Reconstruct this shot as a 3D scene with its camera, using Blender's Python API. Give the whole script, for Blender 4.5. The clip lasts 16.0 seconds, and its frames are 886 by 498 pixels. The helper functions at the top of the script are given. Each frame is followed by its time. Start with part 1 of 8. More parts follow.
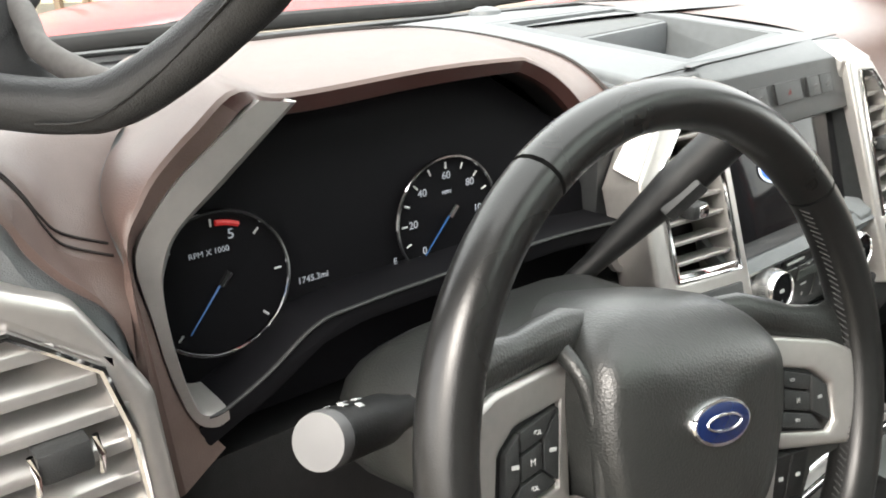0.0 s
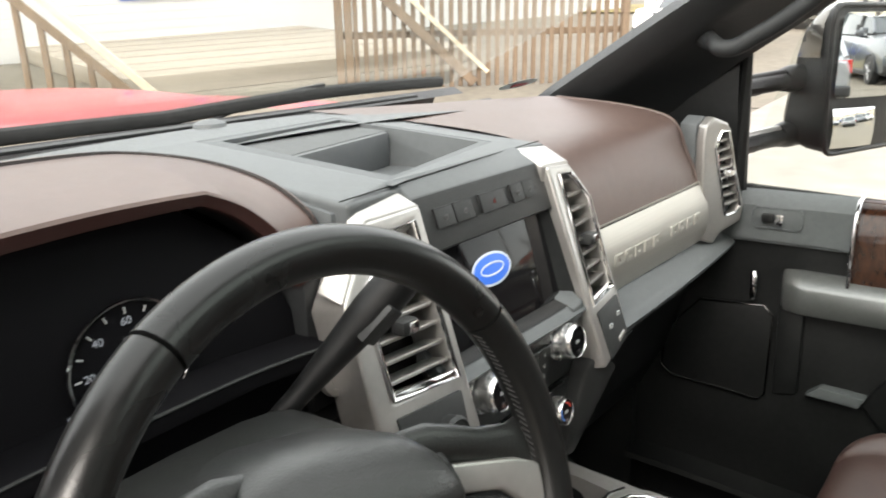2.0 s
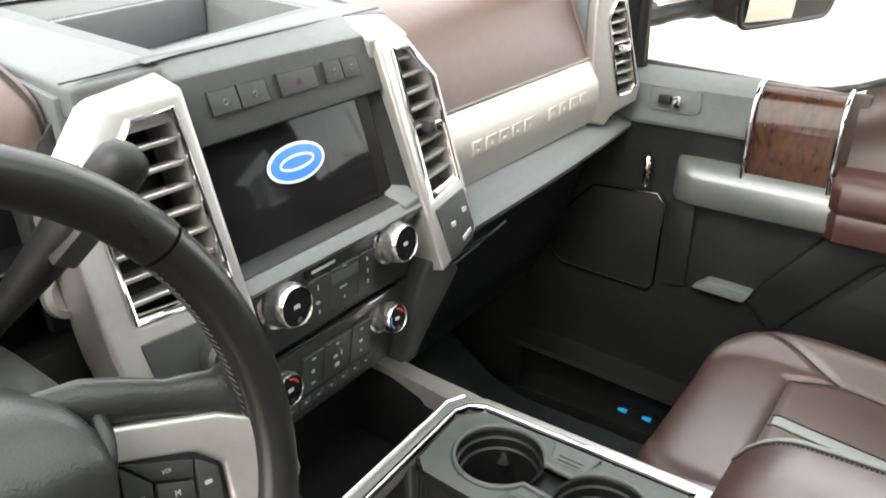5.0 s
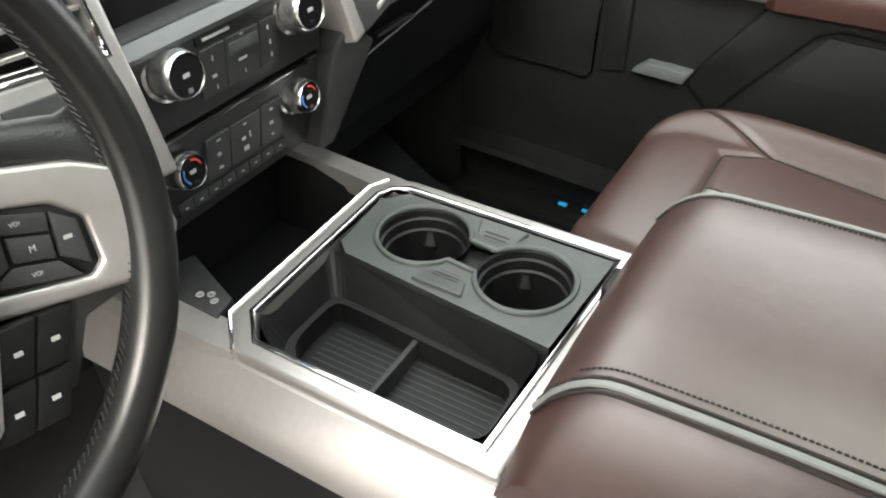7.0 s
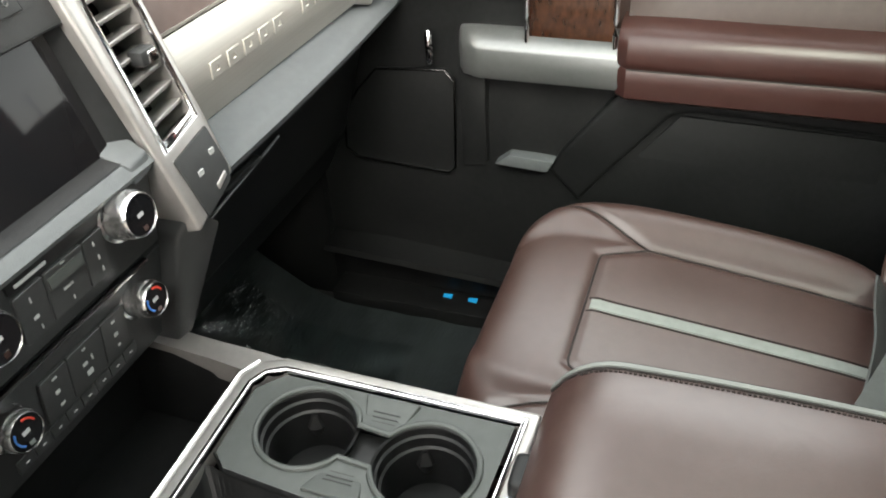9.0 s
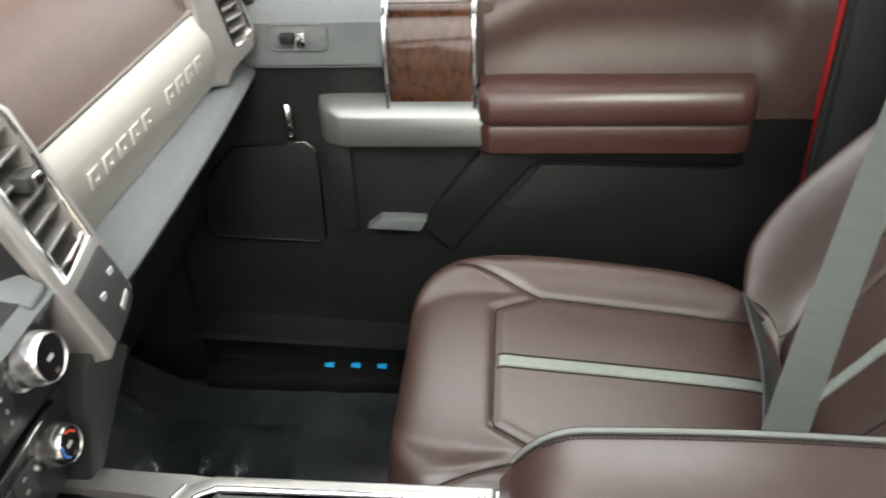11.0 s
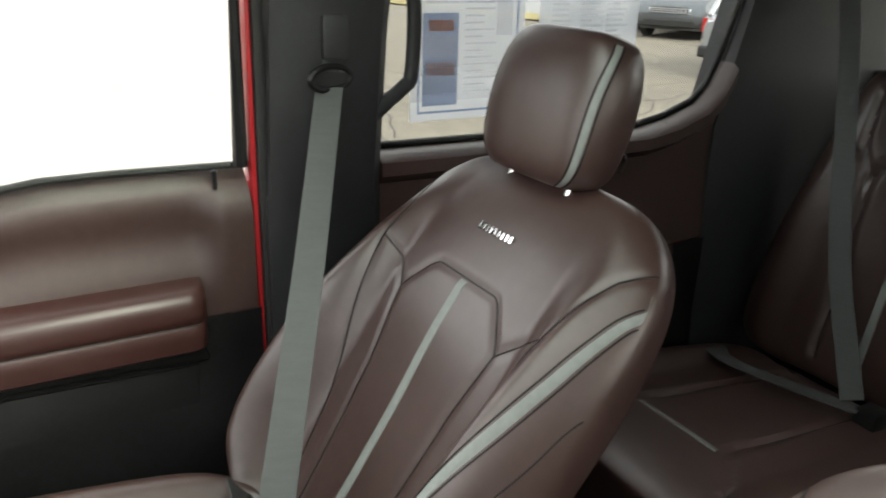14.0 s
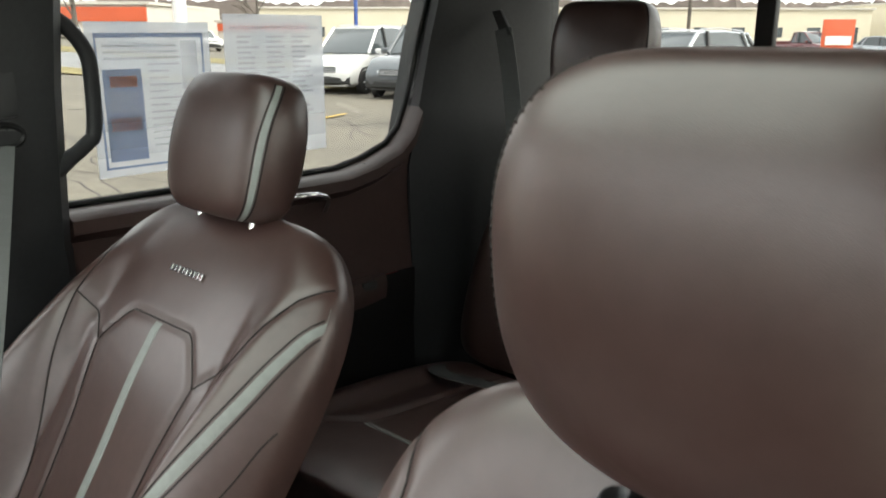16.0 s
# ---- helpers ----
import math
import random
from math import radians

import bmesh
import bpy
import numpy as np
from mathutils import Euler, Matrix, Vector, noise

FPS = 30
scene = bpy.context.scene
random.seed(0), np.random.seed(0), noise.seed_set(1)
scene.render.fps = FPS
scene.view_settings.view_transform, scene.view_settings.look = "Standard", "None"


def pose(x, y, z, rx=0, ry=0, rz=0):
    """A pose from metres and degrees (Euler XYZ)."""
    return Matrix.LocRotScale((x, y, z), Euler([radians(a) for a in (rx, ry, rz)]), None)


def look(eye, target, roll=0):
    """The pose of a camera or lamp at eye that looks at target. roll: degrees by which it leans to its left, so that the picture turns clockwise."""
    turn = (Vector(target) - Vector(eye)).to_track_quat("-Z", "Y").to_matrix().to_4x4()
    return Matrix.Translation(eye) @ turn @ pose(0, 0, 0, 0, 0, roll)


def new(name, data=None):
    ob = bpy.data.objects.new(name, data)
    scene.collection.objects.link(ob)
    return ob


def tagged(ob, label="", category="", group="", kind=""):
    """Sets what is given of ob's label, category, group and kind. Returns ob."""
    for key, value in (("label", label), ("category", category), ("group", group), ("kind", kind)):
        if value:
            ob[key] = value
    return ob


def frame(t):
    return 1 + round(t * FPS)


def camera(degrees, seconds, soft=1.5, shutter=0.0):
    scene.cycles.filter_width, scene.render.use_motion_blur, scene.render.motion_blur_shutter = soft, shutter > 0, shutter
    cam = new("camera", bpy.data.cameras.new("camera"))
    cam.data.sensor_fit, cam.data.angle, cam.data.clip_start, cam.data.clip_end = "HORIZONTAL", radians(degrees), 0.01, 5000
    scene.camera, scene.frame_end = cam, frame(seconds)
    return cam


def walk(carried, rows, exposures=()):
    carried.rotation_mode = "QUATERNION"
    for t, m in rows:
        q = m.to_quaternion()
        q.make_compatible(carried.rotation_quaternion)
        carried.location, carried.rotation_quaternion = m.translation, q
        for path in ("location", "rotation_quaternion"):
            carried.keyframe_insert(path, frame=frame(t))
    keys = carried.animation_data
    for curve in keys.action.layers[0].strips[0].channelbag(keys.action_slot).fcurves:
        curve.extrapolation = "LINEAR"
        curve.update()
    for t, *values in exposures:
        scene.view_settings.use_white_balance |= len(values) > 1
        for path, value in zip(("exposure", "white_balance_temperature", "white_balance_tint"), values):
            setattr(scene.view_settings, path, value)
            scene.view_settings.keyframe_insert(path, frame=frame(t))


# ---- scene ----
cam = camera(58.1, 16.0, 1.8, 0.3)
PATH = [
    (0, (-0.854, 0.27, 1.764), (0.267, 1.765, 1.051), -2.3),
    (0.5, (-0.866, 0.238, 1.767), (0.299, 1.723, 1.104), -2.1),
    (1, (-0.848, 0.226, 1.778), (0.398, 1.667, 1.169), -1.6),
    (1.5, (-0.807, 0.228, 1.786), (0.585, 1.544, 1.212), -2.3),
    (2, (-0.769, 0.228, 1.797), (0.752, 1.409, 1.258), -2.0),
    (2.5, (-0.74, 0.223, 1.805), (0.858, 1.31, 1.292), -2.1),
    (3, (-0.696, 0.208, 1.819), (0.908, 1.298, 1.331), -1.7),
    (3.2, (-0.678, 0.202, 1.831), (0.921, 1.297, 1.339), -1.1),
    (5.3, (-0.555, 0.166, 1.776), (0.907, 1.172, 0.854), 0.0),
    (5.5, (-0.552, 0.164, 1.769), (0.903, 1.146, 0.81), 0.1),
    (6, (-0.546, 0.157, 1.754), (0.88, 1.084, 0.702), -0.1),
    (6.5, (-0.537, 0.151, 1.733), (0.85, 1.032, 0.592), -0.3),
    (7, (-0.527, 0.143, 1.71), (0.819, 0.967, 0.481), -0.8),
    (7.5, (-0.5, 0.142, 1.7), (0.877, 0.852, 0.435), -0.5),
    (8, (-0.447, 0.158, 1.719), (1.006, 0.744, 0.476), -1.7),
    (8.5, (-0.405, 0.181, 1.75), (1.094, 0.765, 0.562), -2.5),
    (8.7, (-0.392, 0.183, 1.769), (1.108, 0.782, 0.59), -3.5),
    (10.8, (-0.384, 0.302, 1.845), (1.255, 0.588, 0.736), -3.0),
    (11, (-0.38, 0.302, 1.835), (1.269, 0.465, 0.715), -2.5),
    (11.5, (-0.384, 0.321, 1.85), (1.3, 0.253, 0.772), -1.8),
    (12, (-0.4, 0.304, 1.865), (1.309, 0.068, 0.852), -0.6),
    (12.5, (-0.417, 0.277, 1.862), (1.288, -0.185, 0.925), 0.7),
    (13, (-0.443, 0.246, 1.87), (1.254, -0.397, 1.028), 1.4),
    (13.5, (-0.46, 0.223, 1.88), (1.223, -0.538, 1.113), 1.6),
    (14, (-0.482, 0.19, 1.879), (1.145, -0.748, 1.19), 1.5),
    (14.5, (-0.511, 0.168, 1.882), (1.041, -0.925, 1.253), 1.0),
    (15, (-0.528, 0.144, 1.891), (0.902, -1.147, 1.354), 0.5),
    (15.5, (-0.541, 0.133, 1.887), (0.778, -1.284, 1.385), -0.1),
    (16, (-0.618, 0.16, 1.852), (0.678, -1.268, 1.322), 0.1),
]
walk(cam, [(t, look(eye, target, roll)) for t, eye, target, roll in PATH], exposures=[(0.0, 2.5), (1.0, 2.2), (2.3, 1.7), (3.2, 1.55), (5.3, 2.6), (7.0, 2.56), (8.7, 2.5), (10.8, 2.42), (12.0, 2.33), (13.2, 2.14), (14.5, 2.05), (16.0, 2.05)])

# ---------------------------------------------------------------- light
SUN_EL, SUN_AZ = radians(42), radians(250)
world = bpy.data.worlds.new("overcast_sky")
scene.world = world
world.use_nodes = True
wn = world.node_tree.nodes
sky = wn.new("ShaderNodeTexSky")
sky.sky_type = "NISHITA"
sky.sun_disc = False
sky.sun_elevation, sky.sun_rotation = SUN_EL, SUN_AZ
sky.air_density, sky.dust_density, sky.ozone_density = 1.0, 6.0, 1.0
veil = wn.new("ShaderNodeMixRGB")
veil.inputs["Fac"].default_value = 0.75
veil.inputs["Color2"].default_value = (8.72, 8.5, 8.2, 1)
world.node_tree.links.new(sky.outputs["Color"], veil.inputs["Color1"])
world.node_tree.links.new(veil.outputs["Color"], wn["Background"].inputs["Color"])
wn["Background"].inputs["Strength"].default_value = 0.15
sun = new("sun", bpy.data.lights.new("sun", "SUN"))
sun.data.energy, sun.data.angle, sun.data.color = 0.9, radians(25), (1.0, 0.96, 0.9)
sun.matrix_world = look((0, 0, 20), (-math.sin(SUN_AZ) * 10, -math.cos(SUN_AZ) * 10, 20 - 10 * math.tan(SUN_EL)))

# ---------------------------------------------------------------- materials


def mat(name, col, rough=0.5, metal=0.0, var=0.15, scale=40.0, bump=0.0, bscale=400.0, spec=0.5, coat=0.0, col2=None, stretch=(1, 1, 1), wear=0.0, sheen=0.0, soft=0.0):
    """A surface with its colour varied at two scales, and fine relief."""
    m = bpy.data.materials.new(name)
    m.use_nodes = True
    nt = m.node_tree
    b = nt.nodes["Principled BSDF"]
    tc = nt.nodes.new("ShaderNodeTexCoord")
    mp = nt.nodes.new("ShaderNodeMapping")
    mp.inputs["Scale"].default_value = stretch
    nt.links.new(tc.outputs["Object"], mp.inputs["Vector"])
    n1 = nt.nodes.new("ShaderNodeTexNoise")
    n1.inputs["Scale"].default_value, n1.inputs["Detail"].default_value = scale, 6
    n2 = nt.nodes.new("ShaderNodeTexNoise")
    n2.inputs["Scale"].default_value, n2.inputs["Detail"].default_value = scale / 12, 4
    nt.links.new(mp.outputs["Vector"], n1.inputs["Vector"])
    nt.links.new(mp.outputs["Vector"], n2.inputs["Vector"])
    add = nt.nodes.new("ShaderNodeMath")
    add.operation = "ADD"
    nt.links.new(n1.outputs["Fac"], add.inputs[0])
    nt.links.new(n2.outputs["Fac"], add.inputs[1])
    ramp = nt.nodes.new("ShaderNodeMapRange")
    ramp.inputs["From Min"].default_value, ramp.inputs["From Max"].default_value = 0.7, 1.3
    nt.links.new(add.outputs["Value"], ramp.inputs["Value"])
    mix = nt.nodes.new("ShaderNodeMixRGB")
    c2 = col2 or tuple(min(1.0, c * (1 + var) + 0.004) for c in col)
    c1 = col if col2 else tuple(c * (1 - var) for c in col)
    mix.inputs["Color1"].default_value, mix.inputs["Color2"].default_value = (*c1, 1), (*c2, 1)
    nt.links.new(ramp.outputs["Result"], mix.inputs["Fac"])
    nt.links.new(mix.outputs["Color"], b.inputs["Base Color"])
    rr = nt.nodes.new("ShaderNodeMapRange")
    rr.inputs["To Min"].default_value, rr.inputs["To Max"].default_value = max(0.02, rough * (0.88 - wear)), min(1.0, rough * (1.12 + wear))
    nt.links.new(n2.outputs["Fac"], rr.inputs["Value"])
    nt.links.new(rr.outputs["Result"], b.inputs["Roughness"])
    b.inputs["Metallic"].default_value = metal
    b.inputs["Specular IOR Level"].default_value = spec
    b.inputs["Coat Weight"].default_value = coat
    b.inputs["Coat Roughness"].default_value = 0.08
    b.inputs["Sheen Weight"].default_value = sheen
    if bump:
        v = nt.nodes.new("ShaderNodeTexVoronoi")
        v.inputs["Scale"].default_value = bscale
        nt.links.new(mp.outputs["Vector"], v.inputs["Vector"])
        bp = nt.nodes.new("ShaderNodeBump")
        bp.inputs["Strength"].default_value, bp.inputs["Distance"].default_value = bump, 0.001
        nt.links.new(v.outputs["Distance"], bp.inputs["Height"])
        nt.links.new(bp.outputs["Normal"], b.inputs["Normal"])
        if soft:
            n3 = nt.nodes.new("ShaderNodeTexNoise")
            n3.inputs["Scale"].default_value, n3.inputs["Detail"].default_value, n3.inputs["Distortion"].default_value = 17.0, 3, 0.8
            nt.links.new(mp.outputs["Vector"], n3.inputs["Vector"])
            b2 = nt.nodes.new("ShaderNodeBump")
            b2.inputs["Strength"].default_value, b2.inputs["Distance"].default_value = soft, 0.006
            nt.links.new(n3.outputs["Fac"], b2.inputs["Height"])
            nt.links.new(b2.outputs["Normal"], bp.inputs["Normal"])
    return m


def plain(name, col, rough=0.4, metal=0.0, emit=0.0):
    m = bpy.data.materials.new(name)
    m.use_nodes = True
    b = m.node_tree.nodes["Principled BSDF"]
    b.inputs["Base Color"].default_value = (*col, 1)
    b.inputs["Roughness"].default_value, b.inputs["Metallic"].default_value = rough, metal
    if emit:
        b.inputs["Emission Color"].default_value = (*col, 1)
        b.inputs["Emission Strength"].default_value = emit
    return m


def clear(name, tint=(1, 1, 1), gloss=0.06):
    """A thin pane: mostly clear, with a Fresnel gloss."""
    m = bpy.data.materials.new(name)
    m.use_nodes = True
    nt = m.node_tree
    nt.nodes.remove(nt.nodes["Principled BSDF"])
    out = nt.nodes["Material Output"]
    tr = nt.nodes.new("ShaderNodeBsdfTransparent")
    tr.inputs["Color"].default_value = (*tint, 1)
    gl = nt.nodes.new("ShaderNodeBsdfGlossy")
    gl.inputs["Roughness"].default_value = 0.02
    lw = nt.nodes.new("ShaderNodeLayerWeight")
    lw.inputs["Blend"].default_value = 0.5
    pw = nt.nodes.new("ShaderNodeMath")
    pw.operation = "POWER"
    pw.inputs[1].default_value = 5.0
    nt.links.new(lw.outputs["Facing"], pw.inputs[0])
    fr = nt.nodes.new("ShaderNodeMath")
    fr.operation = "MULTIPLY_ADD"
    fr.inputs[1].default_value, fr.inputs[2].default_value = 0.45, gloss * 0.4
    nt.links.new(pw.outputs["Value"], fr.inputs[0])
    mx = nt.nodes.new("ShaderNodeMixShader")
    nt.links.new(fr.outputs["Value"], mx.inputs["Fac"])
    nt.links.new(tr.outputs["BSDF"], mx.inputs[1])
    nt.links.new(gl.outputs["BSDF"], mx.inputs[2])
    nt.links.new(mx.outputs["Shader"], out.inputs["Surface"])
    return m


LEATHER = mat("brown_leather", (0.048, 0.0245, 0.0203), 0.36, var=0.12, scale=60, bump=0.08, bscale=1300, wear=0.06, spec=0.95, soft=0.10)
# rear nameplate: the bright reflection of chrome painted as near-white, not metal
PLATE = plain("gleam_white_plate", (0.85, 0.85, 0.83), 0.2)
LEATHER_DASH = mat("dash_brown_leather", (0.090, 0.0605, 0.0525), 0.42, var=0.08, scale=60, bump=0.15, bscale=800, spec=0.42)
DOOR_LEATHER = mat("door_brown_leather", (0.039, 0.0212, 0.0180), 0.44, var=0.08, scale=60, bump=0.12, bscale=800, spec=0.5)
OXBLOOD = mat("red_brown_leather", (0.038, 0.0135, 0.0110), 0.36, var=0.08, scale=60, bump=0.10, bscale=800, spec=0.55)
THREAD = plain("dark_thread", (0.012, 0.008, 0.007), 0.8)
STRIPE = mat("grey_stripe_leather", (0.205, 0.222, 0.208), 0.5, var=0.1, scale=80, bump=0.3, bscale=600)
GREY = mat("dash_grey_plastic", (0.086, 0.093, 0.097), 0.5, var=0.08, scale=90, bump=0.25, bscale=900)
DGREY = mat("dark_grey_plastic", (0.017, 0.0182, 0.0188), 0.5, var=0.1, scale=90, bump=0.25, bscale=900)
BLACK = mat("black_plastic", (0.006, 0.0063, 0.0066), 0.42, var=0.15, scale=90, bump=0.2, bscale=900, spec=0.3)
CUPGREY = mat("cup_grey_plastic", (0.048, 0.054, 0.051), 0.45, var=0.1, scale=90, bump=0.2, bscale=900)
HANDLE = mat("satin_grey_metal", (0.20, 0.205, 0.205), 0.33, metal=0.7, var=0.05, scale=120)
DARKTRIM = plain("dark_bright_trim", (0.16, 0.16, 0.16), 0.18, 1.0)
RUBBER = mat("black_rubber", (0.014, 0.014, 0.014), 0.7, var=0.2, scale=60)
SILVER = mat("warm_silver_paint", (0.42, 0.407, 0.392), 0.36, metal=0.75, var=0.05, scale=120)
SATIN = mat("brushed_silver", (0.47, 0.452, 0.415), 0.40, metal=0.7, var=0.06, scale=60, stretch=(0.1, 1, 6))
KNOBM = plain("satin_chrome", (0.72, 0.72, 0.72), 0.22, 1.0)
CHROME = plain("chrome", (0.82, 0.82, 0.83), 0.08, 1.0)
GLOSS = plain("gloss_black_glass", (0.008, 0.008, 0.009), 0.06)
GLOSS.node_tree.nodes["Principled BSDF"].inputs["Specular IOR Level"].default_value = 0.2
DIM_PRINT = plain("dim_print", (0.10, 0.10, 0.10), 0.6)
GAUGE = plain("gauge_black", (0.003, 0.003, 0.004), 0.7)
GAUGE.node_tree.nodes["Principled BSDF"].inputs["Specular IOR Level"].default_value = 0.12
WHEEL_LEATHER = mat("black_wheel_leather", (0.008, 0.0082, 0.0082), 0.29, var=0.12, scale=80, bump=0.06, bscale=900, wear=0.15, spec=0.4)
PAD = mat("black_grained_vinyl", (0.0135, 0.0145, 0.014), 0.37, var=0.10, scale=80, bump=0.22, bscale=600, spec=0.6)
BELT = mat("grey_webbing", (0.062, 0.067, 0.065), 0.65, var=0.12, scale=300, stretch=(1, 1, 8), bump=0.4, bscale=900)
PILLAR = mat("charcoal_trim", (0.0120, 0.0134, 0.0144), 0.55, var=0.1, scale=90, bump=0.25, bscale=900)
HEADLINER = mat("grey_headliner_cloth", (0.13, 0.125, 0.12), 0.9, var=0.15, scale=200)
MAT_VINYL = mat("black_floor_vinyl", (0.017, 0.0215, 0.0225), 0.33, var=0.45, scale=18, stretch=(0.4, 1.6, 1), bump=0.6, bscale=120, wear=0.2)
CARPET = mat("dark_carpet", (0.018, 0.017, 0.0165), 0.95, var=0.35, scale=400, bump=0.6, bscale=800)
RED = mat("ruby_red_car_paint", (0.33, 0.014, 0.018), 0.45, var=0.06, scale=20, coat=0.45, spec=0.2)
WOODM = mat("dark_burl_wood", (0.008, 0.003, 0.002), 0.20, var=0.4, scale=70, stretch=(1, 1.6, 0.8), coat=0.35, col2=(0.050, 0.019, 0.009), spec=0.3)
GLASS = clear("window_glass", (0.95, 0.97, 0.96))
WHITE_PRINT = plain("white_print", (0.36, 0.37, 0.37), 0.6)
ASPHALT = mat("worn_asphalt", (0.135, 0.119, 0.091), 0.9, var=0.22, scale=6, bump=0.4, bscale=60)

# ---------------------------------------------------------------- mesh helpers


def part(name, bm, material, parent=None, label="", smooth=True, kind=""):
    """Links a bmesh as one mesh object, under a thing or a part."""
    me = bpy.data.meshes.new(name)
    bmesh.ops.recalc_face_normals(bm, faces=bm.faces)
    if smooth:
        for f in bm.faces:
            f.smooth = True
    bm.to_mesh(me)
    bm.free()
    if smooth:
        me.set_sharp_from_angle(angle=radians(38))
    me.materials.append(material)
    ob = new(name, me)
    if parent is not None:
        ob.parent = parent
    if label:
        ob["label"] = label
    if kind:
        ob["kind"] = kind
    return ob


def thing(name, label, category, group="", at=(0, 0, 0), kind=""):
    e = new(name)
    e.empty_display_size = 0.05
    e.location = at
    return tagged(e, label, category, group, kind)


def V(*a):
    return Vector(a)


def box(x0, x1, y0, y1, z0, z1, r=0.004, seg=2, m=None):
    bm = bmesh.new()
    bmesh.ops.create_cube(bm, size=1)
    for v in bm.verts:
        v.co = V((x0 + x1) / 2 + v.co.x * (x1 - x0), (y0 + y1) / 2 + v.co.y * (y1 - y0), (z0 + z1) / 2 + v.co.z * (z1 - z0))
    if r:
        bmesh.ops.bevel(bm, geom=bm.edges[:], offset=min(r, 0.45 * min(x1 - x0, y1 - y0, z1 - z0)), segments=seg, profile=0.6, affect="EDGES")
    if m is not None:
        bm.transform(m)
    return bm


def prism(pts, depth, r=0.003, seg=2):
    """A plate: the outline pts (3D, flat) pushed along depth."""
    bm = bmesh.new()
    a = [bm.verts.new(p) for p in pts]
    d = Vector(depth)
    b = [bm.verts.new(Vector(p) + d) for p in pts]
    bm.faces.new(a)
    bm.faces.new(b[::-1])
    n = len(a)
    for i in range(n):
        bm.faces.new((a[i], b[i], b[(i + 1) % n], a[(i + 1) % n]))
    bmesh.ops.recalc_face_normals(bm, faces=bm.faces)
    if r:
        bmesh.ops.bevel(bm, geom=bm.edges[:], offset=r, segments=seg, profile=0.6, affect="EDGES")
    return bm


def rounded(pts, r, n=5):
    """A polygon with its corners rounded."""
    out = []
    for k, p in enumerate(pts):
        a, b = pts[k - 1] - p, pts[(k + 1) % len(pts)] - p
        a, b = p + a.normalized() * min(r, a.length * 0.45), p + b.normalized() * min(r, b.length * 0.45)
        for i in range(n + 1):
            f = i / n
            out.append(a * (1 - f) ** 2 + p * 2 * f * (1 - f) + b * f ** 2)
    return out


def frame_prism(outer, inner, depth, r=0.003, seg=2):
    """A plate with a hole; outer and inner have as many points each."""
    bm = bmesh.new()
    d = Vector(depth)
    rows = [[bm.verts.new(Vector(p) + o) for p in loop] for loop, o in ((outer, d * 0), (inner, d * 0), (inner, d), (outer, d))]
    n = len(outer)
    for k in range(4):
        p, q = rows[k], rows[(k + 1) % 4]
        for i in range(n):
            bm.faces.new((p[i], p[(i + 1) % n], q[(i + 1) % n], q[i]))
    bmesh.ops.recalc_face_normals(bm, faces=bm.faces)
    if r:
        es = [e for e in bm.edges if len(e.link_faces) == 2 and e.calc_face_angle(0) > 0.4]
        bmesh.ops.bevel(bm, geom=es, offset=r, segments=seg, profile=0.6, affect="EDGES")
    return bm


def loft(rings, caps=True, closed=True):
    bm = bmesh.new()
    vs = [[bm.verts.new(p) for p in ring] for ring in rings]
    n = len(vs[0])
    for a, b in zip(vs, vs[1:]):
        for i in range(n if closed else n - 1):
            j = (i + 1) % n
            bm.faces.new((a[i], a[j], b[j], b[i]))
    if caps and closed:
        bm.faces.new(vs[0][::-1])
        bm.faces.new(vs[-1])
    return bm


def sweep(x0, x1, prof, n=2):
    """A closed profile in (y, z) pushed along x."""
    return loft([[V(x0 + (x1 - x0) * k / (n - 1), y, z) for y, z in prof] for k in range(n)])


def tube(pts, r, segs=10, closed=False, flat=1.0, up=(0, 0, 1), caps=True):
    """A round (or flattened) bar along pts; r may be a list."""
    pts = [Vector(p) for p in pts]
    n = len(pts)
    rs = r if isinstance(r, (list, tuple)) else [r] * n
    rings = []
    for i, p in enumerate(pts):
        a = pts[(i - 1) % n] if closed or i > 0 else p
        b = pts[(i + 1) % n] if closed or i < n - 1 else p
        t = (b - a).normalized()
        s = t.cross(Vector(up))
        s = s.normalized() if s.length > 1e-4 else t.orthogonal().normalized()
        u = s.cross(t).normalized()
        rings.append([p + rs[i] * (math.cos(2 * math.pi * k / segs) * s + flat * math.sin(2 * math.pi * k / segs) * u) for k in range(segs)])
    if closed:
        return loft(rings + [rings[0]], caps=False)
    return loft(rings, caps)


def smooth_path(pts, n=8, closed=False):
    """Catmull-Rom points through pts."""
    pts = [Vector(p) for p in pts]
    out, c = [], len(pts)
    for i in range(c if closed else c - 1):
        p0, p1, p2, p3 = (pts[(i + k) % c] if closed else pts[min(max(i + k, 0), c - 1)] for k in (-1, 0, 1, 2))
        for k in range(n):
            t = k / n
            out.append(0.5 * (2 * p1 + (p2 - p0) * t + (2 * p0 - 5 * p1 + 4 * p2 - p3) * t * t + (3 * p1 - p0 - 3 * p2 + p3) * t ** 3))
    return out if closed else out + [pts[-1]]


def lathe(prof, at, axis, segs=32, caps=True):
    """(radius, height) turned about axis through at."""
    ax = Vector(axis).normalized()
    s = ax.orthogonal().normalized()
    u = ax.cross(s)
    at = Vector(at)
    rings = [[at + ax * h + max(r, 1e-5) * (math.cos(2 * math.pi * k / segs) * s + math.sin(2 * math.pi * k / segs) * u) for k in range(segs)] for r, h in prof]
    return loft(rings, caps)


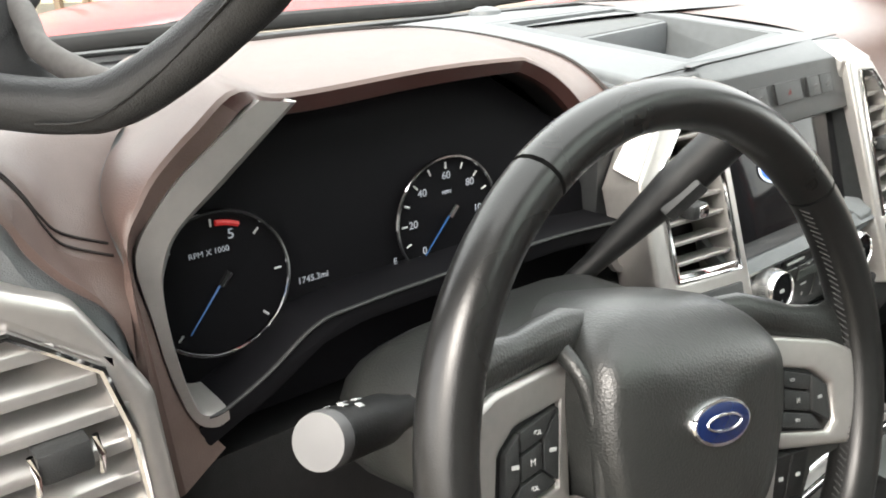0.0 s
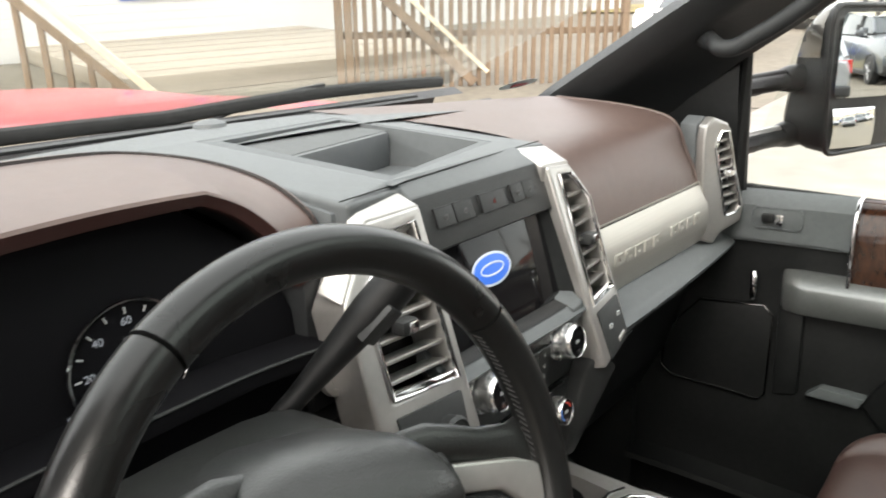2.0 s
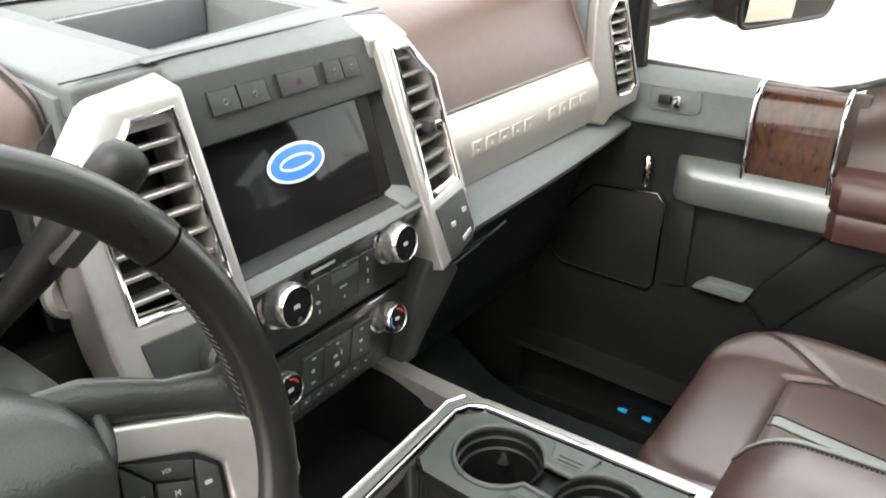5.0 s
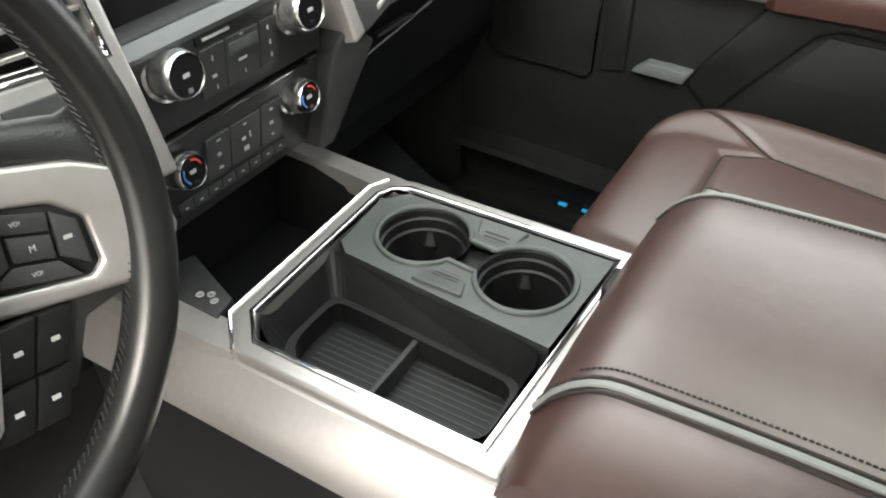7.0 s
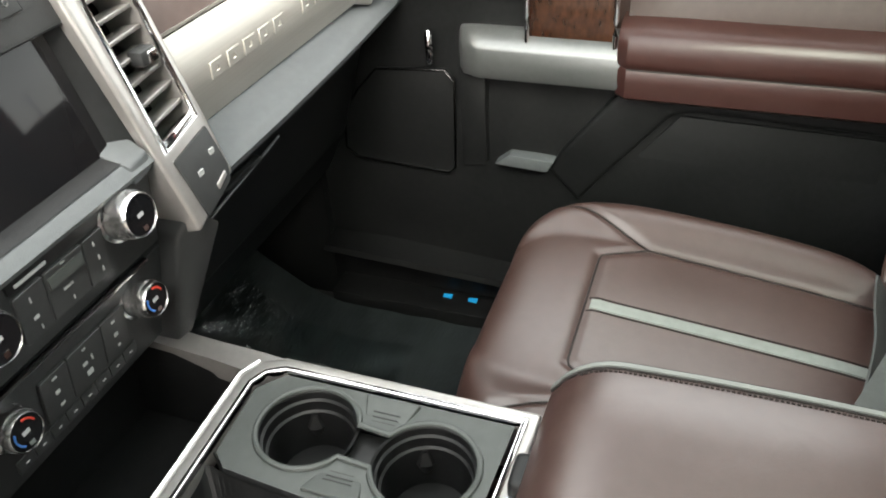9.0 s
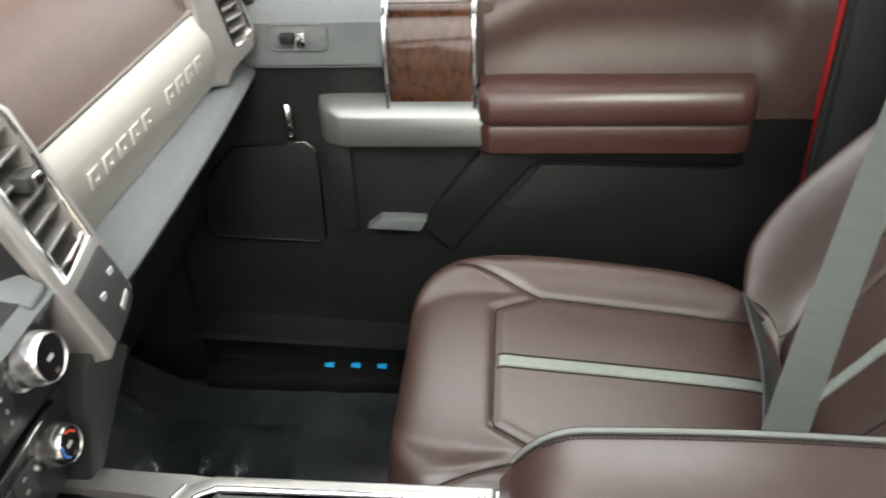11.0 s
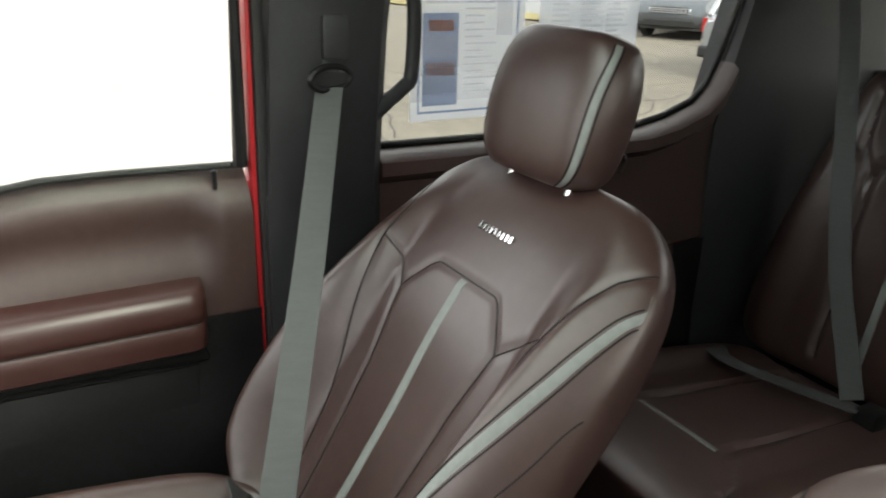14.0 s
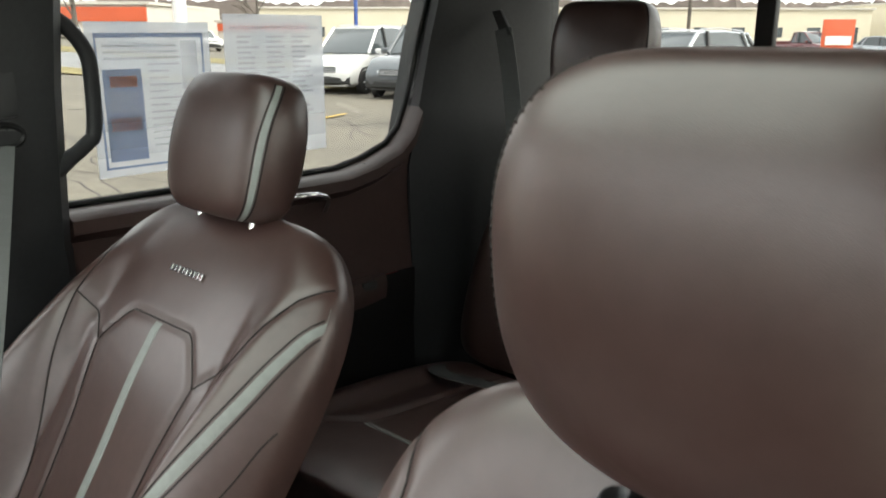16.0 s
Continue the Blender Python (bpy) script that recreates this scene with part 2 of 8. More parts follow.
def sheet(fn, nu, nv):
    """A surface fn(u, v), 0..1 each."""
    bm = bmesh.new()
    vs = [[bm.verts.new(fn(i / nu, j / nv)) for j in range(nv + 1)] for i in range(nu + 1)]
    for i in range(nu):
        for j in range(nv):
            bm.faces.new((vs[i][j], vs[i + 1][j], vs[i + 1][j + 1], vs[i][j + 1]))
    return bm


def merge(*bms):
    out = bmesh.new()
    for b in bms:
        me = bpy.data.meshes.new("tmp")
        b.to_mesh(me)
        b.free()
        out.from_mesh(me)
        bpy.data.meshes.remove(me)
    return out


def lerp_tab(tab, h):
    """Smooth value at h from rows (h, value), with no flats at the rows."""
    if h <= tab[0][0]:
        return tab[0][1]
    if h >= tab[-1][0]:
        return tab[-1][1]
    i = max(k for k in range(len(tab) - 1) if tab[k][0] <= h)
    (h0, v0), (h1, v1) = tab[i], tab[i + 1]
    s = (v1 - v0) / (h1 - h0)
    s0 = (v1 - tab[i - 1][1]) / (h1 - tab[i - 1][0]) if i > 0 else s
    s1 = (tab[i + 2][1] - v0) / (tab[i + 2][0] - h0) if i + 2 < len(tab) else s
    t = (h - h0) / (h1 - h0)
    d = h1 - h0
    return (2 * t ** 3 - 3 * t * t + 1) * v0 + (t ** 3 - 2 * t * t + t) * d * s0 + (3 * t * t - 2 * t ** 3) * v1 + (t ** 3 - t * t) * d * s1


class Pad:
    """An upholstered body: (w across, h along, d out of the face) in a frame, with bolsters and sewn grooves."""

    def __init__(self, o, x, u, n, length, width, thick, bolster, grooves=(), power=3.2, ends=7.0, edge=0.72, depth=0.008):
        self.o, self.x, self.u, self.n = (Vector(v) for v in (o, x, u, n))
        self.length, self.width, self.thick, self.bolster, self.power, self.ends, self.edge = length, width, thick, bolster, power, ends, edge
        self.grooves, self.depth = grooves, depth

    def ef(self, h):
        t = abs(2 * h / self.length - 1)
        return max(0.0, 1 - t ** self.ends) ** (1 / self.ends)

    def half(self, h):
        return max(lerp_tab(self.width, h) * self.ef(h) ** 0.8, 0.002)

    def dist(self, w, h):
        best = 9.0
        for line in self.grooves:
            for (a, b), (c, d) in zip(line, line[1:]):
                l2 = (c - a) ** 2 + (d - b) ** 2
                t = min(1, max(0, ((w - a) * (c - a) + (h - b) * (d - b)) / l2))
                best = min(best, math.hypot(w - a - t * (c - a), h - b - t * (d - b)))
        return best

    def front(self, w, h):
        a = self.half(h)
        wn_ = min(1.0, abs(w) / a)
        d = lerp_tab(self.thick, h) * self.ef(h) * (1 - wn_ ** self.power) ** (1 / self.power)
        k = max(0.0, 1 - abs(wn_ - self.edge) / 0.26)
        d += lerp_tab(self.bolster, h) * k * k * (3 - 2 * k)
        g = self.dist(w, h)
        if g < 0.05:
            d += -self.depth * math.exp(-(g / 0.0065) ** 2) + 0.45 * self.depth * (1 - math.exp(-(g / 0.012) ** 2)) * math.exp(-(g / 0.026) ** 2)
        return d

    def pt(self, w, h, d):
        return self.o + self.x * w + self.u * h + self.n * d

    def on(self, w, h, lift=0.0):
        return self.pt(w, h, self.front(w, h) + lift)

    def body(self, nw=56, nh=60, back=14):
        rings = []
        for j in range(nh + 1):
            t = j / nh
            h = self.length * (0.5 - 0.5 * math.cos(math.pi * (0.5 * t + 0.5 * (0.5 - 0.5 * math.cos(math.pi * t)))))
            h = min(max(h, self.length * 0.001), self.length * 0.999)
            a = self.half(h)
            ring = []
            for i in range(nw + 1):
                s = math.sin(math.pi * (i / nw - 0.5) * 0.96) / math.sin(math.pi * 0.48)
                w = a * (0.55 * s + 0.45 * (2 * i / nw - 1))
                ring.append(self.on(w, h))
            th = lerp_tab(self.thick, h) * self.ef(h)
            for i in range(1, back):
                w = a * math.cos(math.pi * i / back)
                wn_ = abs(w) / a
                ring.append(self.pt(w, h, -th * (1 - wn_ ** self.power) ** (1 / self.power)))
            rings.append(ring)
        return loft(rings)

    def ribbon(self, line, width, lift=0.0015, n=40, taper=0.0):
        pts = self.trace(line, n)
        rings = []
        for i, (w, h) in enumerate(pts):
            (a, b), (c, d) = pts[max(i - 1, 0)], pts[min(i + 1, len(pts) - 1)]
            l = math.hypot(c - a, d - b) or 1
            nx, ny = -(d - b) / l, (c - a) / l
            ring = []
            for k in (-0.5, -0.38, 0, 0.38, 0.5):
                wd = width * (1 - taper * max(0.0, i / len(pts) - 0.55) / 0.45)
                h_ = h + ny * wd * k
                lim = self.half(h_) * 0.985
                ring.append(self.on(min(lim, max(-lim, w + nx * wd * k)), h_, lift if abs(k) < 0.45 else -0.002))
            rings.append(ring)
        return loft(rings, closed=False)

    def side_band(self, sx, h0, h1, a0, a1, lift=0.0012, n=60, k=6, lean=lambda h: 0.0):
        """A band along the rounded side: a0 and a1 are angles out from the face."""
        rings = []
        for i in range(n + 1):
            h = h0 + (h1 - h0) * i / n
            ring = []
            for j in range(k + 1):
                a = radians(a0 + lean(h) + (a1 - a0) * j / k)
                w = sx * self.half(h) * math.sin(a) ** (2 / self.power)
                up = lift if 0 < j < k else -0.0015
                ring.append(self.on(w, h) + self.n * up * math.cos(a) + self.x * sx * up * math.sin(a))
            rings.append(ring)
        return loft(rings, closed=False)

    def side_seam(self, sx, h0, h1, a, r=0.0013, n=60, lean=lambda h: 0.0):
        hs = [h0 + (h1 - h0) * i / n for i in range(n + 1)]
        return tube([self.on(sx * self.half(h) * math.sin(radians(a + lean(h))) ** (2 / self.power), h) for h in hs], r, 6)

    def trace(self, line, n=40):
        seg = [math.hypot(c - a, d - b) for (a, b), (c, d) in zip(line, line[1:])]
        tot, out = sum(seg), []
        for k in range(n + 1):
            s = tot * k / n
            for (p, q), l in zip(zip(line, line[1:]), seg):
                if s <= l + 1e-9:
                    t = s / l
                    out.append((p[0] + (q[0] - p[0]) * t, p[1] + (q[1] - p[1]) * t))
                    break
                s -= l
        return out

    def seam(self, line, r=0.0012, lift=-0.0005, n=50):
        return tube([self.on(w, h, lift) for w, h in self.trace(line, n) if abs(w) < self.half(h) * 0.985], r, 6)


def badge(parent, pad, h, width, name="badge"):
    """A small chrome nameplate of raised bars on the upholstery."""
    bms = []
    for k in range(9):
        w = -width / 2 + width * (k + 0.5) / 9
        c = pad.on(w, h, 0.002)
        u, x, n = pad.u, pad.x, pad.n
        q = [c + x * sx * width * 0.034 + u * sy * 0.0058 for sx, sy in ((-1, -1), (1, -1), (1.3, 1), (-0.7, 1))]
        bms.append(prism(q, n * 0.0022, 0.0005, 1))
    return part(name, merge(*bms), CHROME, parent, "raised chrome nameplate")
# ---------------------------------------------------------------- cab shell (setting)


def slab_yz(name, pts, x0, x1, material, label="", r=0.0, category="", parent=None):
    """A wall piece: an outline in (y, z), between two x."""
    ob = part(name, prism([V(x0, y, z) for y, z in pts], (x1 - x0, 0, 0), r, 1), material, parent, smooth=bool(r))
    if parent is None:
        tagged(ob, label, category or "wall", kind="structure")
    return ob


FLOOR_Z = 0.66
tagged(part("floor", box(-0.92, 0.92, -2.0, 1.35, FLOOR_Z - 0.06, FLOOR_Z, 0), CARPET, smooth=False), "dark carpeted cab floor", "floor", kind="structure")
ROOF_O = [V(-0.84, -1.86, 2.10), V(0.84, -1.86, 2.10), V(0.84, 0.34, 2.10), V(-0.84, 0.34, 2.10)]
ROOF_I = [V(-0.55, -0.36, 2.10), V(0.55, -0.36, 2.10), V(0.55, 0.25, 2.10), V(-0.55, 0.25, 2.10)]
tagged(part("ceiling", frame_prism(ROOF_O, ROOF_I, (0, 0, 0.05), 0.008, 2), HEADLINER), "grey cloth headliner with a roof window opening", "ceiling", kind="structure")
TINT = clear("tinted_roof_glass", (0.84, 0.89, 0.85))
tagged(part("window_6", box(-0.58, 0.58, -0.39, 0.28, 2.152, 2.158, 0), TINT, smooth=False), "green tinted glass roof panel", "window", kind="structure")
ROOF_S = [V(-0.585, -0.395, 2.176), V(0.585, -0.395, 2.176), V(0.585, 0.285, 2.176), V(-0.585, 0.285, 2.176)]
tagged(part("roof_skin", frame_prism([p + V(0, 0, 0.076) for p in ROOF_O], ROOF_S, (0, 0, -0.014), 0.004, 2), RED), "red painted roof round the glass panel", "roof", kind="structure")
tagged(part("wall_front", box(-0.92, 0.92, 1.30, 1.36, 0.6, 1.60, 0), BLACK, smooth=False), "black firewall behind the dashboard", "wall", kind="structure")
tagged(part("wall_back_lower", box(-0.92, 0.92, -1.86, -1.81, 0.6, 1.63, 0), PILLAR, smooth=False), "charcoal trim of the cab's back wall", "wall", kind="structure")
tagged(part("wall_back_upper", box(-0.92, 0.92, -1.86, -1.81, 2.06, 2.15, 0), PILLAR, smooth=False), "charcoal trim above the rear window", "wall", kind="structure")
# back corners and rear quarter trim, both sides
for s in (1, -1):
    rings = []
    for y, z, x in ((-1.36, 0.66, 0.86), (-1.345, 1.50, 0.87), (-1.385, 1.66, 0.87), (-1.415, 1.82, 0.86), (-1.47, 2.12, 0.82)):
        rings.append([V(s * x, y, z), V(s * (x + 0.10), y, z), V(s * 0.97, -1.85, z), V(s * 0.755, -1.85, z), V(s * (0.765 - 0.03 * max(0, z - 1.63)), -1.79, z), V(s * (x - 0.045), -1.60, z)])
    tagged(part("wall_corner_" + ("right" if s > 0 else "left"), loft(rings), PILLAR), "charcoal rear corner pillar trim", "pillar", kind="structure")
    tagged(part("trim_roof_rail_" + ("right" if s > 0 else "left"), box(min(s * 0.78, s * 0.95), max(s * 0.78, s * 0.95), -1.86, 0.40, 2.03, 2.14, 0.03, 3), HEADLINER), "grey roof rail above the doors", "trim", kind="structure")
# B pillars
for s in (1, -1):
    rings = []
    for z, x, y0, y1 in ((0.66, 0.84, -0.215, -0.46), (1.15, 0.835, -0.215, -0.440), (1.46, 0.83, -0.215, -0.440), (1.47, 0.822, -0.220, -0.434), (1.75, 0.815, -0.228, -0.448), (2.08, 0.78, -0.245, -0.470)):
        rings.append([V(s * (x + 0.02), y0, z), V(s * x, y0 - 0.025, z), V(s * (x - 0.012), (y0 + y1) / 2, z), V(s * x, y1 + 0.025, z), V(s * (x + 0.03), y1, z), V(s * 0.94, y1 + 0.01, z), V(s * 0.94, y0 - 0.01, z)])
    tagged(part("wall_pillar_" + ("right" if s > 0 else "left"), loft(rings), PILLAR), "charcoal plastic pillar between the doors", "pillar", kind="structure")
# A pillars
for s in (1, -1):
    inner = [V(0.72, 1.16, 1.60), V(0.70, 1.06, 1.66), V(0.68, 0.855, 1.78), V(0.66, 0.645, 1.90), V(0.63, 0.30, 2.10)]
    if s < 0:
        inner = [V(0.87, 1.16, 1.60), V(0.86, 1.06, 1.66), V(0.83, 0.855, 1.78), V(0.77, 0.645, 1.90), V(0.69, 0.30, 2.10)]
    outer = [V(0.90, 1.00, 1.50), V(0.88, 0.84, 1.64), V(0.86, 0.66, 1.765), V(0.845, 0.45, 1.90), V(0.80, 0.20, 2.06)]
    if s < 0:
        outer = [V(0.96, 1.03, 1.50), V(0.945, 0.88, 1.64), V(0.92, 0.69, 1.775), V(0.875, 0.46, 1.905), V(0.82, 0.20, 2.06)]
    rings = []
    for a, b in zip(inner, outer):
        m_ = (a + b) / 2
        q = [a, m_ + V(-0.01, -0.03, 0.010), b, b + V(0.06, 0.05, 0.03), m_ + V(0.07, 0.05, 0.03), a + V(0.05, 0.025, 0.015)]
        if s > 0:
            q[1:2] = [a.lerp(b, 0.08) + V(-0.012, 0, 0), a.lerp(b, 0.36) + V(-0.036, -0.008, 0), a.lerp(b, 0.44) + V(-0.030, -0.010, 0), a.lerp(b, 0.56) + V(0.006, 0, 0)]
        rings.append([V(s * p.x, p.y, p.z) for p in q])
    tagged(part("wall_windscreen_pillar_" + ("right" if s > 0 else "left"), loft(rings), PILLAR), "charcoal windscreen pillar trim", "pillar", kind="structure")
tagged(part("trim_header", box(-0.66, 0.66, 0.27, 0.36, 2.06, 2.14, 0.02), HEADLINER), "grey header trim above the windscreen", "trim", kind="structure")
# lower left body side, behind the open driver's doorway
slab_yz("wall_left_rear", [(-0.47, 0.66), (-0.47, 1.54), (-1.54, 1.54), (-1.54, 0.66)], -0.93, -0.86, LEATHER_DASH, "brown trimmed rear door, closed")
slab_yz("wall_left_front", [(-0.22, 0.66), (-0.22, 1.50), (0.12, 1.46), (0.18, 0.86), (0.95, 0.84), (0.95, 0.66)], -0.97, -0.93, BLACK, "dark lower side of the driver's doorway")
slab_yz("wall_left_upper", [(-0.22, 1.50), (-0.24, 2.06), (0.12, 2.06), (0.12, 1.46)], -0.97, -0.93, BLACK, "dark frame of the driver's doorway behind the opening")
slab_yz("wall_left_sill", [(-0.22, 0.60), (-0.22, 0.72), (1.1, 0.72), (1.1, 0.60)], -0.95, -0.85, BLACK, "black door sill at the driver's doorway")
slab_yz("wall_left_cowl", [(0.95, 0.66), (0.95, 1.50), (1.36, 1.62), (1.36, 0.66)], -0.95, -0.88, BLACK, "black kick panel beside the footwell")

slab_yz("wall_right_cowl", [(0.93, 0.66), (0.93, 1.46), (1.36, 1.62), (1.36, 0.66)], 0.84, 0.90, BLACK, "black kick panel beside the passenger footwell")
# windscreen, side and rear panes
def pane(name, pts, label, glass=None):
    ob = part(name, prism(pts, (0.004, 0.004, 0.002), 0), glass or GLASS, smooth=False)
    ob.visible_shadow = glass is not None
    return tagged(ob, label, "window", kind="structure")


pane("window_1", [V(-0.86, 1.46, 1.655), V(0.86, 1.46, 1.655), V(0.72, 0.34, 2.11), V(-0.72, 0.34, 2.11)], "clear raked windscreen")
pane("window_2", [V(0.905, 0.74, 1.44), V(0.905, -0.18, 1.49), V(0.86, -0.20, 2.05), V(0.86, 0.22, 2.05), V(0.89, 0.62, 1.80)], "clear glass of the front passenger door")
PRIVACY = clear("privacy_glass", (0.72, 0.74, 0.73))
pane("window_3", [V(0.905, -0.44, 1.50), V(0.905, -1.34, 1.50), V(0.86, -1.46, 2.05), V(0.86, -0.45, 2.05)], "tinted glass of the rear passenger door", PRIVACY)
pane("window_4", [V(-0.78, -1.83, 1.62), V(0.78, -1.83, 1.62), V(0.74, -1.81, 2.07), V(-0.74, -1.81, 2.07)], "tinted rear window of the cab", PRIVACY)
pane("window_5", [V(-0.905, -0.46, 1.50), V(-0.905, -1.52, 1.50), V(-0.86, -1.58, 2.05), V(-0.86, -0.47, 2.05)], "tinted glass of the closed rear door", PRIVACY)
# rear sliding-pane bar and gasket
tagged(part("trim_rear_slider_bar", box(0.111, 0.158, -1.825, -1.795, 1.64, 2.08, 0.008), BLACK), "black vertical bar of the sliding rear window", "trim", kind="structure")
tagged(part("trim_rear_gasket", box(-0.77, 0.77, -1.82, -1.78, 1.612, 1.636, 0.006), RUBBER), "black gasket under the rear window", "trim", kind="structure")

# ---------------------------------------------------------------- front passenger door (closed)
DOOR_TOP = [(0.95, 1.453), (0.72, 1.449), (0.56, 1.442), (0.44, 1.437), (0.40, 1.441), (0.355, 1.453), (0.31, 1.472), (0.26, 1.494), (0.20, 1.510), (0.14, 1.518), (0.03, 1.519), (-0.20, 1.514)]
door = thing("door_1", "closed passenger door trimmed in brown leather and black plastic", "door", kind="structure")


def door_sheet(x_at, y0, y1, zlo, zhi, ny=40, nz=14):
    """A trim skin: x_at(y, t) over height t from zlo(y) to zhi(y)."""
    def fn(u, v):
        y = y0 + (y1 - y0) * u
        a, b = zlo(y), zhi(y)
        z = a + (b - a) * v
        return V(x_at(y, z, v), y, z)
    return sheet(fn, ny, nz)


def top_z(y):
    t = sorted(DOOR_TOP)
    for (a, za), (b, zb) in zip(t, t[1:]):
        if a <= y <= b:
            k = (y - a) / (b - a)
            return za + (zb - za) * k
    return 1.455


part("body_panel", prism([V(0.925, y, z - 0.03) for y, z in [(0.95, 0.69)] + DOOR_TOP + [(-0.20, 0.69)]], (0.04, 0, 0), 0), RED, door, "red painted outer skin", smooth=False)


def upper_x(y, z, v):
    rim = 0.055 * max(0.0, (v - 0.66) / 0.34) ** 2
    scoop = 0.030 * math.exp(-((v - 0.60) / 0.26) ** 2) * min(1, max(0, (0.42 - y) / 0.16)) * min(1, max(0, (y + 0.14) / 0.05))
    return 0.872 + scoop + rim - 0.0


part("upper_trim", door_sheet(upper_x, 0.345, -0.195, lambda y: 1.25, top_z, 50, 20), DOOR_LEATHER, door, "brown leather upper panel with a scooped middle")
part("window_seal", tube([V(0.915, y, z + 0.004) for y, z in DOOR_TOP], 0.007, 8), RUBBER, door, "black rubber window seal")


def grey_x(y, z, v):
    return 0.862 + 0.045 * max(0.0, (v - 0.75) / 0.25) ** 2


part("front_trim", door_sheet(grey_x, 0.95, 0.505, lambda y: 1.352, lambda y: 1.452, 16, 8), GREY, door, "grey plastic panel below the mirror")
part("trim_return", prism([V(0.862, 0.95, 1.354), V(0.862, 0.52, 1.354), V(0.89, 0.51, 1.338), V(0.89, 0.95, 1.338)], (0, 0, 0.002), 0), GREY, door, smooth=False)
# mirror switch plate
plate = part("switch_plate", merge(box(0.8595, 0.864, 0.598, 0.694, 1.384, 1.424, 0.0020), tube([V(0.8590, y, z) for y, z in ((0.606, 1.383), (0.686, 1.383), (0.694, 1.391), (0.694, 1.417), (0.686, 1.425), (0.606, 1.425), (0.598, 1.417), (0.598, 1.391))], 0.0016, 6, closed=True, up=(1, 0, 0))), GREY, door, "recessed lock switch plate")
part("rocker", box(0.846, 0.860, 0.650, 0.674, 1.396, 1.413, 0.004), BLACK, plate)
part("release_lever", box(0.846, 0.860, 0.632, 0.646, 1.393, 1.415, 0.003), CHROME, plate, "chrome inner lever")
# wood block with bright edges
rings = []
for y in (0.502, 0.46, 0.41, 0.362):
    rings.append([V(0.905, y, 1.447), V(0.884, y, 1.443), V(0.862, y, 1.418), V(0.852, y, 1.37), V(0.851, y, 1.276), V(0.90, y, 1.276)])
wood = part("wood_trim", loft(rings), WOODM, door, "glossy dark burl wood block")
for y in (0.504, 0.360):
    part("edge_strip", tube(smooth_path([V(0.905, y, 1.452), V(0.881, y, 1.447), V(0.857, y, 1.420), V(0.847, y, 1.37), V(0.846, y, 1.276)], 5), 0.0046, 10), CHROME, wood, "bright chrome edge strip")
part("wood_backing", box(0.895, 0.924, 0.33, 0.53, 1.27, 1.448, 0.004), DOOR_LEATHER, door)
# pull handle
rings = []
for y, k in ((0.628, 0.0), (0.617, 0.55), (0.592, 0.95), (0.585, 1.0), (0.365, 1.0), (0.340, 1.0), (0.331, 0.7)):
    b_ = 0.032 * (1 - k)
    rings.append([V(0.90, y, 1.302), V(0.862 + b_ * 0.3, y, 1.302 - 0.004 * (1 - k)), V(0.858 + b_ * 0.5, y, 1.301 - 0.004 * (1 - k)), V(0.833 + b_, y, 1.279 + 0.010 * (1 - k)), V(0.829 + b_, y, 1.273), V(0.829 + b_, y, 1.229), V(0.833 + b_, y, 1.221), V(0.845 + b_ * 0.6, y, 1.217), V(0.90, y, 1.217)])
part("pull_handle", loft(rings), HANDLE, door, "satin grey metal pull handle")
# armrest pad with a sewn seam along its face
rings = []
for y, k in ((0.352, 0.5), (0.335, 1.0), (0.10, 1.0), (-0.060, 1.0), (-0.076, 0.9), (-0.086, 0.65), (-0.091, 0.3)):
    x = 0.812 + 0.032 * (1 - k)
    rings.append([V(0.90, y, 1.204), V(x + 0.022, y, 1.206), V(x + 0.007, y, 1.216), V(x + 0.003, y, 1.240), V(x + 0.003, y, 1.260), V(x + 0.0065, y, 1.2655), V(x + 0.002, y, 1.271), V(x, y, 1.285), V(x + 0.001, y, 1.303), V(x + 0.008, y, 1.319), V(x + 0.024, y, 1.328), V(0.90, y, 1.332)])
part("armrest_pad", loft(rings), OXBLOOD, door, "padded red-brown leather armrest")
part("stitching", tube([V(0.8180, y, 1.2656) for y in np.linspace(0.335, -0.075, 12)], 0.0016, 6), THREAD, door)
# lower black carrier with recess, brace, pocket and speaker
part("lower_trim", door_sheet(lambda y, z, v: 0.872 - 0.012 * math.sin(math.pi * min(1, v * 1.2)), 0.95, -0.20, lambda y: 0.70, lambda y: 1.36 if y > 0.5 else 1.253, 40, 16), BLACK, door, "black plastic lower door panel")
brace = [V(0.852, y, z) for y, z in ((0.345, 1.210), (-0.088, 1.206), (-0.098, 1.174), (0.225, 1.184), (0.262, 1.172), (0.372, 1.035), (0.405, 0.985), (0.462, 1.046), (0.440, 1.086))]
part("brace", prism(brace, (0.03, 0, 0), 0.009, 3), BLACK, door, "dark grey diagonal brace")
part("recess_panel", prism([V(0.866, y, z) for y, z in ((0.245, 1.170), (-0.075, 1.162), (-0.065, 0.975), (0.375, 0.975), (0.345, 1.04))], (0.01, 0, 0), 0.002), BLACK, door)
# grab recess bottom; the light on it is painted as paler grey
part("lit_recess_bottom", prism([V(0.838, y, z) for y, z in ((0.562, 1.050), (0.463, 1.045), (0.450, 1.068), (0.534, 1.073))], (0.03, 0, 0), 0.004), GREY, door, "bottom of the grab recess, paler for the light on it")
part("inner_post", prism([V(0.85, y, z) for y, z in ((0.628, 1.225), (0.578, 1.225), (0.578, 1.04), (0.628, 1.03))], (0.03, 0, 0), 0.008), BLACK, door)
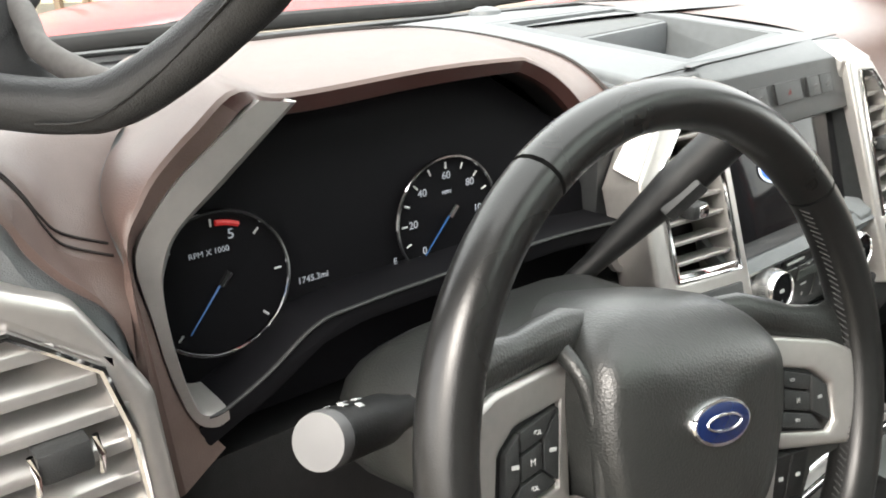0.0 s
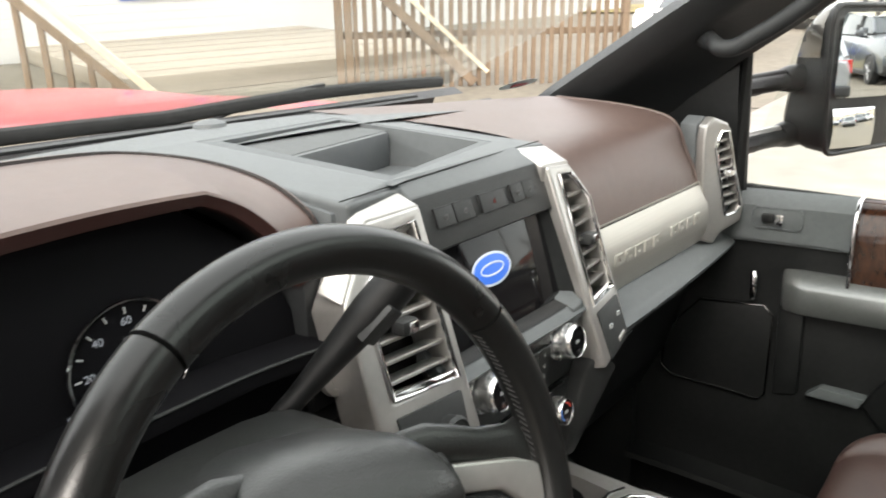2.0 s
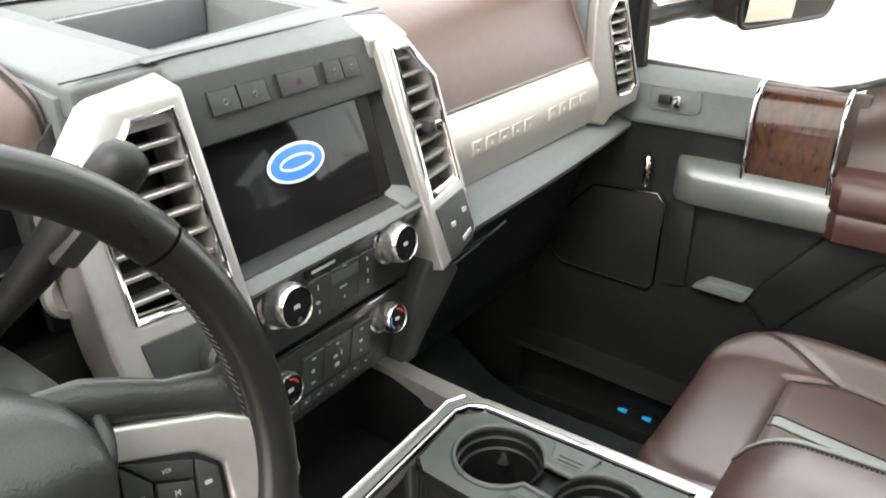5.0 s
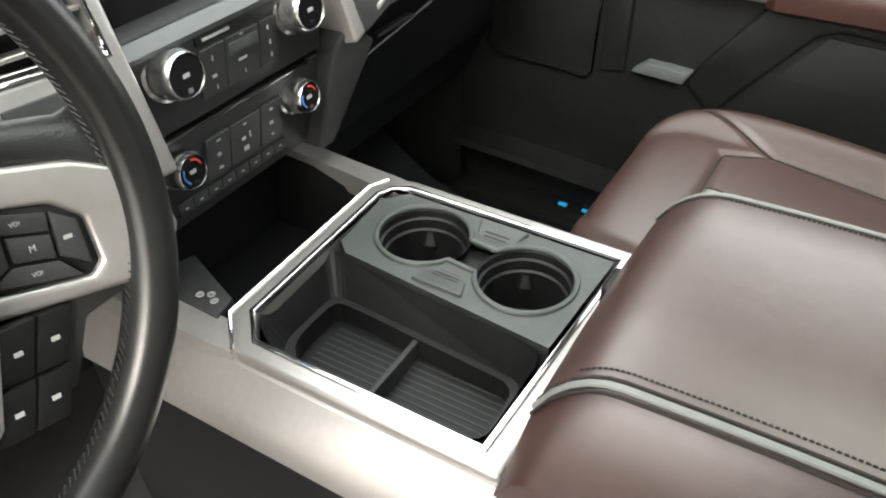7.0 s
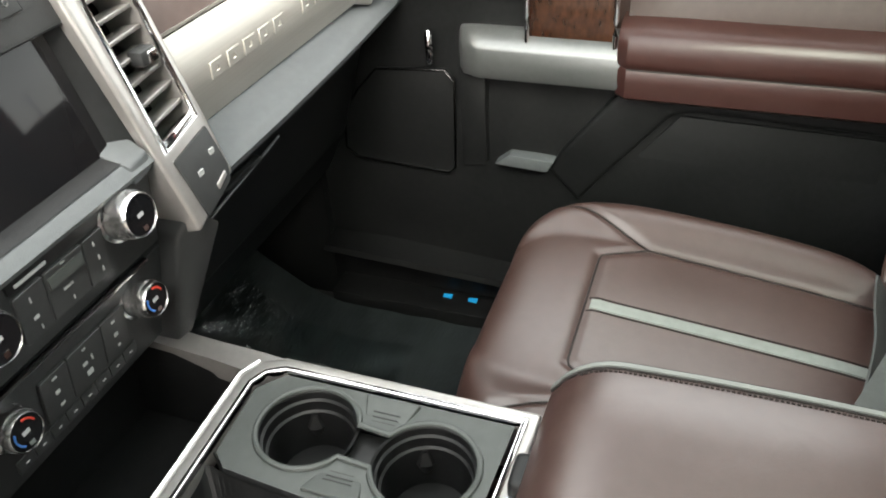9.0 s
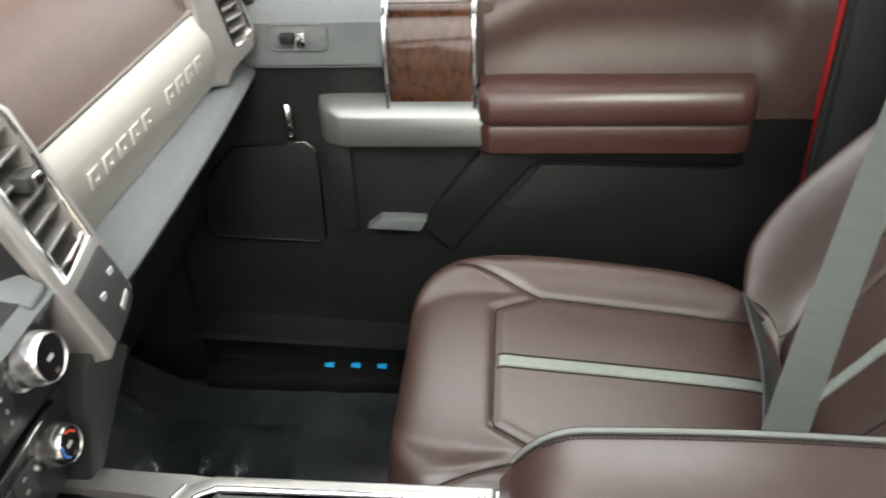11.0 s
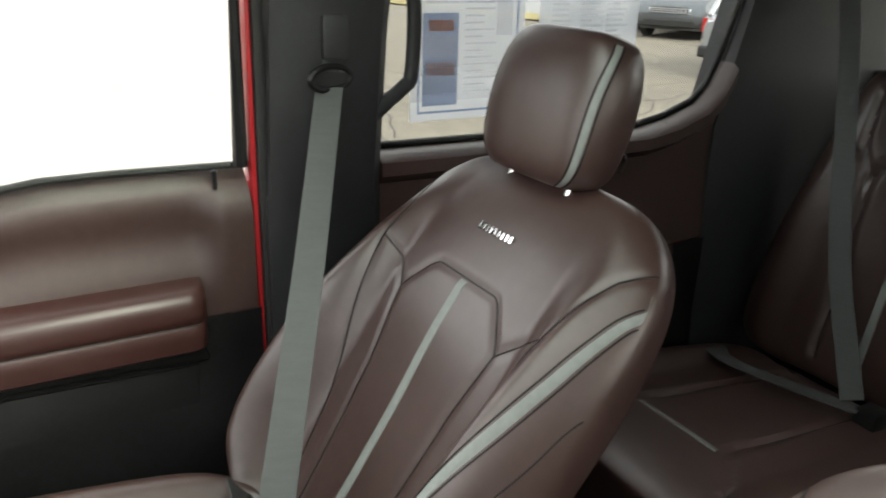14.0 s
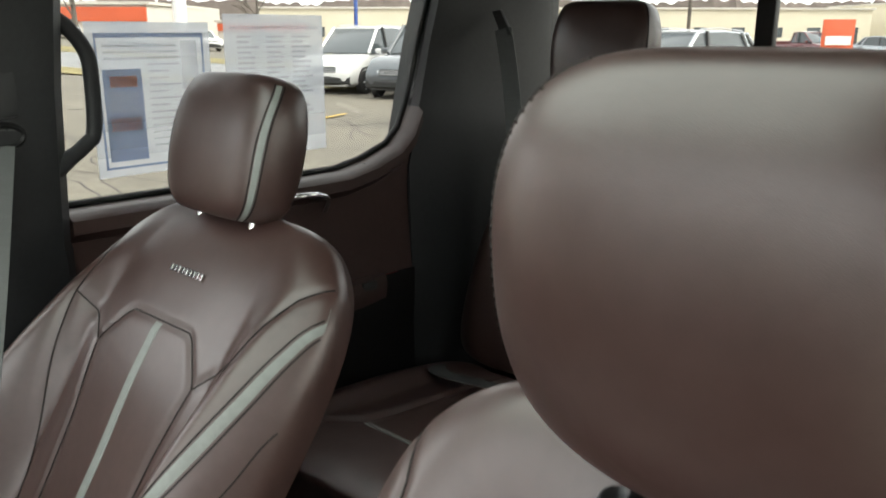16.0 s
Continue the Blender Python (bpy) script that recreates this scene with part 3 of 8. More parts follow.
spk = [(0.862, 1.120), (0.829, 1.166), (0.788, 1.211), (0.655, 1.221), (0.637, 1.200), (0.642, 1.025), (0.654, 1.012), (0.845, 1.022), (0.868, 1.040)]
part("speaker_grille", prism([V(0.852, y, z) for y, z in spk], (0.012, 0, 0), 0.004), BLACK, door, "black speaker grille")
part("speaker_trim", tube([V(0.851, y, z) for y, z in spk], 0.0022, 8, closed=True, up=(1, 0, 0)), DARKTRIM, door, "dark bright trim round the grille")
part("lock_button", tube(smooth_path([V(0.848, 0.679, 1.290), V(0.842, 0.677, 1.278), V(0.842, 0.677, 1.248), V(0.848, 0.679, 1.236)], 4), 0.007, 10), CHROME, door, "chrome tweeter bezel")
part("map_pocket", loft([[V(x, y, 0.81 if y > 0.62 else 0.79) + V(dx, 0, dz) for dx, dz in ((0.075, 0), (0, 0), (0.004, 0.012), (0.075, 0.016))] for y, x in ((0.93, 0.80), (0.80, 0.795), (0.50, 0.80), (0.10, 0.81), (-0.18, 0.83))]), BLACK, door, "dark lip of the lower map pocket")
part("lock_pin", lathe([(0.004, 0), (0.004, 0.02), (0.0055, 0.024), (0.0055, 0.032), (0.003, 0.035)], (0.893, -0.136, 1.484), (0, 0, 1), 12), BLACK, door, "black door lock pin")
# red door edge and frame of the door window
part("red_edge", prism([V(0.88, y, z) for y, z in ((-0.199, 0.68), (-0.199, 1.52), (-0.206, 2.04), (-0.213, 2.04), (-0.208, 1.52), (-0.208, 0.68))], (0.05, 0, 0), 0.002), RED, door, "red painted door edge")
part("edge_seal", prism([V(0.872, y, z) for y, z in ((-0.210, 0.68), (-0.210, 1.52), (-0.215, 2.04), (-0.232, 2.04), (-0.232, 0.68))], (0.05, 0, 0), 0.003), RUBBER, door, "black rubber door seal")
part("sail_panel", prism([V(0.892, 1.00, 1.43), V(0.892, 0.742, 1.43), V(0.878, 0.742, 1.76), V(0.885, 1.00, 1.58)], (0.03, 0, 0), 0.004), BLACK, door, "black corner panel by the mirror")
part("window_frame", tube([V(0.90, 0.735, 1.45), V(0.885, 0.735, 1.73), V(0.87, 0.55, 1.85), V(0.86, 0.24, 2.04), V(0.86, -0.185, 2.04), V(0.90, -0.185, 1.52)], 0.014, 8), BLACK, door, "black window frame")

# ---------------------------------------------------------------- rear passenger door (closed)
rdoor = thing("door_2", "closed rear passenger door trimmed in brown", "door", kind="structure")
RTOP = [(-0.44, 1.525), (-0.70, 1.522), (-1.00, 1.514), (-1.12, 1.514), (-1.21, 1.530), (-1.30, 1.560), (-1.345, 1.600), (-1.375, 1.660)]


def rtop(y):
    for (a, za), (b, zb) in zip(RTOP, RTOP[1:]):
        if b <= y <= a:
            return za + (zb - za) * (y - a) / (b - a)
    return RTOP[-1][1]


part("body_panel", prism([V(0.925, y, z - 0.10) for y, z in [(-0.44, 0.80)] + RTOP + [(-1.375, 0.80)]], (0.04, 0, 0), 0), RED, rdoor, "red painted outer skin", smooth=False)
part("upper_trim", door_sheet(lambda y, z, v: 0.868 + 0.012 * math.sin(math.pi * v) + 0.05 * max(0, (v - 0.8) / 0.2) ** 2, -0.44, -1.375, lambda y: 1.22, rtop, 50, 16), DOOR_LEATHER, rdoor, "brown upper trim")
part("lower_trim", door_sheet(lambda y, z, v: 0.865, -0.44, -1.375, lambda y: 0.68, lambda y: 1.22, 8, 4), BLACK, rdoor, "black lower trim")
rings = []
for y, k in ((-0.52, 0.5), (-0.56, 1), (-1.14, 1), (-1.24, 0.4)):
    rings.append([V(0.88, y, 1.15), V(0.84 + 0.03 * (1 - k), y, 1.16), V(0.83 + 0.035 * (1 - k), y, 1.20), V(0.845 + 0.02 * (1 - k), y, 1.225), V(0.88, y, 1.23)])
part("armrest", loft(rings), DOOR_LEATHER, rdoor, "padded brown leather armrest")
part("window_seal", tube([V(0.915, y, z + 0.003) for y, z in RTOP] + [V(0.900, -1.390, 1.75), V(0.895, -1.412, 1.85), V(0.87, -1.46, 2.04)], 0.008, 8), RUBBER, rdoor, "black rubber window seal")
part("lock_pin", lathe([(0.004, 0), (0.004, 0.02), (0.0055, 0.024), (0.0055, 0.03), (0.003, 0.033)], (0.880, -1.195, 1.492), (0, 0, 1), 12), BLACK, rdoor, "black door lock pin")
part("sill_ledge", loft([[V(0.905, y, z - 0.002), V(0.862, y, z - 0.004), V(0.846, y, z - 0.016), V(0.846, y, z - 0.042), V(0.872, y, z - 0.062)] for y, z in RTOP], closed=False), DOOR_LEATHER, rdoor, "padded brown window ledge")
part("inner_handle", tube(smooth_path([V(0.850, -0.93, 1.478), V(0.832, -0.96, 1.482), V(0.830, -1.005, 1.477), V(0.836, -1.035, 1.462), V(0.852, -1.035, 1.430)], 6), 0.0075, 10), CHROME, rdoor, "chrome inner door handle")
part("window_switch", box(0.835, 0.87, -1.19, -1.14, 1.20, 1.225, 0.006), DGREY, rdoor)

# ---------------------------------------------------------------- seats


def headrest(name_parent, c, up, fwd, w=0.148, h=0.118, d=0.066, stripe=True, square=0.0, post=CHROME, pw=0.065):
    x = V(1, 0, 0)
    u, n = Vector(up).normalized(), Vector(fwd).normalized()
    pad = Pad(Vector(c) - u * h, x, u, n, 2 * h, [(0, w * (0.88 if stripe else 0.80)), (0.35 * h, w * (0.96 if stripe else 0.93)), (1.2 * h, w), (2 * h, w * 0.92)], [(0, d), (h, d * 1.15), (2 * h, d * 0.9)], [(0, 0.0), (2 * h, 0.0)],
              power=3.0 + square, ends=4.2 + square)
    hr = part("headrest", pad.body(48, 44), LEATHER, name_parent, "padded brown leather headrest")
    if stripe:
        for sx in (-1, 1):
            lean = lambda q: 22 * max(0.0, (q / h - 1.05) / 0.9) ** 2
            part("stripe", pad.side_band(sx, 0.03 * h, 1.86 * h, 52, 67, lean=lean), STRIPE, hr, "grey leather stripe")
            for a in (50.5, 68.5):
                part("seam", pad.side_seam(sx, 0.03 * h, 1.86 * h, a, lean=lean), THREAD, hr)
    else:
        for sx in (-1, 1):
            part("seam", pad.side_seam(sx, 0.03 * h, 1.95 * h, 72), THREAD, hr)
            for k in range(34):
                q = h * (0.12 + 1.70 * k / 33)
                w_ = sx * pad.half(q) * math.sin(radians(66)) ** (2 / pad.power)
                w2 = sx * pad.half(q) * math.sin(radians(71)) ** (2 / pad.power)
                part("stitch", tube([pad.on(w_, q, 0.0004), pad.on(w2, q + 0.001, 0.0004)], 0.0011, 5), THREAD, hr)
    base = Vector(c) - u * h
    for sx in (-1, 1):
        part("post", tube([base + x * sx * pw + u * 0.03 - n * 0.005, base + x * sx * pw - u * (0.032 if post == BLACK else 0.10) - n * 0.005], 0.006, 10), post, name_parent, "headrest post")
        if post == BLACK:
            k0 = base + x * sx * pw - u * 0.030
            part("post_collar", tube([k0 - x * 0.034 - u * 0.004, k0 - x * 0.022, k0 + x * 0.022, k0 + x * 0.034 - u * 0.004], [0.006, 0.012, 0.012, 0.006], 12, flat=0.8, up=u), DGREY, name_parent, "low grey post collar")
        else:
            part("post_collar", lathe([(0.018, 0), (0.019, 0.006), (0.015, 0.014), (0.006, 0.016)], base + x * sx * pw - u * 0.045, u, 20), BLACK, name_parent, "black post collar")
    return pad


def front_seat(label, cx, y_off=0.0, z_off=0.0, upright=0.0, cushion_y=0.0, cushion_z=0.0):
    seat = thing("front_seat", label, "seat", "front seats")
    o = V(cx, y_off, z_off)
    # backrest
    u = V(0, -0.605 + upright, 0.796).normalized()
    n = V(0, u.z, -u.y)
    L = 0.738
    hexa = [(-0.090, 0.03), (-0.104, 0.21), (-0.118, 0.35), (-0.136, 0.44), (-0.139, 0.458), (-0.130, 0.473), (-0.092, 0.518), (-0.078, 0.526), (0.078, 0.526), (0.092, 0.518), (0.130, 0.473), (0.139, 0.458), (0.136, 0.44), (0.118, 0.35), (0.104, 0.21), (0.090, 0.03)]
    side = [[(sx * 0.139, 0.458), (sx * 0.180, 0.498), (sx * 0.224, 0.513)] for sx in (-1, 1)]
    upper = [[(sx * w, h) for w, h in ((0.140, 0.03), (0.152, 0.13), (0.178, 0.26), (0.196, 0.36), (0.212, 0.457), (0.224, 0.513), (0.232, 0.575), (0.246, 0.625), (0.268, 0.660), (0.292, 0.682))] for sx in (-1, 1)]
    back = Pad(o + V(0, -0.075, 1.025) - n * 0.075, (1, 0, 0), u, n, L, [(0, 0.265), (0.10, 0.303), (0.24, 0.314), (0.40, 0.313), (0.55, 0.306), (0.66, 0.287), (L, 0.25)], [(0, 0.038), (0.12, 0.038), (0.30, 0.050), (0.45, 0.066), (0.6, 0.066), (L, 0.055)],
               [(0, 0.055), (0.10, 0.106), (0.30, 0.101), (0.5, 0.048), (0.62, 0.012), (L, 0.0)], grooves=[hexa] + side + upper, power=3.0, ends=5, edge=0.80, depth=0.0026)
    b = part("backrest", back.body(170, 220), LEATHER, seat, "brown leather backrest with sewn panels and chrome nameplate")
    for line in [hexa] + side + upper:
        part("seam", back.seam(line, 0.0015, 0.0004, 120), THREAD, b)
    part("stripe", back.ribbon([(0.0, 0.03), (0.0, 0.522)], 0.021), STRIPE, b, "grey leather centre stripe")
    for sx in (-1, 1):
        e = [(0.05, 0.222), (0.19, 0.238), (0.28, 0.251), (0.38, 0.265), (0.47, 0.274), (0.55, 0.280), (0.59, 0.285), (0.64, 0.302)]
        low = [(0.05, 0.270), (0.28, 0.287), (0.38, 0.298), (0.46, 0.306), (0.60, 0.34)]
        hs = np.linspace(0.05, 0.632, 60)
        if sx < 0:
            part("stripe", back.ribbon([(sx * lerp_tab(e, h), h) for h in hs], 0.0125, 0.0010, 110, 0.15), STRIPE, b, "grey leather side stripe")
        if sx < 0:
            for dw in (-0.0078, 0.0078):
                part("seam", back.seam([(sx * (lerp_tab(e, h) + dw), h) for h in hs], 0.0013, 0.0004, 90), THREAD, b)
            part("seam", back.seam([(sx * lerp_tab(low, h), h) for h in hs], 0.0013, 0.0004, 90), THREAD, b)
    badge(b, back, 0.607, 0.094)
    # cushion
    cu, cn = V(0, 0.995, 0.10).normalized(), V(0, -0.10, 0.995).normalized()
    LC = 0.56
    panel = [(-0.145, 0.02), (-0.158, 0.365), (-0.118, 0.432), (0.118, 0.432), (0.158, 0.365), (0.145, 0.02)]
    fan = [[(sx * 0.158, 0.365), (sx * 0.215, 0.47), (sx * 0.240, 0.535)] for sx in (-1, 1)]
    cush = Pad(o + V(0, -0.115 + cushion_y, 0.995 + cushion_z) - cn * 0.03, (1, 0, 0), cu, cn, LC, [(0, 0.25), (0.10, 0.280), (0.35, 0.298), (0.50, 0.290), (LC, 0.26)], [(0, 0.085), (0.40, 0.085), (LC, 0.080)], [(0, 0.032), (0.15, 0.036), (0.40, 0.031), (LC, 0.012)],
               grooves=[panel] + fan, power=3.2, ends=6, edge=0.78, depth=0.0042)
    c = part("cushion", cush.body(160, 170), LEATHER, seat, "brown leather seat cushion with sewn panels")
    for line in [panel] + fan[:2]:
        part("seam", cush.seam(line, 0.0016, 0.0006, 80), THREAD, c)
    part("stripe", cush.ribbon([(0.0, 0.03), (0.0, 0.425)], 0.024), STRIPE, c, "grey leather centre stripe")
    for dw in (-0.0135, 0.0135):
        part("seam", cush.seam([(dw, 0.03), (dw, 0.428)], 0.0014, 0.0002, 50), THREAD, c)
    part("base", box(cx - 0.21, cx + 0.21, y_off + cushion_y - 0.10, y_off + cushion_y + 0.34, FLOOR_Z, 0.93 + z_off + cushion_z, 0.03), BLACK, seat, "black seat base")
    if cx > 0:
        headrest(seat, o + V(0.008, -0.556, 1.683), (0, -0.28, 0.96), (0, 0.96, 0.28), 0.130, 0.112, 0.050, True, 1.0, pw=0.072)
    else:
        headrest(seat, o + V(0.0, -0.325, 1.812), (0, 0.05, 1), (0, 1, -0.05), 0.154, 0.124, 0.068, False, -0.8)
    return seat, back, cush


_, pback, pcush = front_seat("brown leather passenger seat with grey stripes, belt buckled across it", 0.453, 0.010, -0.008)
front_seat("brown leather driver's seat with grey stripes beside the open doorway", -0.468, 0.085, -0.092, 0.30, 0.0, -0.038)

# ---------------------------------------------------------------- rear bench (two seats)


def rear_seat(label, cx, hw):
    seat = thing("rear_seat", label, "seat", "rear seats")
    u, n = V(0, -0.22, 0.975).normalized(), V(0, 0.975, 0.22).normalized()
    L = 0.74
    g = [[(-0.11, 0.05), (-0.12, 0.48), (-0.09, 0.535), (0.09, 0.535), (0.12, 0.48), (0.11, 0.05)]] + [[(sx * 0.12, 0.48), (sx * 0.16, 0.55), (sx * 0.165, 0.68)] for sx in (-1, 1)]
    back = Pad(V(cx, -1.425, 0.955) - n * 0.06, (1, 0, 0), u, n, L, [(0, hw * 1.08), (0.28, hw), (0.53, hw * 0.82), (L, hw * 0.68)], [(0, 0.06), (L, 0.05)], [(0, 0.015), (0.38, 0.03), (0.58, 0.008), (L, 0)], grooves=g, power=3.4, ends=8, edge=0.80)
    b = part("backrest", back.body(72, 72), LEATHER, seat, "brown leather rear backrest with nameplate")
    for line in g:
        part("seam", back.seam(line, 0.0014, 0.0004, 50), THREAD, b)
    part("stripe", back.ribbon([(0.0, 0.07), (0.0, 0.52)], 0.022), STRIPE, b, "grey leather centre stripe")
    c0 = back.on(0, 0.597, 0.010)
    part("nameplate", tube([c0 - back.x * 0.058, c0 - back.x * 0.048, c0 + back.x * 0.048, c0 + back.x * 0.058], [0.005, 0.009, 0.009, 0.005], 10), PLATE, b, "nameplate, near-white for the gleam of its chrome")
    cu, cn = V(0, 0.99, 0.10).normalized(), V(0, -0.10, 0.99).normalized()
    LC = 0.74
    gc = [[(-0.10, 0.03), (-0.11, 0.50), (0.11, 0.50), (0.10, 0.03)], [(-0.11, 0.50), (-0.2, 0.60), (-0.215, 0.66)], [(0.11, 0.50), (0.2, 0.60), (0.215, 0.66)]]
    cush = Pad(V(cx, -1.39, 0.912), (1, 0, 0), cu, cn, LC, [(0, hw * 0.95), (0.3, hw), (LC, hw * 0.95)], [(0, 0.07), (LC, 0.07)], [(0, 0.01), (0.3, 0.02), (LC, 0.01)], grooves=gc, power=4, ends=8, edge=0.8)
    c = part("cushion", cush.body(72, 72), LEATHER, seat, "brown leather rear cushion")
    for line in gc:
        part("seam", cush.seam(line, 0.0014, 0.0004, 50), THREAD, c)
    part("stripe", cush.ribbon([(-0.10, 0.515), (0.10, 0.515)], 0.016), STRIPE, c, "grey leather cross stripe")
    part("base", box(cx - hw * 0.9, cx + hw * 0.9, -1.39, -0.80, FLOOR_Z, 0.882, 0.03), BLACK, seat, "black bench base")
    headrest(seat, (cx, -1.605, 1.793), (0, -0.12, 0.99), (0, 0.99, 0.12), 0.136, 0.128, 0.05, False, 1.6, BLACK)
    return seat


rear_seat("brown leather rear seat with a buckled grey belt", 0.45, 0.335)
left_rear = rear_seat("brown leather rear seat behind the driver", -0.44, 0.31)
headrest(left_rear, (0.02, -1.615, 1.635), (0, -0.12, 0.99), (0, 0.99, 0.12), 0.145, 0.058, 0.045, False, 1.6, BLACK)
# ---------------------------------------------------------------- dashboard


def st(x, z, off=0.0):
    """A point of the centre stack's sloping face; off is towards the seats."""
    return V(x, 0.762 + 0.32 * (z - 1.583) - off, z)


dash = thing("dashboard", "grey and brown leather dashboard with silver vents and trim", "dashboard")
# main grey body
prof = [(1.30, 1.60), (1.42, 1.60), (1.42, 1.0), (0.92, 0.98), (0.86, 1.10), (0.84, 1.25), (0.80, 1.36), (0.83, 1.48), (0.88, 1.55), (0.95, 1.59), (1.10, 1.60)]
part("carrier", sweep(0.20, 0.90, prof), BLACK, dash, "black dashboard body")
prof_l = [(1.42, 1.640), (1.42, 1.0), (0.92, 0.98), (0.92, 1.25), (0.905, 1.50), (0.905, 1.625), (1.10, 1.640)]
part("carrier", sweep(-0.90, -0.22, prof_l), BLACK, dash, "black dashboard body")
part("carrier", sweep(-0.21, 0.21, [(1.42, 1.50), (1.42, 1.0), (0.82, 1.05), (0.80, 1.50)]), BLACK, dash, "black dashboard body")


def top_sheet(u, v):
    """Grey upper skin along the windscreen."""
    x = -0.90 + 1.80 * u
    y = 1.06 + 0.36 * v
    return V(x, y, 1.661 - 0.036 * (abs(x) / 0.9) ** 1.6 - 0.035 * max(0, (v - 0.45) / 0.55) ** 2)


part("upper_skin", sheet(top_sheet, 40, 10), GREY, dash, "soft grey upper skin below the windscreen")
part("defroster_slot", box(-0.60, 0.60, 1.345, 1.375, 1.648, 1.654, 0.002), BLACK, dash, "black defroster slot")
part("sensor", lathe([(0.026, 0), (0.024, 0.006), (0.012, 0.011), (0.002, 0.012)], (-0.015, 1.255, 1.660), (0, 0, 1), 24), GREY, dash, "small domed light sensor")

# centre tray between the two hoods
TRAYGREY = mat("tray_grey_plastic", (0.066, 0.072, 0.076), 0.55, var=0.08, scale=90, bump=0.2, bscale=900)
part("top_joint", tube([V(-0.226, 0.7755, 1.6345), V(0.0, 0.797, 1.6345), V(0.226, 0.8195, 1.6325)], 0.0009, 6), BLACK, dash, "dark joint in front of the tray")
TR = [V(-0.16, 1.085, 1.668), V(0.125, 1.125, 1.665), V(0.155, 0.855, 1.640), V(-0.135, 0.79, 1.640)]
TI = [V(-0.140, 1.065, 1.666), V(0.108, 1.100, 1.664), V(0.138, 0.862, 1.640), V(-0.118, 0.800, 1.640)]
cx0 = [V(-0.222, 1.13, 1.662), V(0.22, 1.17, 1.660), V(0.235, 0.815, 1.628), V(-0.219, 0.772, 1.630)]
part("centre_skin", frame_prism(cx0, TR, (0, 0, -0.03), 0.006, 3), GREY, dash, "grey centre top round the tray")
bm = bmesh.new()
lo = [V(p.x * 0.94, p.y * 0.98 + 0.02, 1.600) for p in TI]
mid_ = sum(TR, V(0, 0, 0)) / 4
va, vb, vc = ([bm.verts.new(p) for p in loop] for loop in ([p + (p - mid_) * 0.07 + V(0, 0, -0.0035) for p in TR], TI, lo))
for i in range(4):
    j = (i + 1) % 4
    bm.faces.new((va[i], va[j], vb[j], vb[i]))
    bm.faces.new((vb[i], vb[j], vc[j], vc[i]))
bm.faces.new(vc)
tray = part("tray", bm, TRAYGREY, dash, "open dark grey storage tray", smooth=False)
tray_top = [V(-0.138, 1.062, 1.655), V(0.106, 1.097, 1.655), V(0.112, 1.005, 1.650), V(-0.130, 0.955, 1.650)]
part("tray_shelf", prism(tray_top, (0, 0, -0.05), 0.004), GREY, tray, "ribbed raised tray shelf")
bms = []
for k in range(44):
    f = (k + 0.5) / 44
    a, b = tray_top[0].lerp(tray_top[1], f), tray_top[3].lerp(tray_top[2], f)
    a, b = a.lerp(b, 0.06), a.lerp(b, 0.94)
    bms.append(tube([a + V(0, 0, 0.0005), b + V(0, 0, 0.0005)], 0.0013, 5))
ribs = part("rib_mat", merge(*bms), GREY, tray, "fine ribbed mat", kind="stuff")

# passenger leather pad
def spline(pts, v):
    """A point on the Catmull-Rom line through pts, v from 0 to 1."""
    f = v * (len(pts) - 1)
    i = min(int(f), len(pts) - 2)
    t = f - i
    p0, p1, p2, p3 = (pts[min(max(i + k, 0), len(pts) - 1)] for k in (-1, 0, 1, 2))
    return 0.5 * (2 * p1 + (p2 - p0) * t + (2 * p0 - 5 * p1 + 4 * p2 - p3) * t * t + (3 * p1 - p0 - 3 * p2 + p3) * t ** 3)


def pad_fn(u, v):
    ends = ((V(0.205, 1.270, 1.6615), V(0.69, 1.040, 1.653)), (V(0.212, 1.05, 1.6525), V(0.716, 0.905, 1.638)), (V(0.222, 0.895, 1.639), V(0.732, 0.828, 1.620)), (V(0.228, 0.826, 1.619), V(0.737, 0.799, 1.598)),
            (V(0.232, 0.785, 1.575), V(0.739, 0.784, 1.558)), (V(0.235, 0.768, 1.535), V(0.741, 0.768, 1.523)), (V(0.236, 0.757, 1.494), V(0.742, 0.757, 1.486)))
    p = spline([a.lerp(b, u) for a, b in ends], v)
    e = max(0.0, (u - 0.88) / 0.12)
    return p + V(0, 0.010 * e * e, -0.006 * e ** 3)


part("passenger_pad", sheet(pad_fn, 40, 36), LEATHER_DASH, dash, "brown leather pad before the passenger")
part("pad_seam", tube([pad_fn(0.962, v) + V(0, -0.0004, 0.0006) for v in np.linspace(0.02, 0.98, 40)], 0.0026, 8), LEATHER_DASH, dash, "raised leather seam along the pad")
# satin panel with raised plain bars for the lettering
def panel_fn(u, v):
    x = 0.246 + 0.486 * u
    z = 1.492 - 0.004 * u - (0.108 + 0.002 * u) * v
    return V(x, 0.756 - 0.016 * math.sin(math.pi * v * 0.85) + 0.0 * u, z)


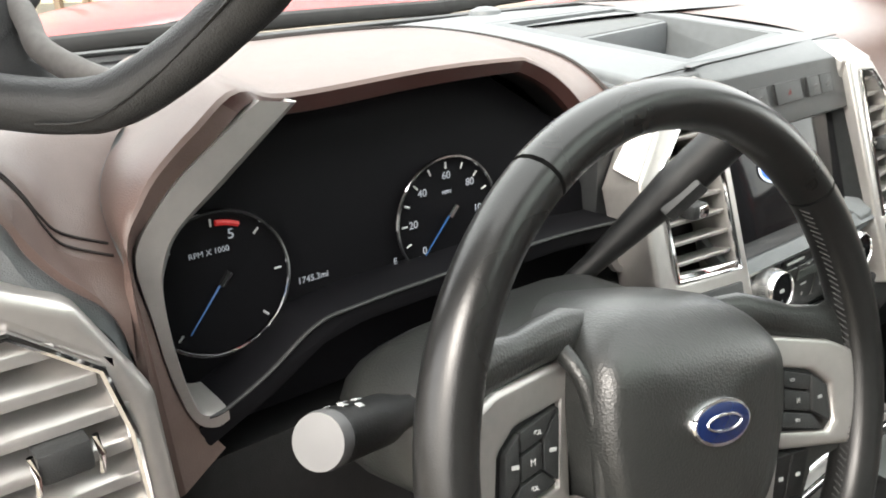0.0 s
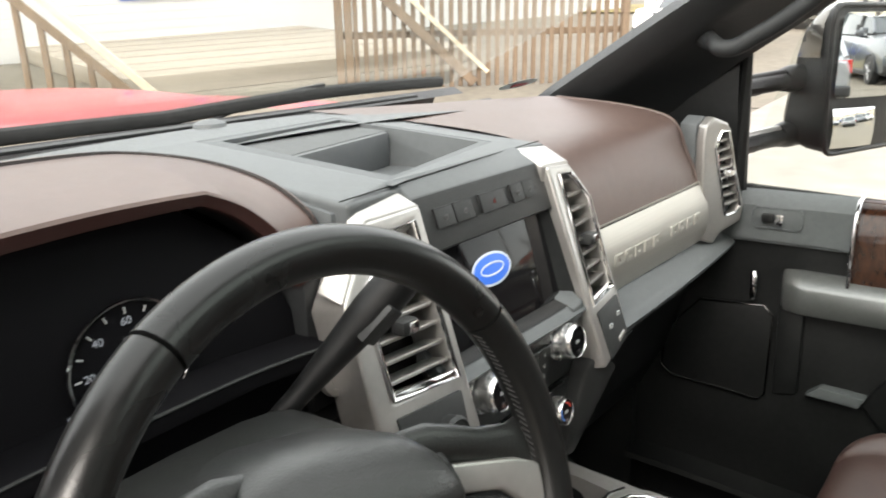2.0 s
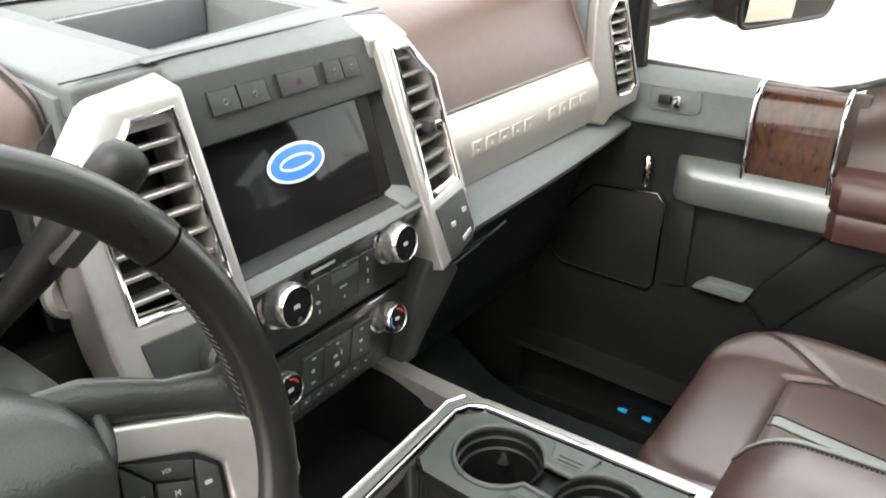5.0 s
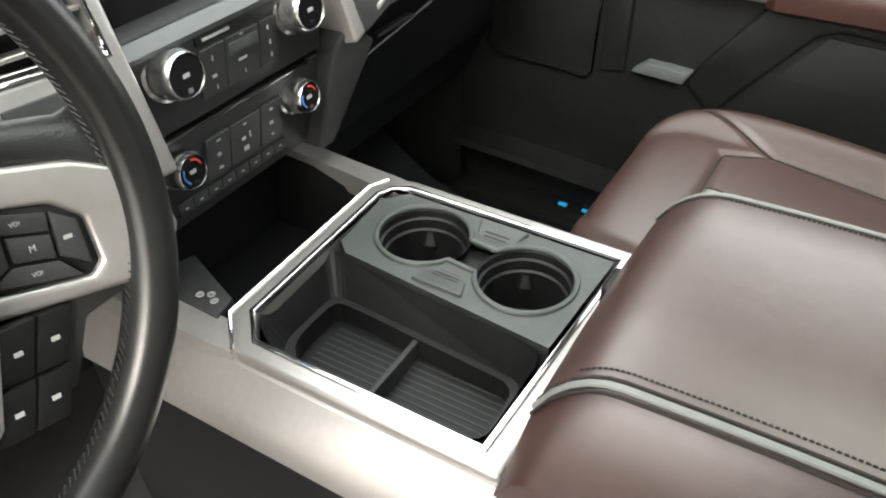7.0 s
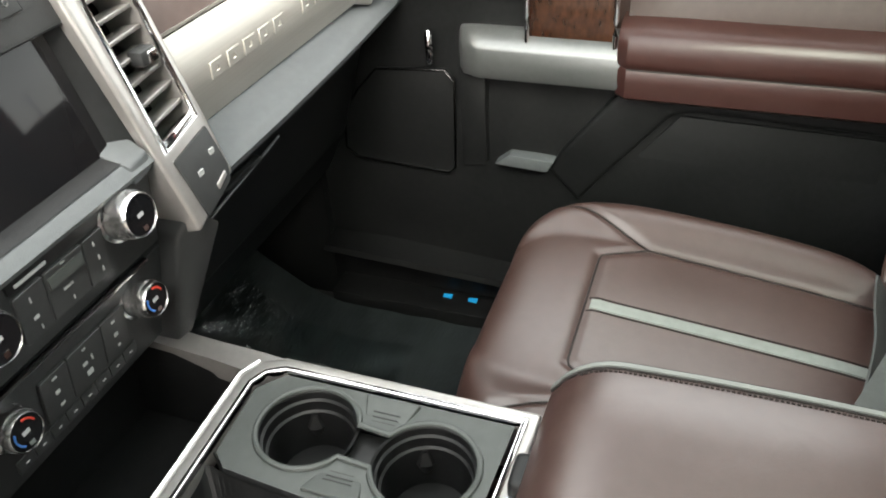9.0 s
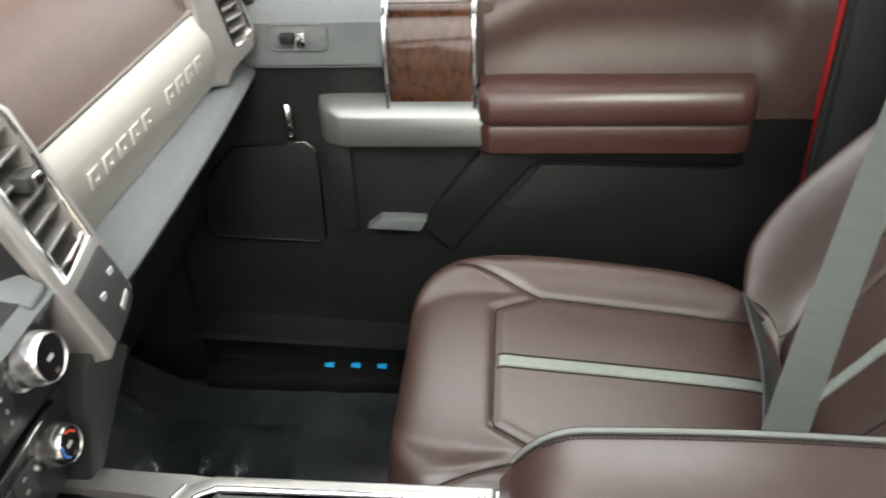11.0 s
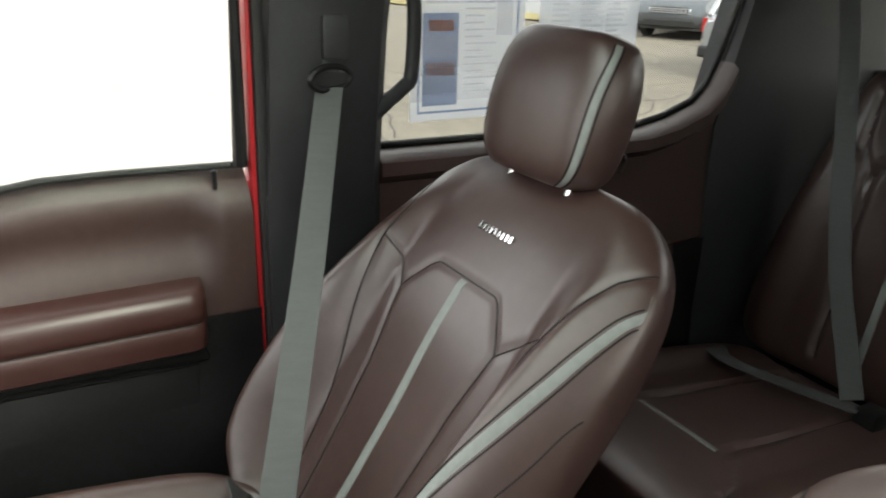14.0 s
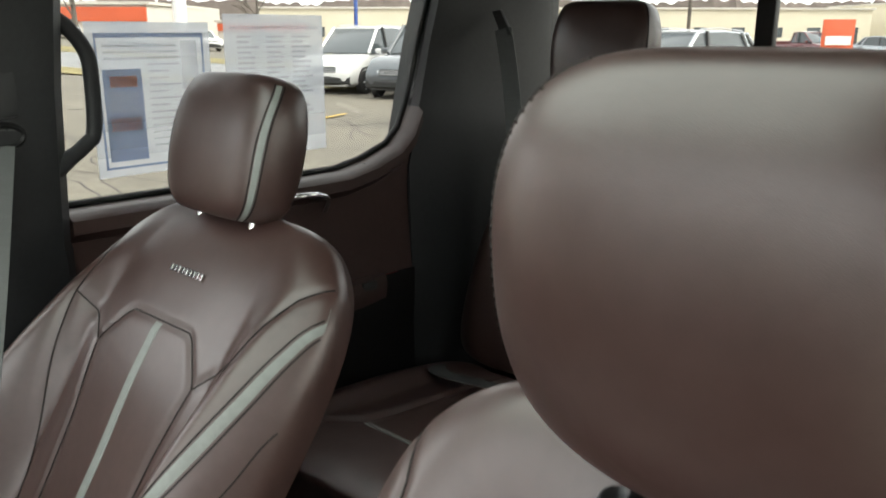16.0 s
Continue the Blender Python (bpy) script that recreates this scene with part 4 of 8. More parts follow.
pan = part("trim_panel", merge(sheet(panel_fn, 24, 14), prism([V(0.246, 0.756, 1.494), V(0.735, 0.756, 1.490), V(0.735, 0.80, 1.490), V(0.246, 0.80, 1.494)], (0, 0, 0.003), 0)), SATIN, dash, "satin silver trim panel with embossed lettering")
bms = []
for k, f in enumerate([0.06, 0.135, 0.21, 0.285, 0.36, 0.52, 0.595, 0.67, 0.745]):
    w = 0.026
    q = [panel_fn(f + 0.12 + sx * w / 0.488 + sk * 0.006, 0.5 + sy) + V(0, -0.0022, 0) for sx, sy, sk in ((-0.5, 0.085, 0), (0.5, 0.085, 0), (0.5, -0.085, 1), (-0.5, -0.085, 1))]
    i = [q[0].lerp(q[2], 0.36), q[1].lerp(q[3], 0.36), q[2].lerp(q[0], 0.36), q[3].lerp(q[1], 0.36)]
    part("embossed_bar", frame_prism(q, i, (0, 0.003, 0), 0.0006, 1), SATIN, pan)
# ledge under the panel
def ledge_fn(u, v):
    pr = [(0.752, 1.384), (0.738, 1.372), (0.712, 1.358), (0.703, 1.348), (0.707, 1.338), (0.730, 1.328), (0.80, 1.315)]
    f = v * 6
    i = min(int(f), 5)
    t = f - i
    return V(0.240 + 0.660 * u, pr[i][0] + (pr[i + 1][0] - pr[i][0]) * t + 0.028 * u * u, pr[i][1] + (pr[i + 1][1] - pr[i][1]) * t - 0.006 * u)


part("ledge", sheet(ledge_fn, 16, 24), GREY, dash, "grey ledge along the dashboard")
part("glovebox", prism([V(0.24, 0.775, 1.325), V(0.86, 0.79, 1.325), V(0.84, 0.86, 1.08), V(0.25, 0.86, 1.08)], (0, 0.05, 0), 0.01, 3), BLACK, dash, "black lower glovebox lid")
# two greyer strips stand in for thin highlights on the black lid
part("glovebox_gleam", tube([V(0.315, 0.805, 1.216), V(0.42, 0.799, 1.233), V(0.515, 0.796, 1.247)], 0.0022, 6), GREY, dash, "thin grey strip for the long highlight on the lid")
part("glovebox_gleam_short", box(0.352, 0.446, 0.785, 0.797, 1.246, 1.254, 0.003), DGREY, dash, "dark grey strip for the shorter highlight on the lid")

# vents ------------------------------------------------------------------


def slats(parent, left, right, n, depth, material, thick=0.0022):
    """n blades between two edge lines of the opening."""
    for k in range(n):
        f = (k + 0.5) / n
        a, b = left(f), right(f)
        d = Vector(depth)
        sl = prism([a, b, b + d, a + d], (0, 0, thick * 2), 0.0008, 1)
        part("slat", sl, material, parent)


for s in (1, -1):
    if s > 0:
        outer = [(0.148, 1.612), (0.205, 1.608), (0.243, 1.558), (0.244, 1.43), (0.242, 1.362), (0.158, 1.338)]
        inner = [(0.171, 1.598), (0.199, 1.596), (0.231, 1.556), (0.229, 1.432), (0.227, 1.4305), (0.168, 1.422)]
    else:
        outer = [(-0.122, 1.612), (-0.205, 1.612), (-0.266, 1.545), (-0.270, 1.43), (-0.262, 1.335), (-0.125, 1.325)]
        inner = [(-0.140, 1.600), (-0.184, 1.597), (-0.240, 1.545), (-0.241, 1.446), (-0.238, 1.4435), (-0.140, 1.434)]
    outer, inner = ([st(x, z, 0.012) for x, z in loop] for loop in (outer, inner))
    bez = part("vent_bezel", frame_prism(outer, inner, (0, 0.05, -0.015), 0.005, 3), SILVER, dash, "warm silver vent bezel")
    cap = [st(0.140, 1.614, 0.010), st(0.209, 1.610, 0.010), V(0.210, 0.800, 1.630), V(0.140, 0.812, 1.634)] if s > 0 else [st(-0.120, 1.612, 0.010), st(-0.207, 1.612, 0.010), V(-0.212, 0.780, 1.624), V(-0.135, 0.785, 1.630)]
    if s < 0:
        part("vent_cheek", prism([st(-0.207, 1.612, 0.010), st(-0.268, 1.545, 0.010), V(-0.271, 0.772, 1.553), V(-0.213, 0.776, 1.622)], (0.012, 0, -0.006), 0.004, 3), SILVER, dash, "silver slope beside the vent")
    part("vent_cap", prism(cap, (0, 0.004, -0.03), 0.004, 3), SILVER, dash, "silver cap above the vent")
    chrome_loop = [inner[0], inner[1], inner[2], inner[3], inner[5]]
    part("vent_trim", tube([p + V(0, -0.001, 0) for p in chrome_loop], 0.0028, 8, closed=True, up=(0, 1, 0)), CHROME, bez, "bright chrome vent edge")
    part("vent_foot", prism([inner[5] + V(0, -0.001, 0), inner[4] + V(0, -0.001, 0), inner[4] + V(0, 0.002, 0.008), inner[5] + V(0, 0.002, 0.008)], (0, 0.006, 0), 0.001), CHROME, bez, "bright chrome vent foot")
    part("vent_duct", prism([p + V(0, 0.055, -0.015) for p in inner], (0, 0.004, 0), 0), BLACK, bez, smooth=False)
    def le(f, s=s):
        return st(inner[0].x + s * 0.001, 1.592 - 0.160 * f + (0.008 if s < 0 else 0), 0.006)
    def ri(f, s=s):
        z = 1.592 - 0.154 * f
        if s < 0:
            return st(-0.186 - min(0.053, max(0, (1.597 - z)) * 1.05), z + 0.008, 0.006)
        return st(0.200 + min(0.029, max(0, (1.592 - z)) * 0.8), z, 0.006)
    slats(bez, le, ri, 8, (0, 0.026, -0.006), SILVER)
    c = st(0.206 if s > 0 else -0.195, 1.505, 0.014)
    kn = part("vent_knob", box(c.x - 0.012, c.x + 0.012, c.y - 0.006, c.y + 0.012, c.z - 0.008, c.z + 0.008, 0.004), DGREY, bez, "vent slider knob")
    part("knob_tip", box(c.x - 0.004, c.x + 0.010, c.y - 0.009, c.y - 0.003, c.z - 0.006, c.z + 0.006, 0.003), CHROME, kn)
    # lower leg of the bezel towards the console
    leg = [st(s * 0.163, 1.36, 0.010), st(s * 0.190, 1.33, 0.010), V(s * 0.150, 0.715, 1.20), V(s * 0.128, 0.72, 1.20), V(s * 0.150, 0.70, 1.33)]
    part("bezel_leg", prism(leg, (0, 0.05, 0), 0.004), SILVER if s < 0 else DGREY, dash, "lower leg of the vent bezel")
    # switch block below each vent
    blk = [st(0.170, 1.411, 0.015), st(0.234, 1.420, 0.015), st(0.237, 1.374, 0.015), st(0.230, 1.358, 0.015), st(0.176, 1.345, 0.015)] if s > 0 else [st(-0.142, 1.422, 0.015), st(-0.245, 1.430, 0.015), st(-0.240, 1.352, 0.015), st(-0.150, 1.345, 0.015)]
    pb = part("switch_block", prism(blk, (0, 0.02, -0.006), 0.003), DGREY, dash, "dark switch panel below the vent")
    if s > 0:
        for zx, zz in ((0.194, 1.386), (0.222, 1.396)):
            p = st(zx, zz, 0.0155)
            part("mark", box(p.x - 0.004, p.x + 0.004, p.y - 0.001, p.y + 0.001, p.z - 0.003, p.z + 0.003, 0), WHITE_PRINT, pb, smooth=False)
        part("socket_lid", prism([st(0.206, 1.360, 0.0165), st(0.226, 1.367, 0.0165), st(0.226, 1.372, 0.0165), st(0.206, 1.366, 0.0165)], (0, 0.004, 0), 0.001), SILVER, pb)
    else:
        part("rotary_switch", lathe([(0.021, 0), (0.021, 0.012), (0.017, 0.016), (0.015, 0.014), (0.002, 0.014)], st(-0.180, 1.388, 0.014), (0, -1, 0.2), 28), DGREY, pb, "dark rotary drive switch")
        for i in range(3):
            p = st(-0.222, 1.385 - 0.008 * i, 0.0158)
            part("mark", box(p.x - 0.006, p.x + 0.006, p.y - 0.001, p.y + 0.001, p.z - 0.0016, p.z + 0.0016, 0), WHITE_PRINT, pb, smooth=False)

# centre stack ---------------------------------------------------------------
part("stack_brow", prism([V(-0.122, 0.772, 1.616), V(0.157, 0.772, 1.616), V(0.150, 0.815, 1.636), V(-0.135, 0.790, 1.640)], (0, 0.01, -0.02), 0.004, 3), GREY, dash, "grey brow above the screen")
part("switch_fascia", prism([st(-0.122, 1.617), st(0.158, 1.617), st(0.158, 1.556), st(-0.122, 1.556)], (0, 0.03, 0), 0.003), DGREY, dash, "dark panel with shortcut switches")
for k, (x0, x1) in enumerate(((-0.094, -0.060), (-0.058, -0.022), (-0.006, 0.048), (0.062, 0.088), (0.090, 0.116))):
    q = [st(x0, 1.601, 0.004), st(x1, 1.601, 0.004), st(x1, 1.580, 0.005), st(x0, 1.580, 0.005)]
    bt = part("switch", prism(q, (0, 0.01, 0), 0.0012), DGREY, dash, "dark grey shortcut switch")
    part("switch_gap", tube([p + V(0, 0.0012, 0) for p in q], 0.0012, 6, closed=True, up=(0, 1, 0)), BLACK, bt)
    if k != 2:
        p = st((x0 + x1) / 2, 1.590, 0.0052)
        part("mark", tube([p + V(0.0028 * math.cos(a), -0.0006, 0.0028 * math.sin(a)) for a in np.linspace(0, 6.0, 12)], 0.0006, 5), DIM_PRINT, bt)
    else:
        p = st((x0 + x1) / 2, 1.590, 0.0055)
        part("mark", prism([p + V(-0.004, 0, -0.003), p + V(0.004, 0, -0.003), p + V(0, 0, 0.004)], (0, 0.0008, 0), 0), plain("hazard_red", (0.08, 0.012, 0.012), 0.5), bt, "red triangle", smooth=False)
# screen recess and glass
rec_o = [st(-0.124, 1.556, 0.001), st(0.160, 1.556, 0.001), st(0.160, 1.432, 0.001), st(-0.124, 1.432, 0.001)]
rec_i = [st(-0.108, 1.552, -0.016), st(0.135, 1.552, -0.016), st(0.132, 1.440, -0.016), st(-0.108, 1.440, -0.016)]
part("screen_surround", frame_prism(rec_o, rec_i, (0, 0.02, 0), 0.001), BLACK, dash, "black surround sloping to the screen")
scr = part("screen", prism([st(-0.108, 1.553, -0.014), st(0.136, 1.553, -0.014), st(0.133, 1.439, -0.014), st(-0.108, 1.439, -0.014)], (0, 0.012, 0), 0.001), GLOSS, dash, "black touch screen showing a blue oval")
oc = st(0.0, 1.510, -0.0125)
ou, ov = V(1, 0, 0), V(0, 0.32, 1).normalized()
def oval_bm(c, u, v, n, a, b, t, segs=40):
    rings = []
    for k, h in ((1.0, 0), (1.0, t * 0.6), (0.96, t), (0.001, t)):
        rings.append([c + n * h + u * a * k * math.cos(2 * math.pi * i / segs) + v * b * k * math.sin(2 * math.pi * i / segs) for i in range(segs)])
    return loft(rings)
on = V(0, -1, 0.32).normalized()
part("oval_rim", oval_bm(oc, ou, ov, on, 0.0415, 0.0205, 0.0006), plain("lit_white", (0.42, 0.46, 0.52), 0.4, emit=0.14), scr, "lit white oval rim")
part("oval", oval_bm(oc + on * 0.0007, ou, ov, on, 0.0375, 0.0175, 0.0004), plain("lit_blue", (0.02, 0.10, 0.46), 0.4, emit=0.22), scr, "lit blue oval")
swash = [oc + on * 0.0014 + ou * (0.024 * math.cos(q)) + ov * (0.0070 * math.sin(q)) for q in np.linspace(0, 2 * math.pi, 41)[:-1]]
part("oval_mark", tube(swash, 0.0013, 6, closed=True, flat=0.4, up=on), plain("lit_pale", (0.40, 0.46, 0.55), 0.4, emit=0.12), scr, "pale plain inner oval")
# ledge below the screen
lg = [(0.752, 1.442), (0.712, 1.430), (0.702, 1.420), (0.708, 1.412), (0.76, 1.405)]
part("stack_ledge", loft([[V(x, y, z) for y, z in lg] for x in (-0.124, 0.158)]), GREY, dash, "grey ledge below the screen")
for s in (1, -1):
    part("ledge_post", prism([V(s * 0.152, 0.705, 1.432), V(s * 0.124, 0.705, 1.428), V(s * 0.112, 0.75, 1.452), V(s * 0.152, 0.75, 1.462)], (0, 0, -0.02), 0.003), GREY, dash)
radio = part("radio_panel", prism([V(-0.152, 0.710, 1.415), V(0.152, 0.710, 1.415), V(0.150, 0.722, 1.325), V(-0.150, 0.722, 1.325)], (0, 0.05, 0), 0.004), DGREY, dash, "dark radio panel with buttons")
hvac = part("climate_panel", prism([V(-0.150, 0.722, 1.320), V(0.150, 0.722, 1.320), V(0.138, 0.742, 1.205), V(-0.138, 0.742, 1.205)], (0, 0.05, 0), 0.004), DGREY, dash, "dark climate panel with buttons")
part("cd_slot", box(-0.042, 0.070, 0.7080, 0.7125, 1.4005, 1.4125, 0.002), BLACK, radio, "black disc slot")
part("slot_mark", box(-0.034, 0.002, 0.7070, 0.7085, 1.4045, 1.4075, 0), WHITE_PRINT, radio, smooth=False)


def face_y(z):
    return 0.710 + (1.415 - z) * 0.133 if z > 1.3225 else 0.722 + (1.320 - z) * 0.174


def button(parent, x0, x1, z0, z1, material=DGREY, out=0.0022, mark=True, label=""):
    y = face_y((z0 + z1) / 2)
    b = part("button", box(x0 - 0.0006, x1 + 0.0006, y - out, y + 0.006, z0 - 0.0006, z1 + 0.0006, 0.0010), material, parent, label)
    if mark:
        xm, zm = (x0 + x1) / 2, (z0 + z1) / 2
        part("mark", box(xm - 0.0022, xm + 0.0022, y - out - 0.0004, y - out + 0.0005, zm - 0.0008, zm + 0.0008, 0), WHITE_PRINT, b, smooth=False)
    return b


BTN = mat("button_grey_plastic", (0.027, 0.0285, 0.029), 0.42, var=0.08, scale=90, bump=0.1, bscale=900)


def key_block(parent, x0, x1, z0, z1, cuts, marks, label):
    """A raised pad of rubbery keys: columns parted by narrow gaps, with small printed marks."""
    def at(x, z, out=0.0):
        return V(x, face_y(z) - out, z)
    xs = [x0] + list(cuts) + [x1]
    for a, b in zip(xs, xs[1:]):
        q = rounded([at(a + 0.0004, z1, 0.004), at(b - 0.0004, z1, 0.004), at(b - 0.0004, z0, 0.004), at(a + 0.0004, z0, 0.004)], 0.003, 3)
        k = part("key_column", prism(q, (0, 0.008, 0), 0.0008, 1), BTN, parent, label)
        for mx, mz, mw, mh in marks:
            if a <= mx < b:
                m0 = at(mx, mz, 0.0042)
                part("mark", box(m0.x - mw, m0.x + mw, m0.y - 0.0003, m0.y + 0.0004, m0.z - mh, m0.z + mh, 0), WHITE_PRINT, k, smooth=False)


key_block(radio, -0.040, 0.072, 1.343, 1.396, (-0.005, 0.044), [(-0.024, 1.384, 0.0008, 0.0030), (-0.023, 1.364, 0.0030, 0.0016), (-0.020, 1.351, 0.0008, 0.0026), (0.018, 1.3935, 0.0025, 0.0008), (0.018, 1.367, 0.0060, 0.0012), (0.021, 1.352, 0.0008, 0.0022), (0.057, 1.386, 0.0010, 0.0022), (0.060, 1.369, 0.0010, 0.0026), (0.062, 1.354, 0.0010, 0.0026)], "dark grey radio keys")
y_ = face_y(1.383)
part("button", box(-0.002, 0.041, y_ - 0.0058, y_, 1.3765, 1.3895, 0.0012), CUPGREY, radio, "pale grey rocker key")
key_block(hvac, -0.044, 0.076, 1.243, 1.297, (-0.008, 0.040), [(-0.026, 1.290, 0.0030, 0.0012), (-0.026, 1.272, 0.0028, 0.0020), (-0.024, 1.254, 0.0030, 0.0014), (0.014, 1.290, 0.0024, 0.0010), (0.012, 1.272, 0.0030, 0.0018), (0.022, 1.274, 0.0010, 0.0040), (0.016, 1.258, 0.0040, 0.0030), (0.057, 1.288, 0.0024, 0.0014), (0.058, 1.270, 0.0028, 0.0020), (0.060, 1.254, 0.0020, 0.0012)], "dark grey climate keys")
for i in range(8):
    button(hvac, -0.086 + 0.0215 * i, -0.0665 + 0.0215 * i, 1.222, 1.236, out=0.003)
part("panel_groove", box(-0.12, 0.12, 0.716, 0.7225, 1.3195, 1.3235, 0.001), DARKTRIM, dash, "thin bright groove")


def knob(parent, x, z, r, red=False):
    c = V(x, face_y(z) + 0.002, z)
    ax = V(0, -1, 0.12)
    k = part("knob", lathe([(r * 1.22, 0), (r * 1.20, 0.004), (r * 1.06, 0.006), (r * 1.05, 0.010), (r, 0.012), (r * 0.98, 0.024), (r * 0.94, 0.030), (r * 0.88, 0.032), (r * 0.85, 0.0295), (0.001, 0.0295)], c, ax, 48), KNOBM, parent, "satin chrome knob")
    n = ax.normalized()
    part("knob_face", lathe([(r * 0.86, 0.0294), (r * 0.84, 0.0302), (0.001, 0.0302)], c, ax, 32), GLOSS, k, "gloss black knob face")
    u = V(1, 0, 0)
    v = n.cross(u) * -1
    if v.z < 0:
        v = -v
    bms = [prism([c + n * 0.0303 + u * dx + v * dz for dx, dz in ((-0.004, -0.002), (0.004, -0.002), (0.004, 0.002), (-0.004, 0.002))], n * 0.0003, 0)]
    part("mark", merge(*bms), WHITE_PRINT, k, smooth=False)
    part("pointer", prism([c + n * 0.0303 + u * dx + v * dz for dx, dz in ((-0.003, -r * 0.72), (0.003, -r * 0.72), (0.003, -r * 0.5), (-0.003, -r * 0.5))], n * 0.0006, 0), CHROME, k, smooth=False)
    if red:
        for a0, a1, colr in ((20, 85, (0.6, 0.05, 0.03)), (150, 235, (0.04, 0.16, 0.5))):
            pts = [c + n * 0.0306 + r * 0.62 * (u * math.cos(radians(a)) + v * math.sin(radians(a))) for a in np.linspace(a0, a1, 8)]
            part("arc", tube(pts, 0.0011, 5), plain("arc_paint", colr, 0.5), k, "red or blue temperature arc")
    bms = []
    sdir = n.orthogonal().normalized()
    tdir = n.cross(sdir)
    for i in range(60):
        a = 2 * math.pi * i / 60
        p = c + (sdir * math.cos(a) + tdir * math.sin(a)) * r
        bms.append(tube([p + n * 0.014, p * 1 + n * 0.024], 0.00045, 4))
    part("knurling", merge(*bms), KNOBM, k, kind="stuff")


knob(radio, -0.080, 1.391, 0.0235)
knob(radio, 0.098, 1.392, 0.0235)
knob(hvac, -0.086, 1.288, 0.0195, True)
knob(hvac, 0.096, 1.288, 0.0195, True)

# passenger outer vent, turned a little towards the seats
PVX = V(0.155, -0.055, 0).normalized()
PVN = V(-0.334, -0.943, 0)


def pv(a, z, out=0.0):
    """A point of the outer vent's face, a along it from its inner edge."""
    return V(0.70, 0.755, z) + PVX * a + PVN * out


pv_o = [pv(0.017, 1.570), pv(0.021, 1.600), pv(0.040, 1.615), pv(0.084, 1.600), pv(0.110, 1.525), pv(0.146, 1.429), pv(0.139, 1.399), pv(0.078, 1.383), pv(0.058, 1.364), pv(0.018, 1.378), pv(0.024, 1.43), pv(0.018, 1.50)]
pv_i = [pv(0.050, 1.555), pv(0.056, 1.574), pv(0.064, 1.586), pv(0.084, 1.584), pv(0.104, 1.52), pv(0.132, 1.431), pv(0.124, 1.421), pv(0.100, 1.418), pv(0.090, 1.418), pv(0.0865, 1.420), pv(0.078, 1.450), pv(0.062, 1.510)]
vent = part("vent_bezel", frame_prism(pv_o, pv_i, PVN * -0.022, 0.006, 4), SILVER, dash, "warm silver outer vent bezel")
part("vent_shell", frame_prism([p - PVN * 0.024 for p in pv_o], [p - PVN * 0.024 for p in pv_i], PVN * -0.04, 0.003), GREY, dash, "grey shell behind the outer vent")
part("vent_duct", prism([p - PVN * 0.045 for p in pv_i], PVN * -0.01, 0), BLACK, vent, smooth=False)
part("vent_trim", tube([p + PVN * 0.001 for p in pv_i], 0.0024, 8, closed=True, up=(0, 1, 0)), CHROME, vent, "bright chrome vent edge")
slats(vent, lambda f: pv(0.052 + 0.034 * f, 1.572 - 0.145 * f, -0.002), lambda f: pv(0.087 + 0.043 * f, 1.575 - 0.145 * f, -0.002), 8, PVN * -0.024, SILVER)
part("vent_knob", box(-0.012, 0.012, -0.007, 0.010, -0.006, 0.006, 0.003, 2, Matrix.Translation(pv(0.090, 1.503, 0.004))), CHROME, vent, "vent slider knob")

# driver outer vent
dv_o = [V(-0.92, 0.72, 1.63), V(-0.83, 0.712, 1.615), V(-0.775, 0.712, 1.585), V(-0.742, 0.712, 1.52), V(-0.738, 0.706, 1.38), V(-0.92, 0.706, 1.38)]
dv_i = [V(-0.90, 0.72, 1.575), V(-0.812, 0.714, 1.580), V(-0.770, 0.712, 1.545), V(-0.760, 0.712, 1.50), V(-0.757, 0.708, 1.40), V(-0.90, 0.708, 1.40)]
vent = part("vent_bezel", frame_prism(dv_o, dv_i, (0, 0.07, 0), 0.008, 3), SILVER, dash, "warm silver driver's vent bezel")
part("vent_duct", prism([p + V(0, 0.055, 0) for p in dv_i], (0, 0.01, 0), 0), BLACK, vent, smooth=False)
part("vent_trim", tube([p + V(0, -0.001, 0) for p in dv_i], 0.0032, 8, closed=True, up=(0, 1, 0)), CHROME, vent, "bright chrome vent edge")
slats(vent, lambda f: V(-0.90, 0.712, 1.574 - 0.17 * f), lambda f: V(-0.80 + 0.042 * min(1, f * 3), 0.712, 1.572 - 0.17 * f), 7, (0, 0.03, 0.014), SILVER, thick=0.004)
kb = part("vent_knob", box(-0.815, -0.785, 0.698, 0.72, 1.492, 1.512, 0.004), DGREY, vent, "vent slider knob")
for x in (-0.817, -0.783):
    part("knob_edge", tube([V(x, 0.698, 1.514), V(x + 0.002, 0.698, 1.50), V(x, 0.70, 1.488)], 0.002, 6), CHROME, kb)

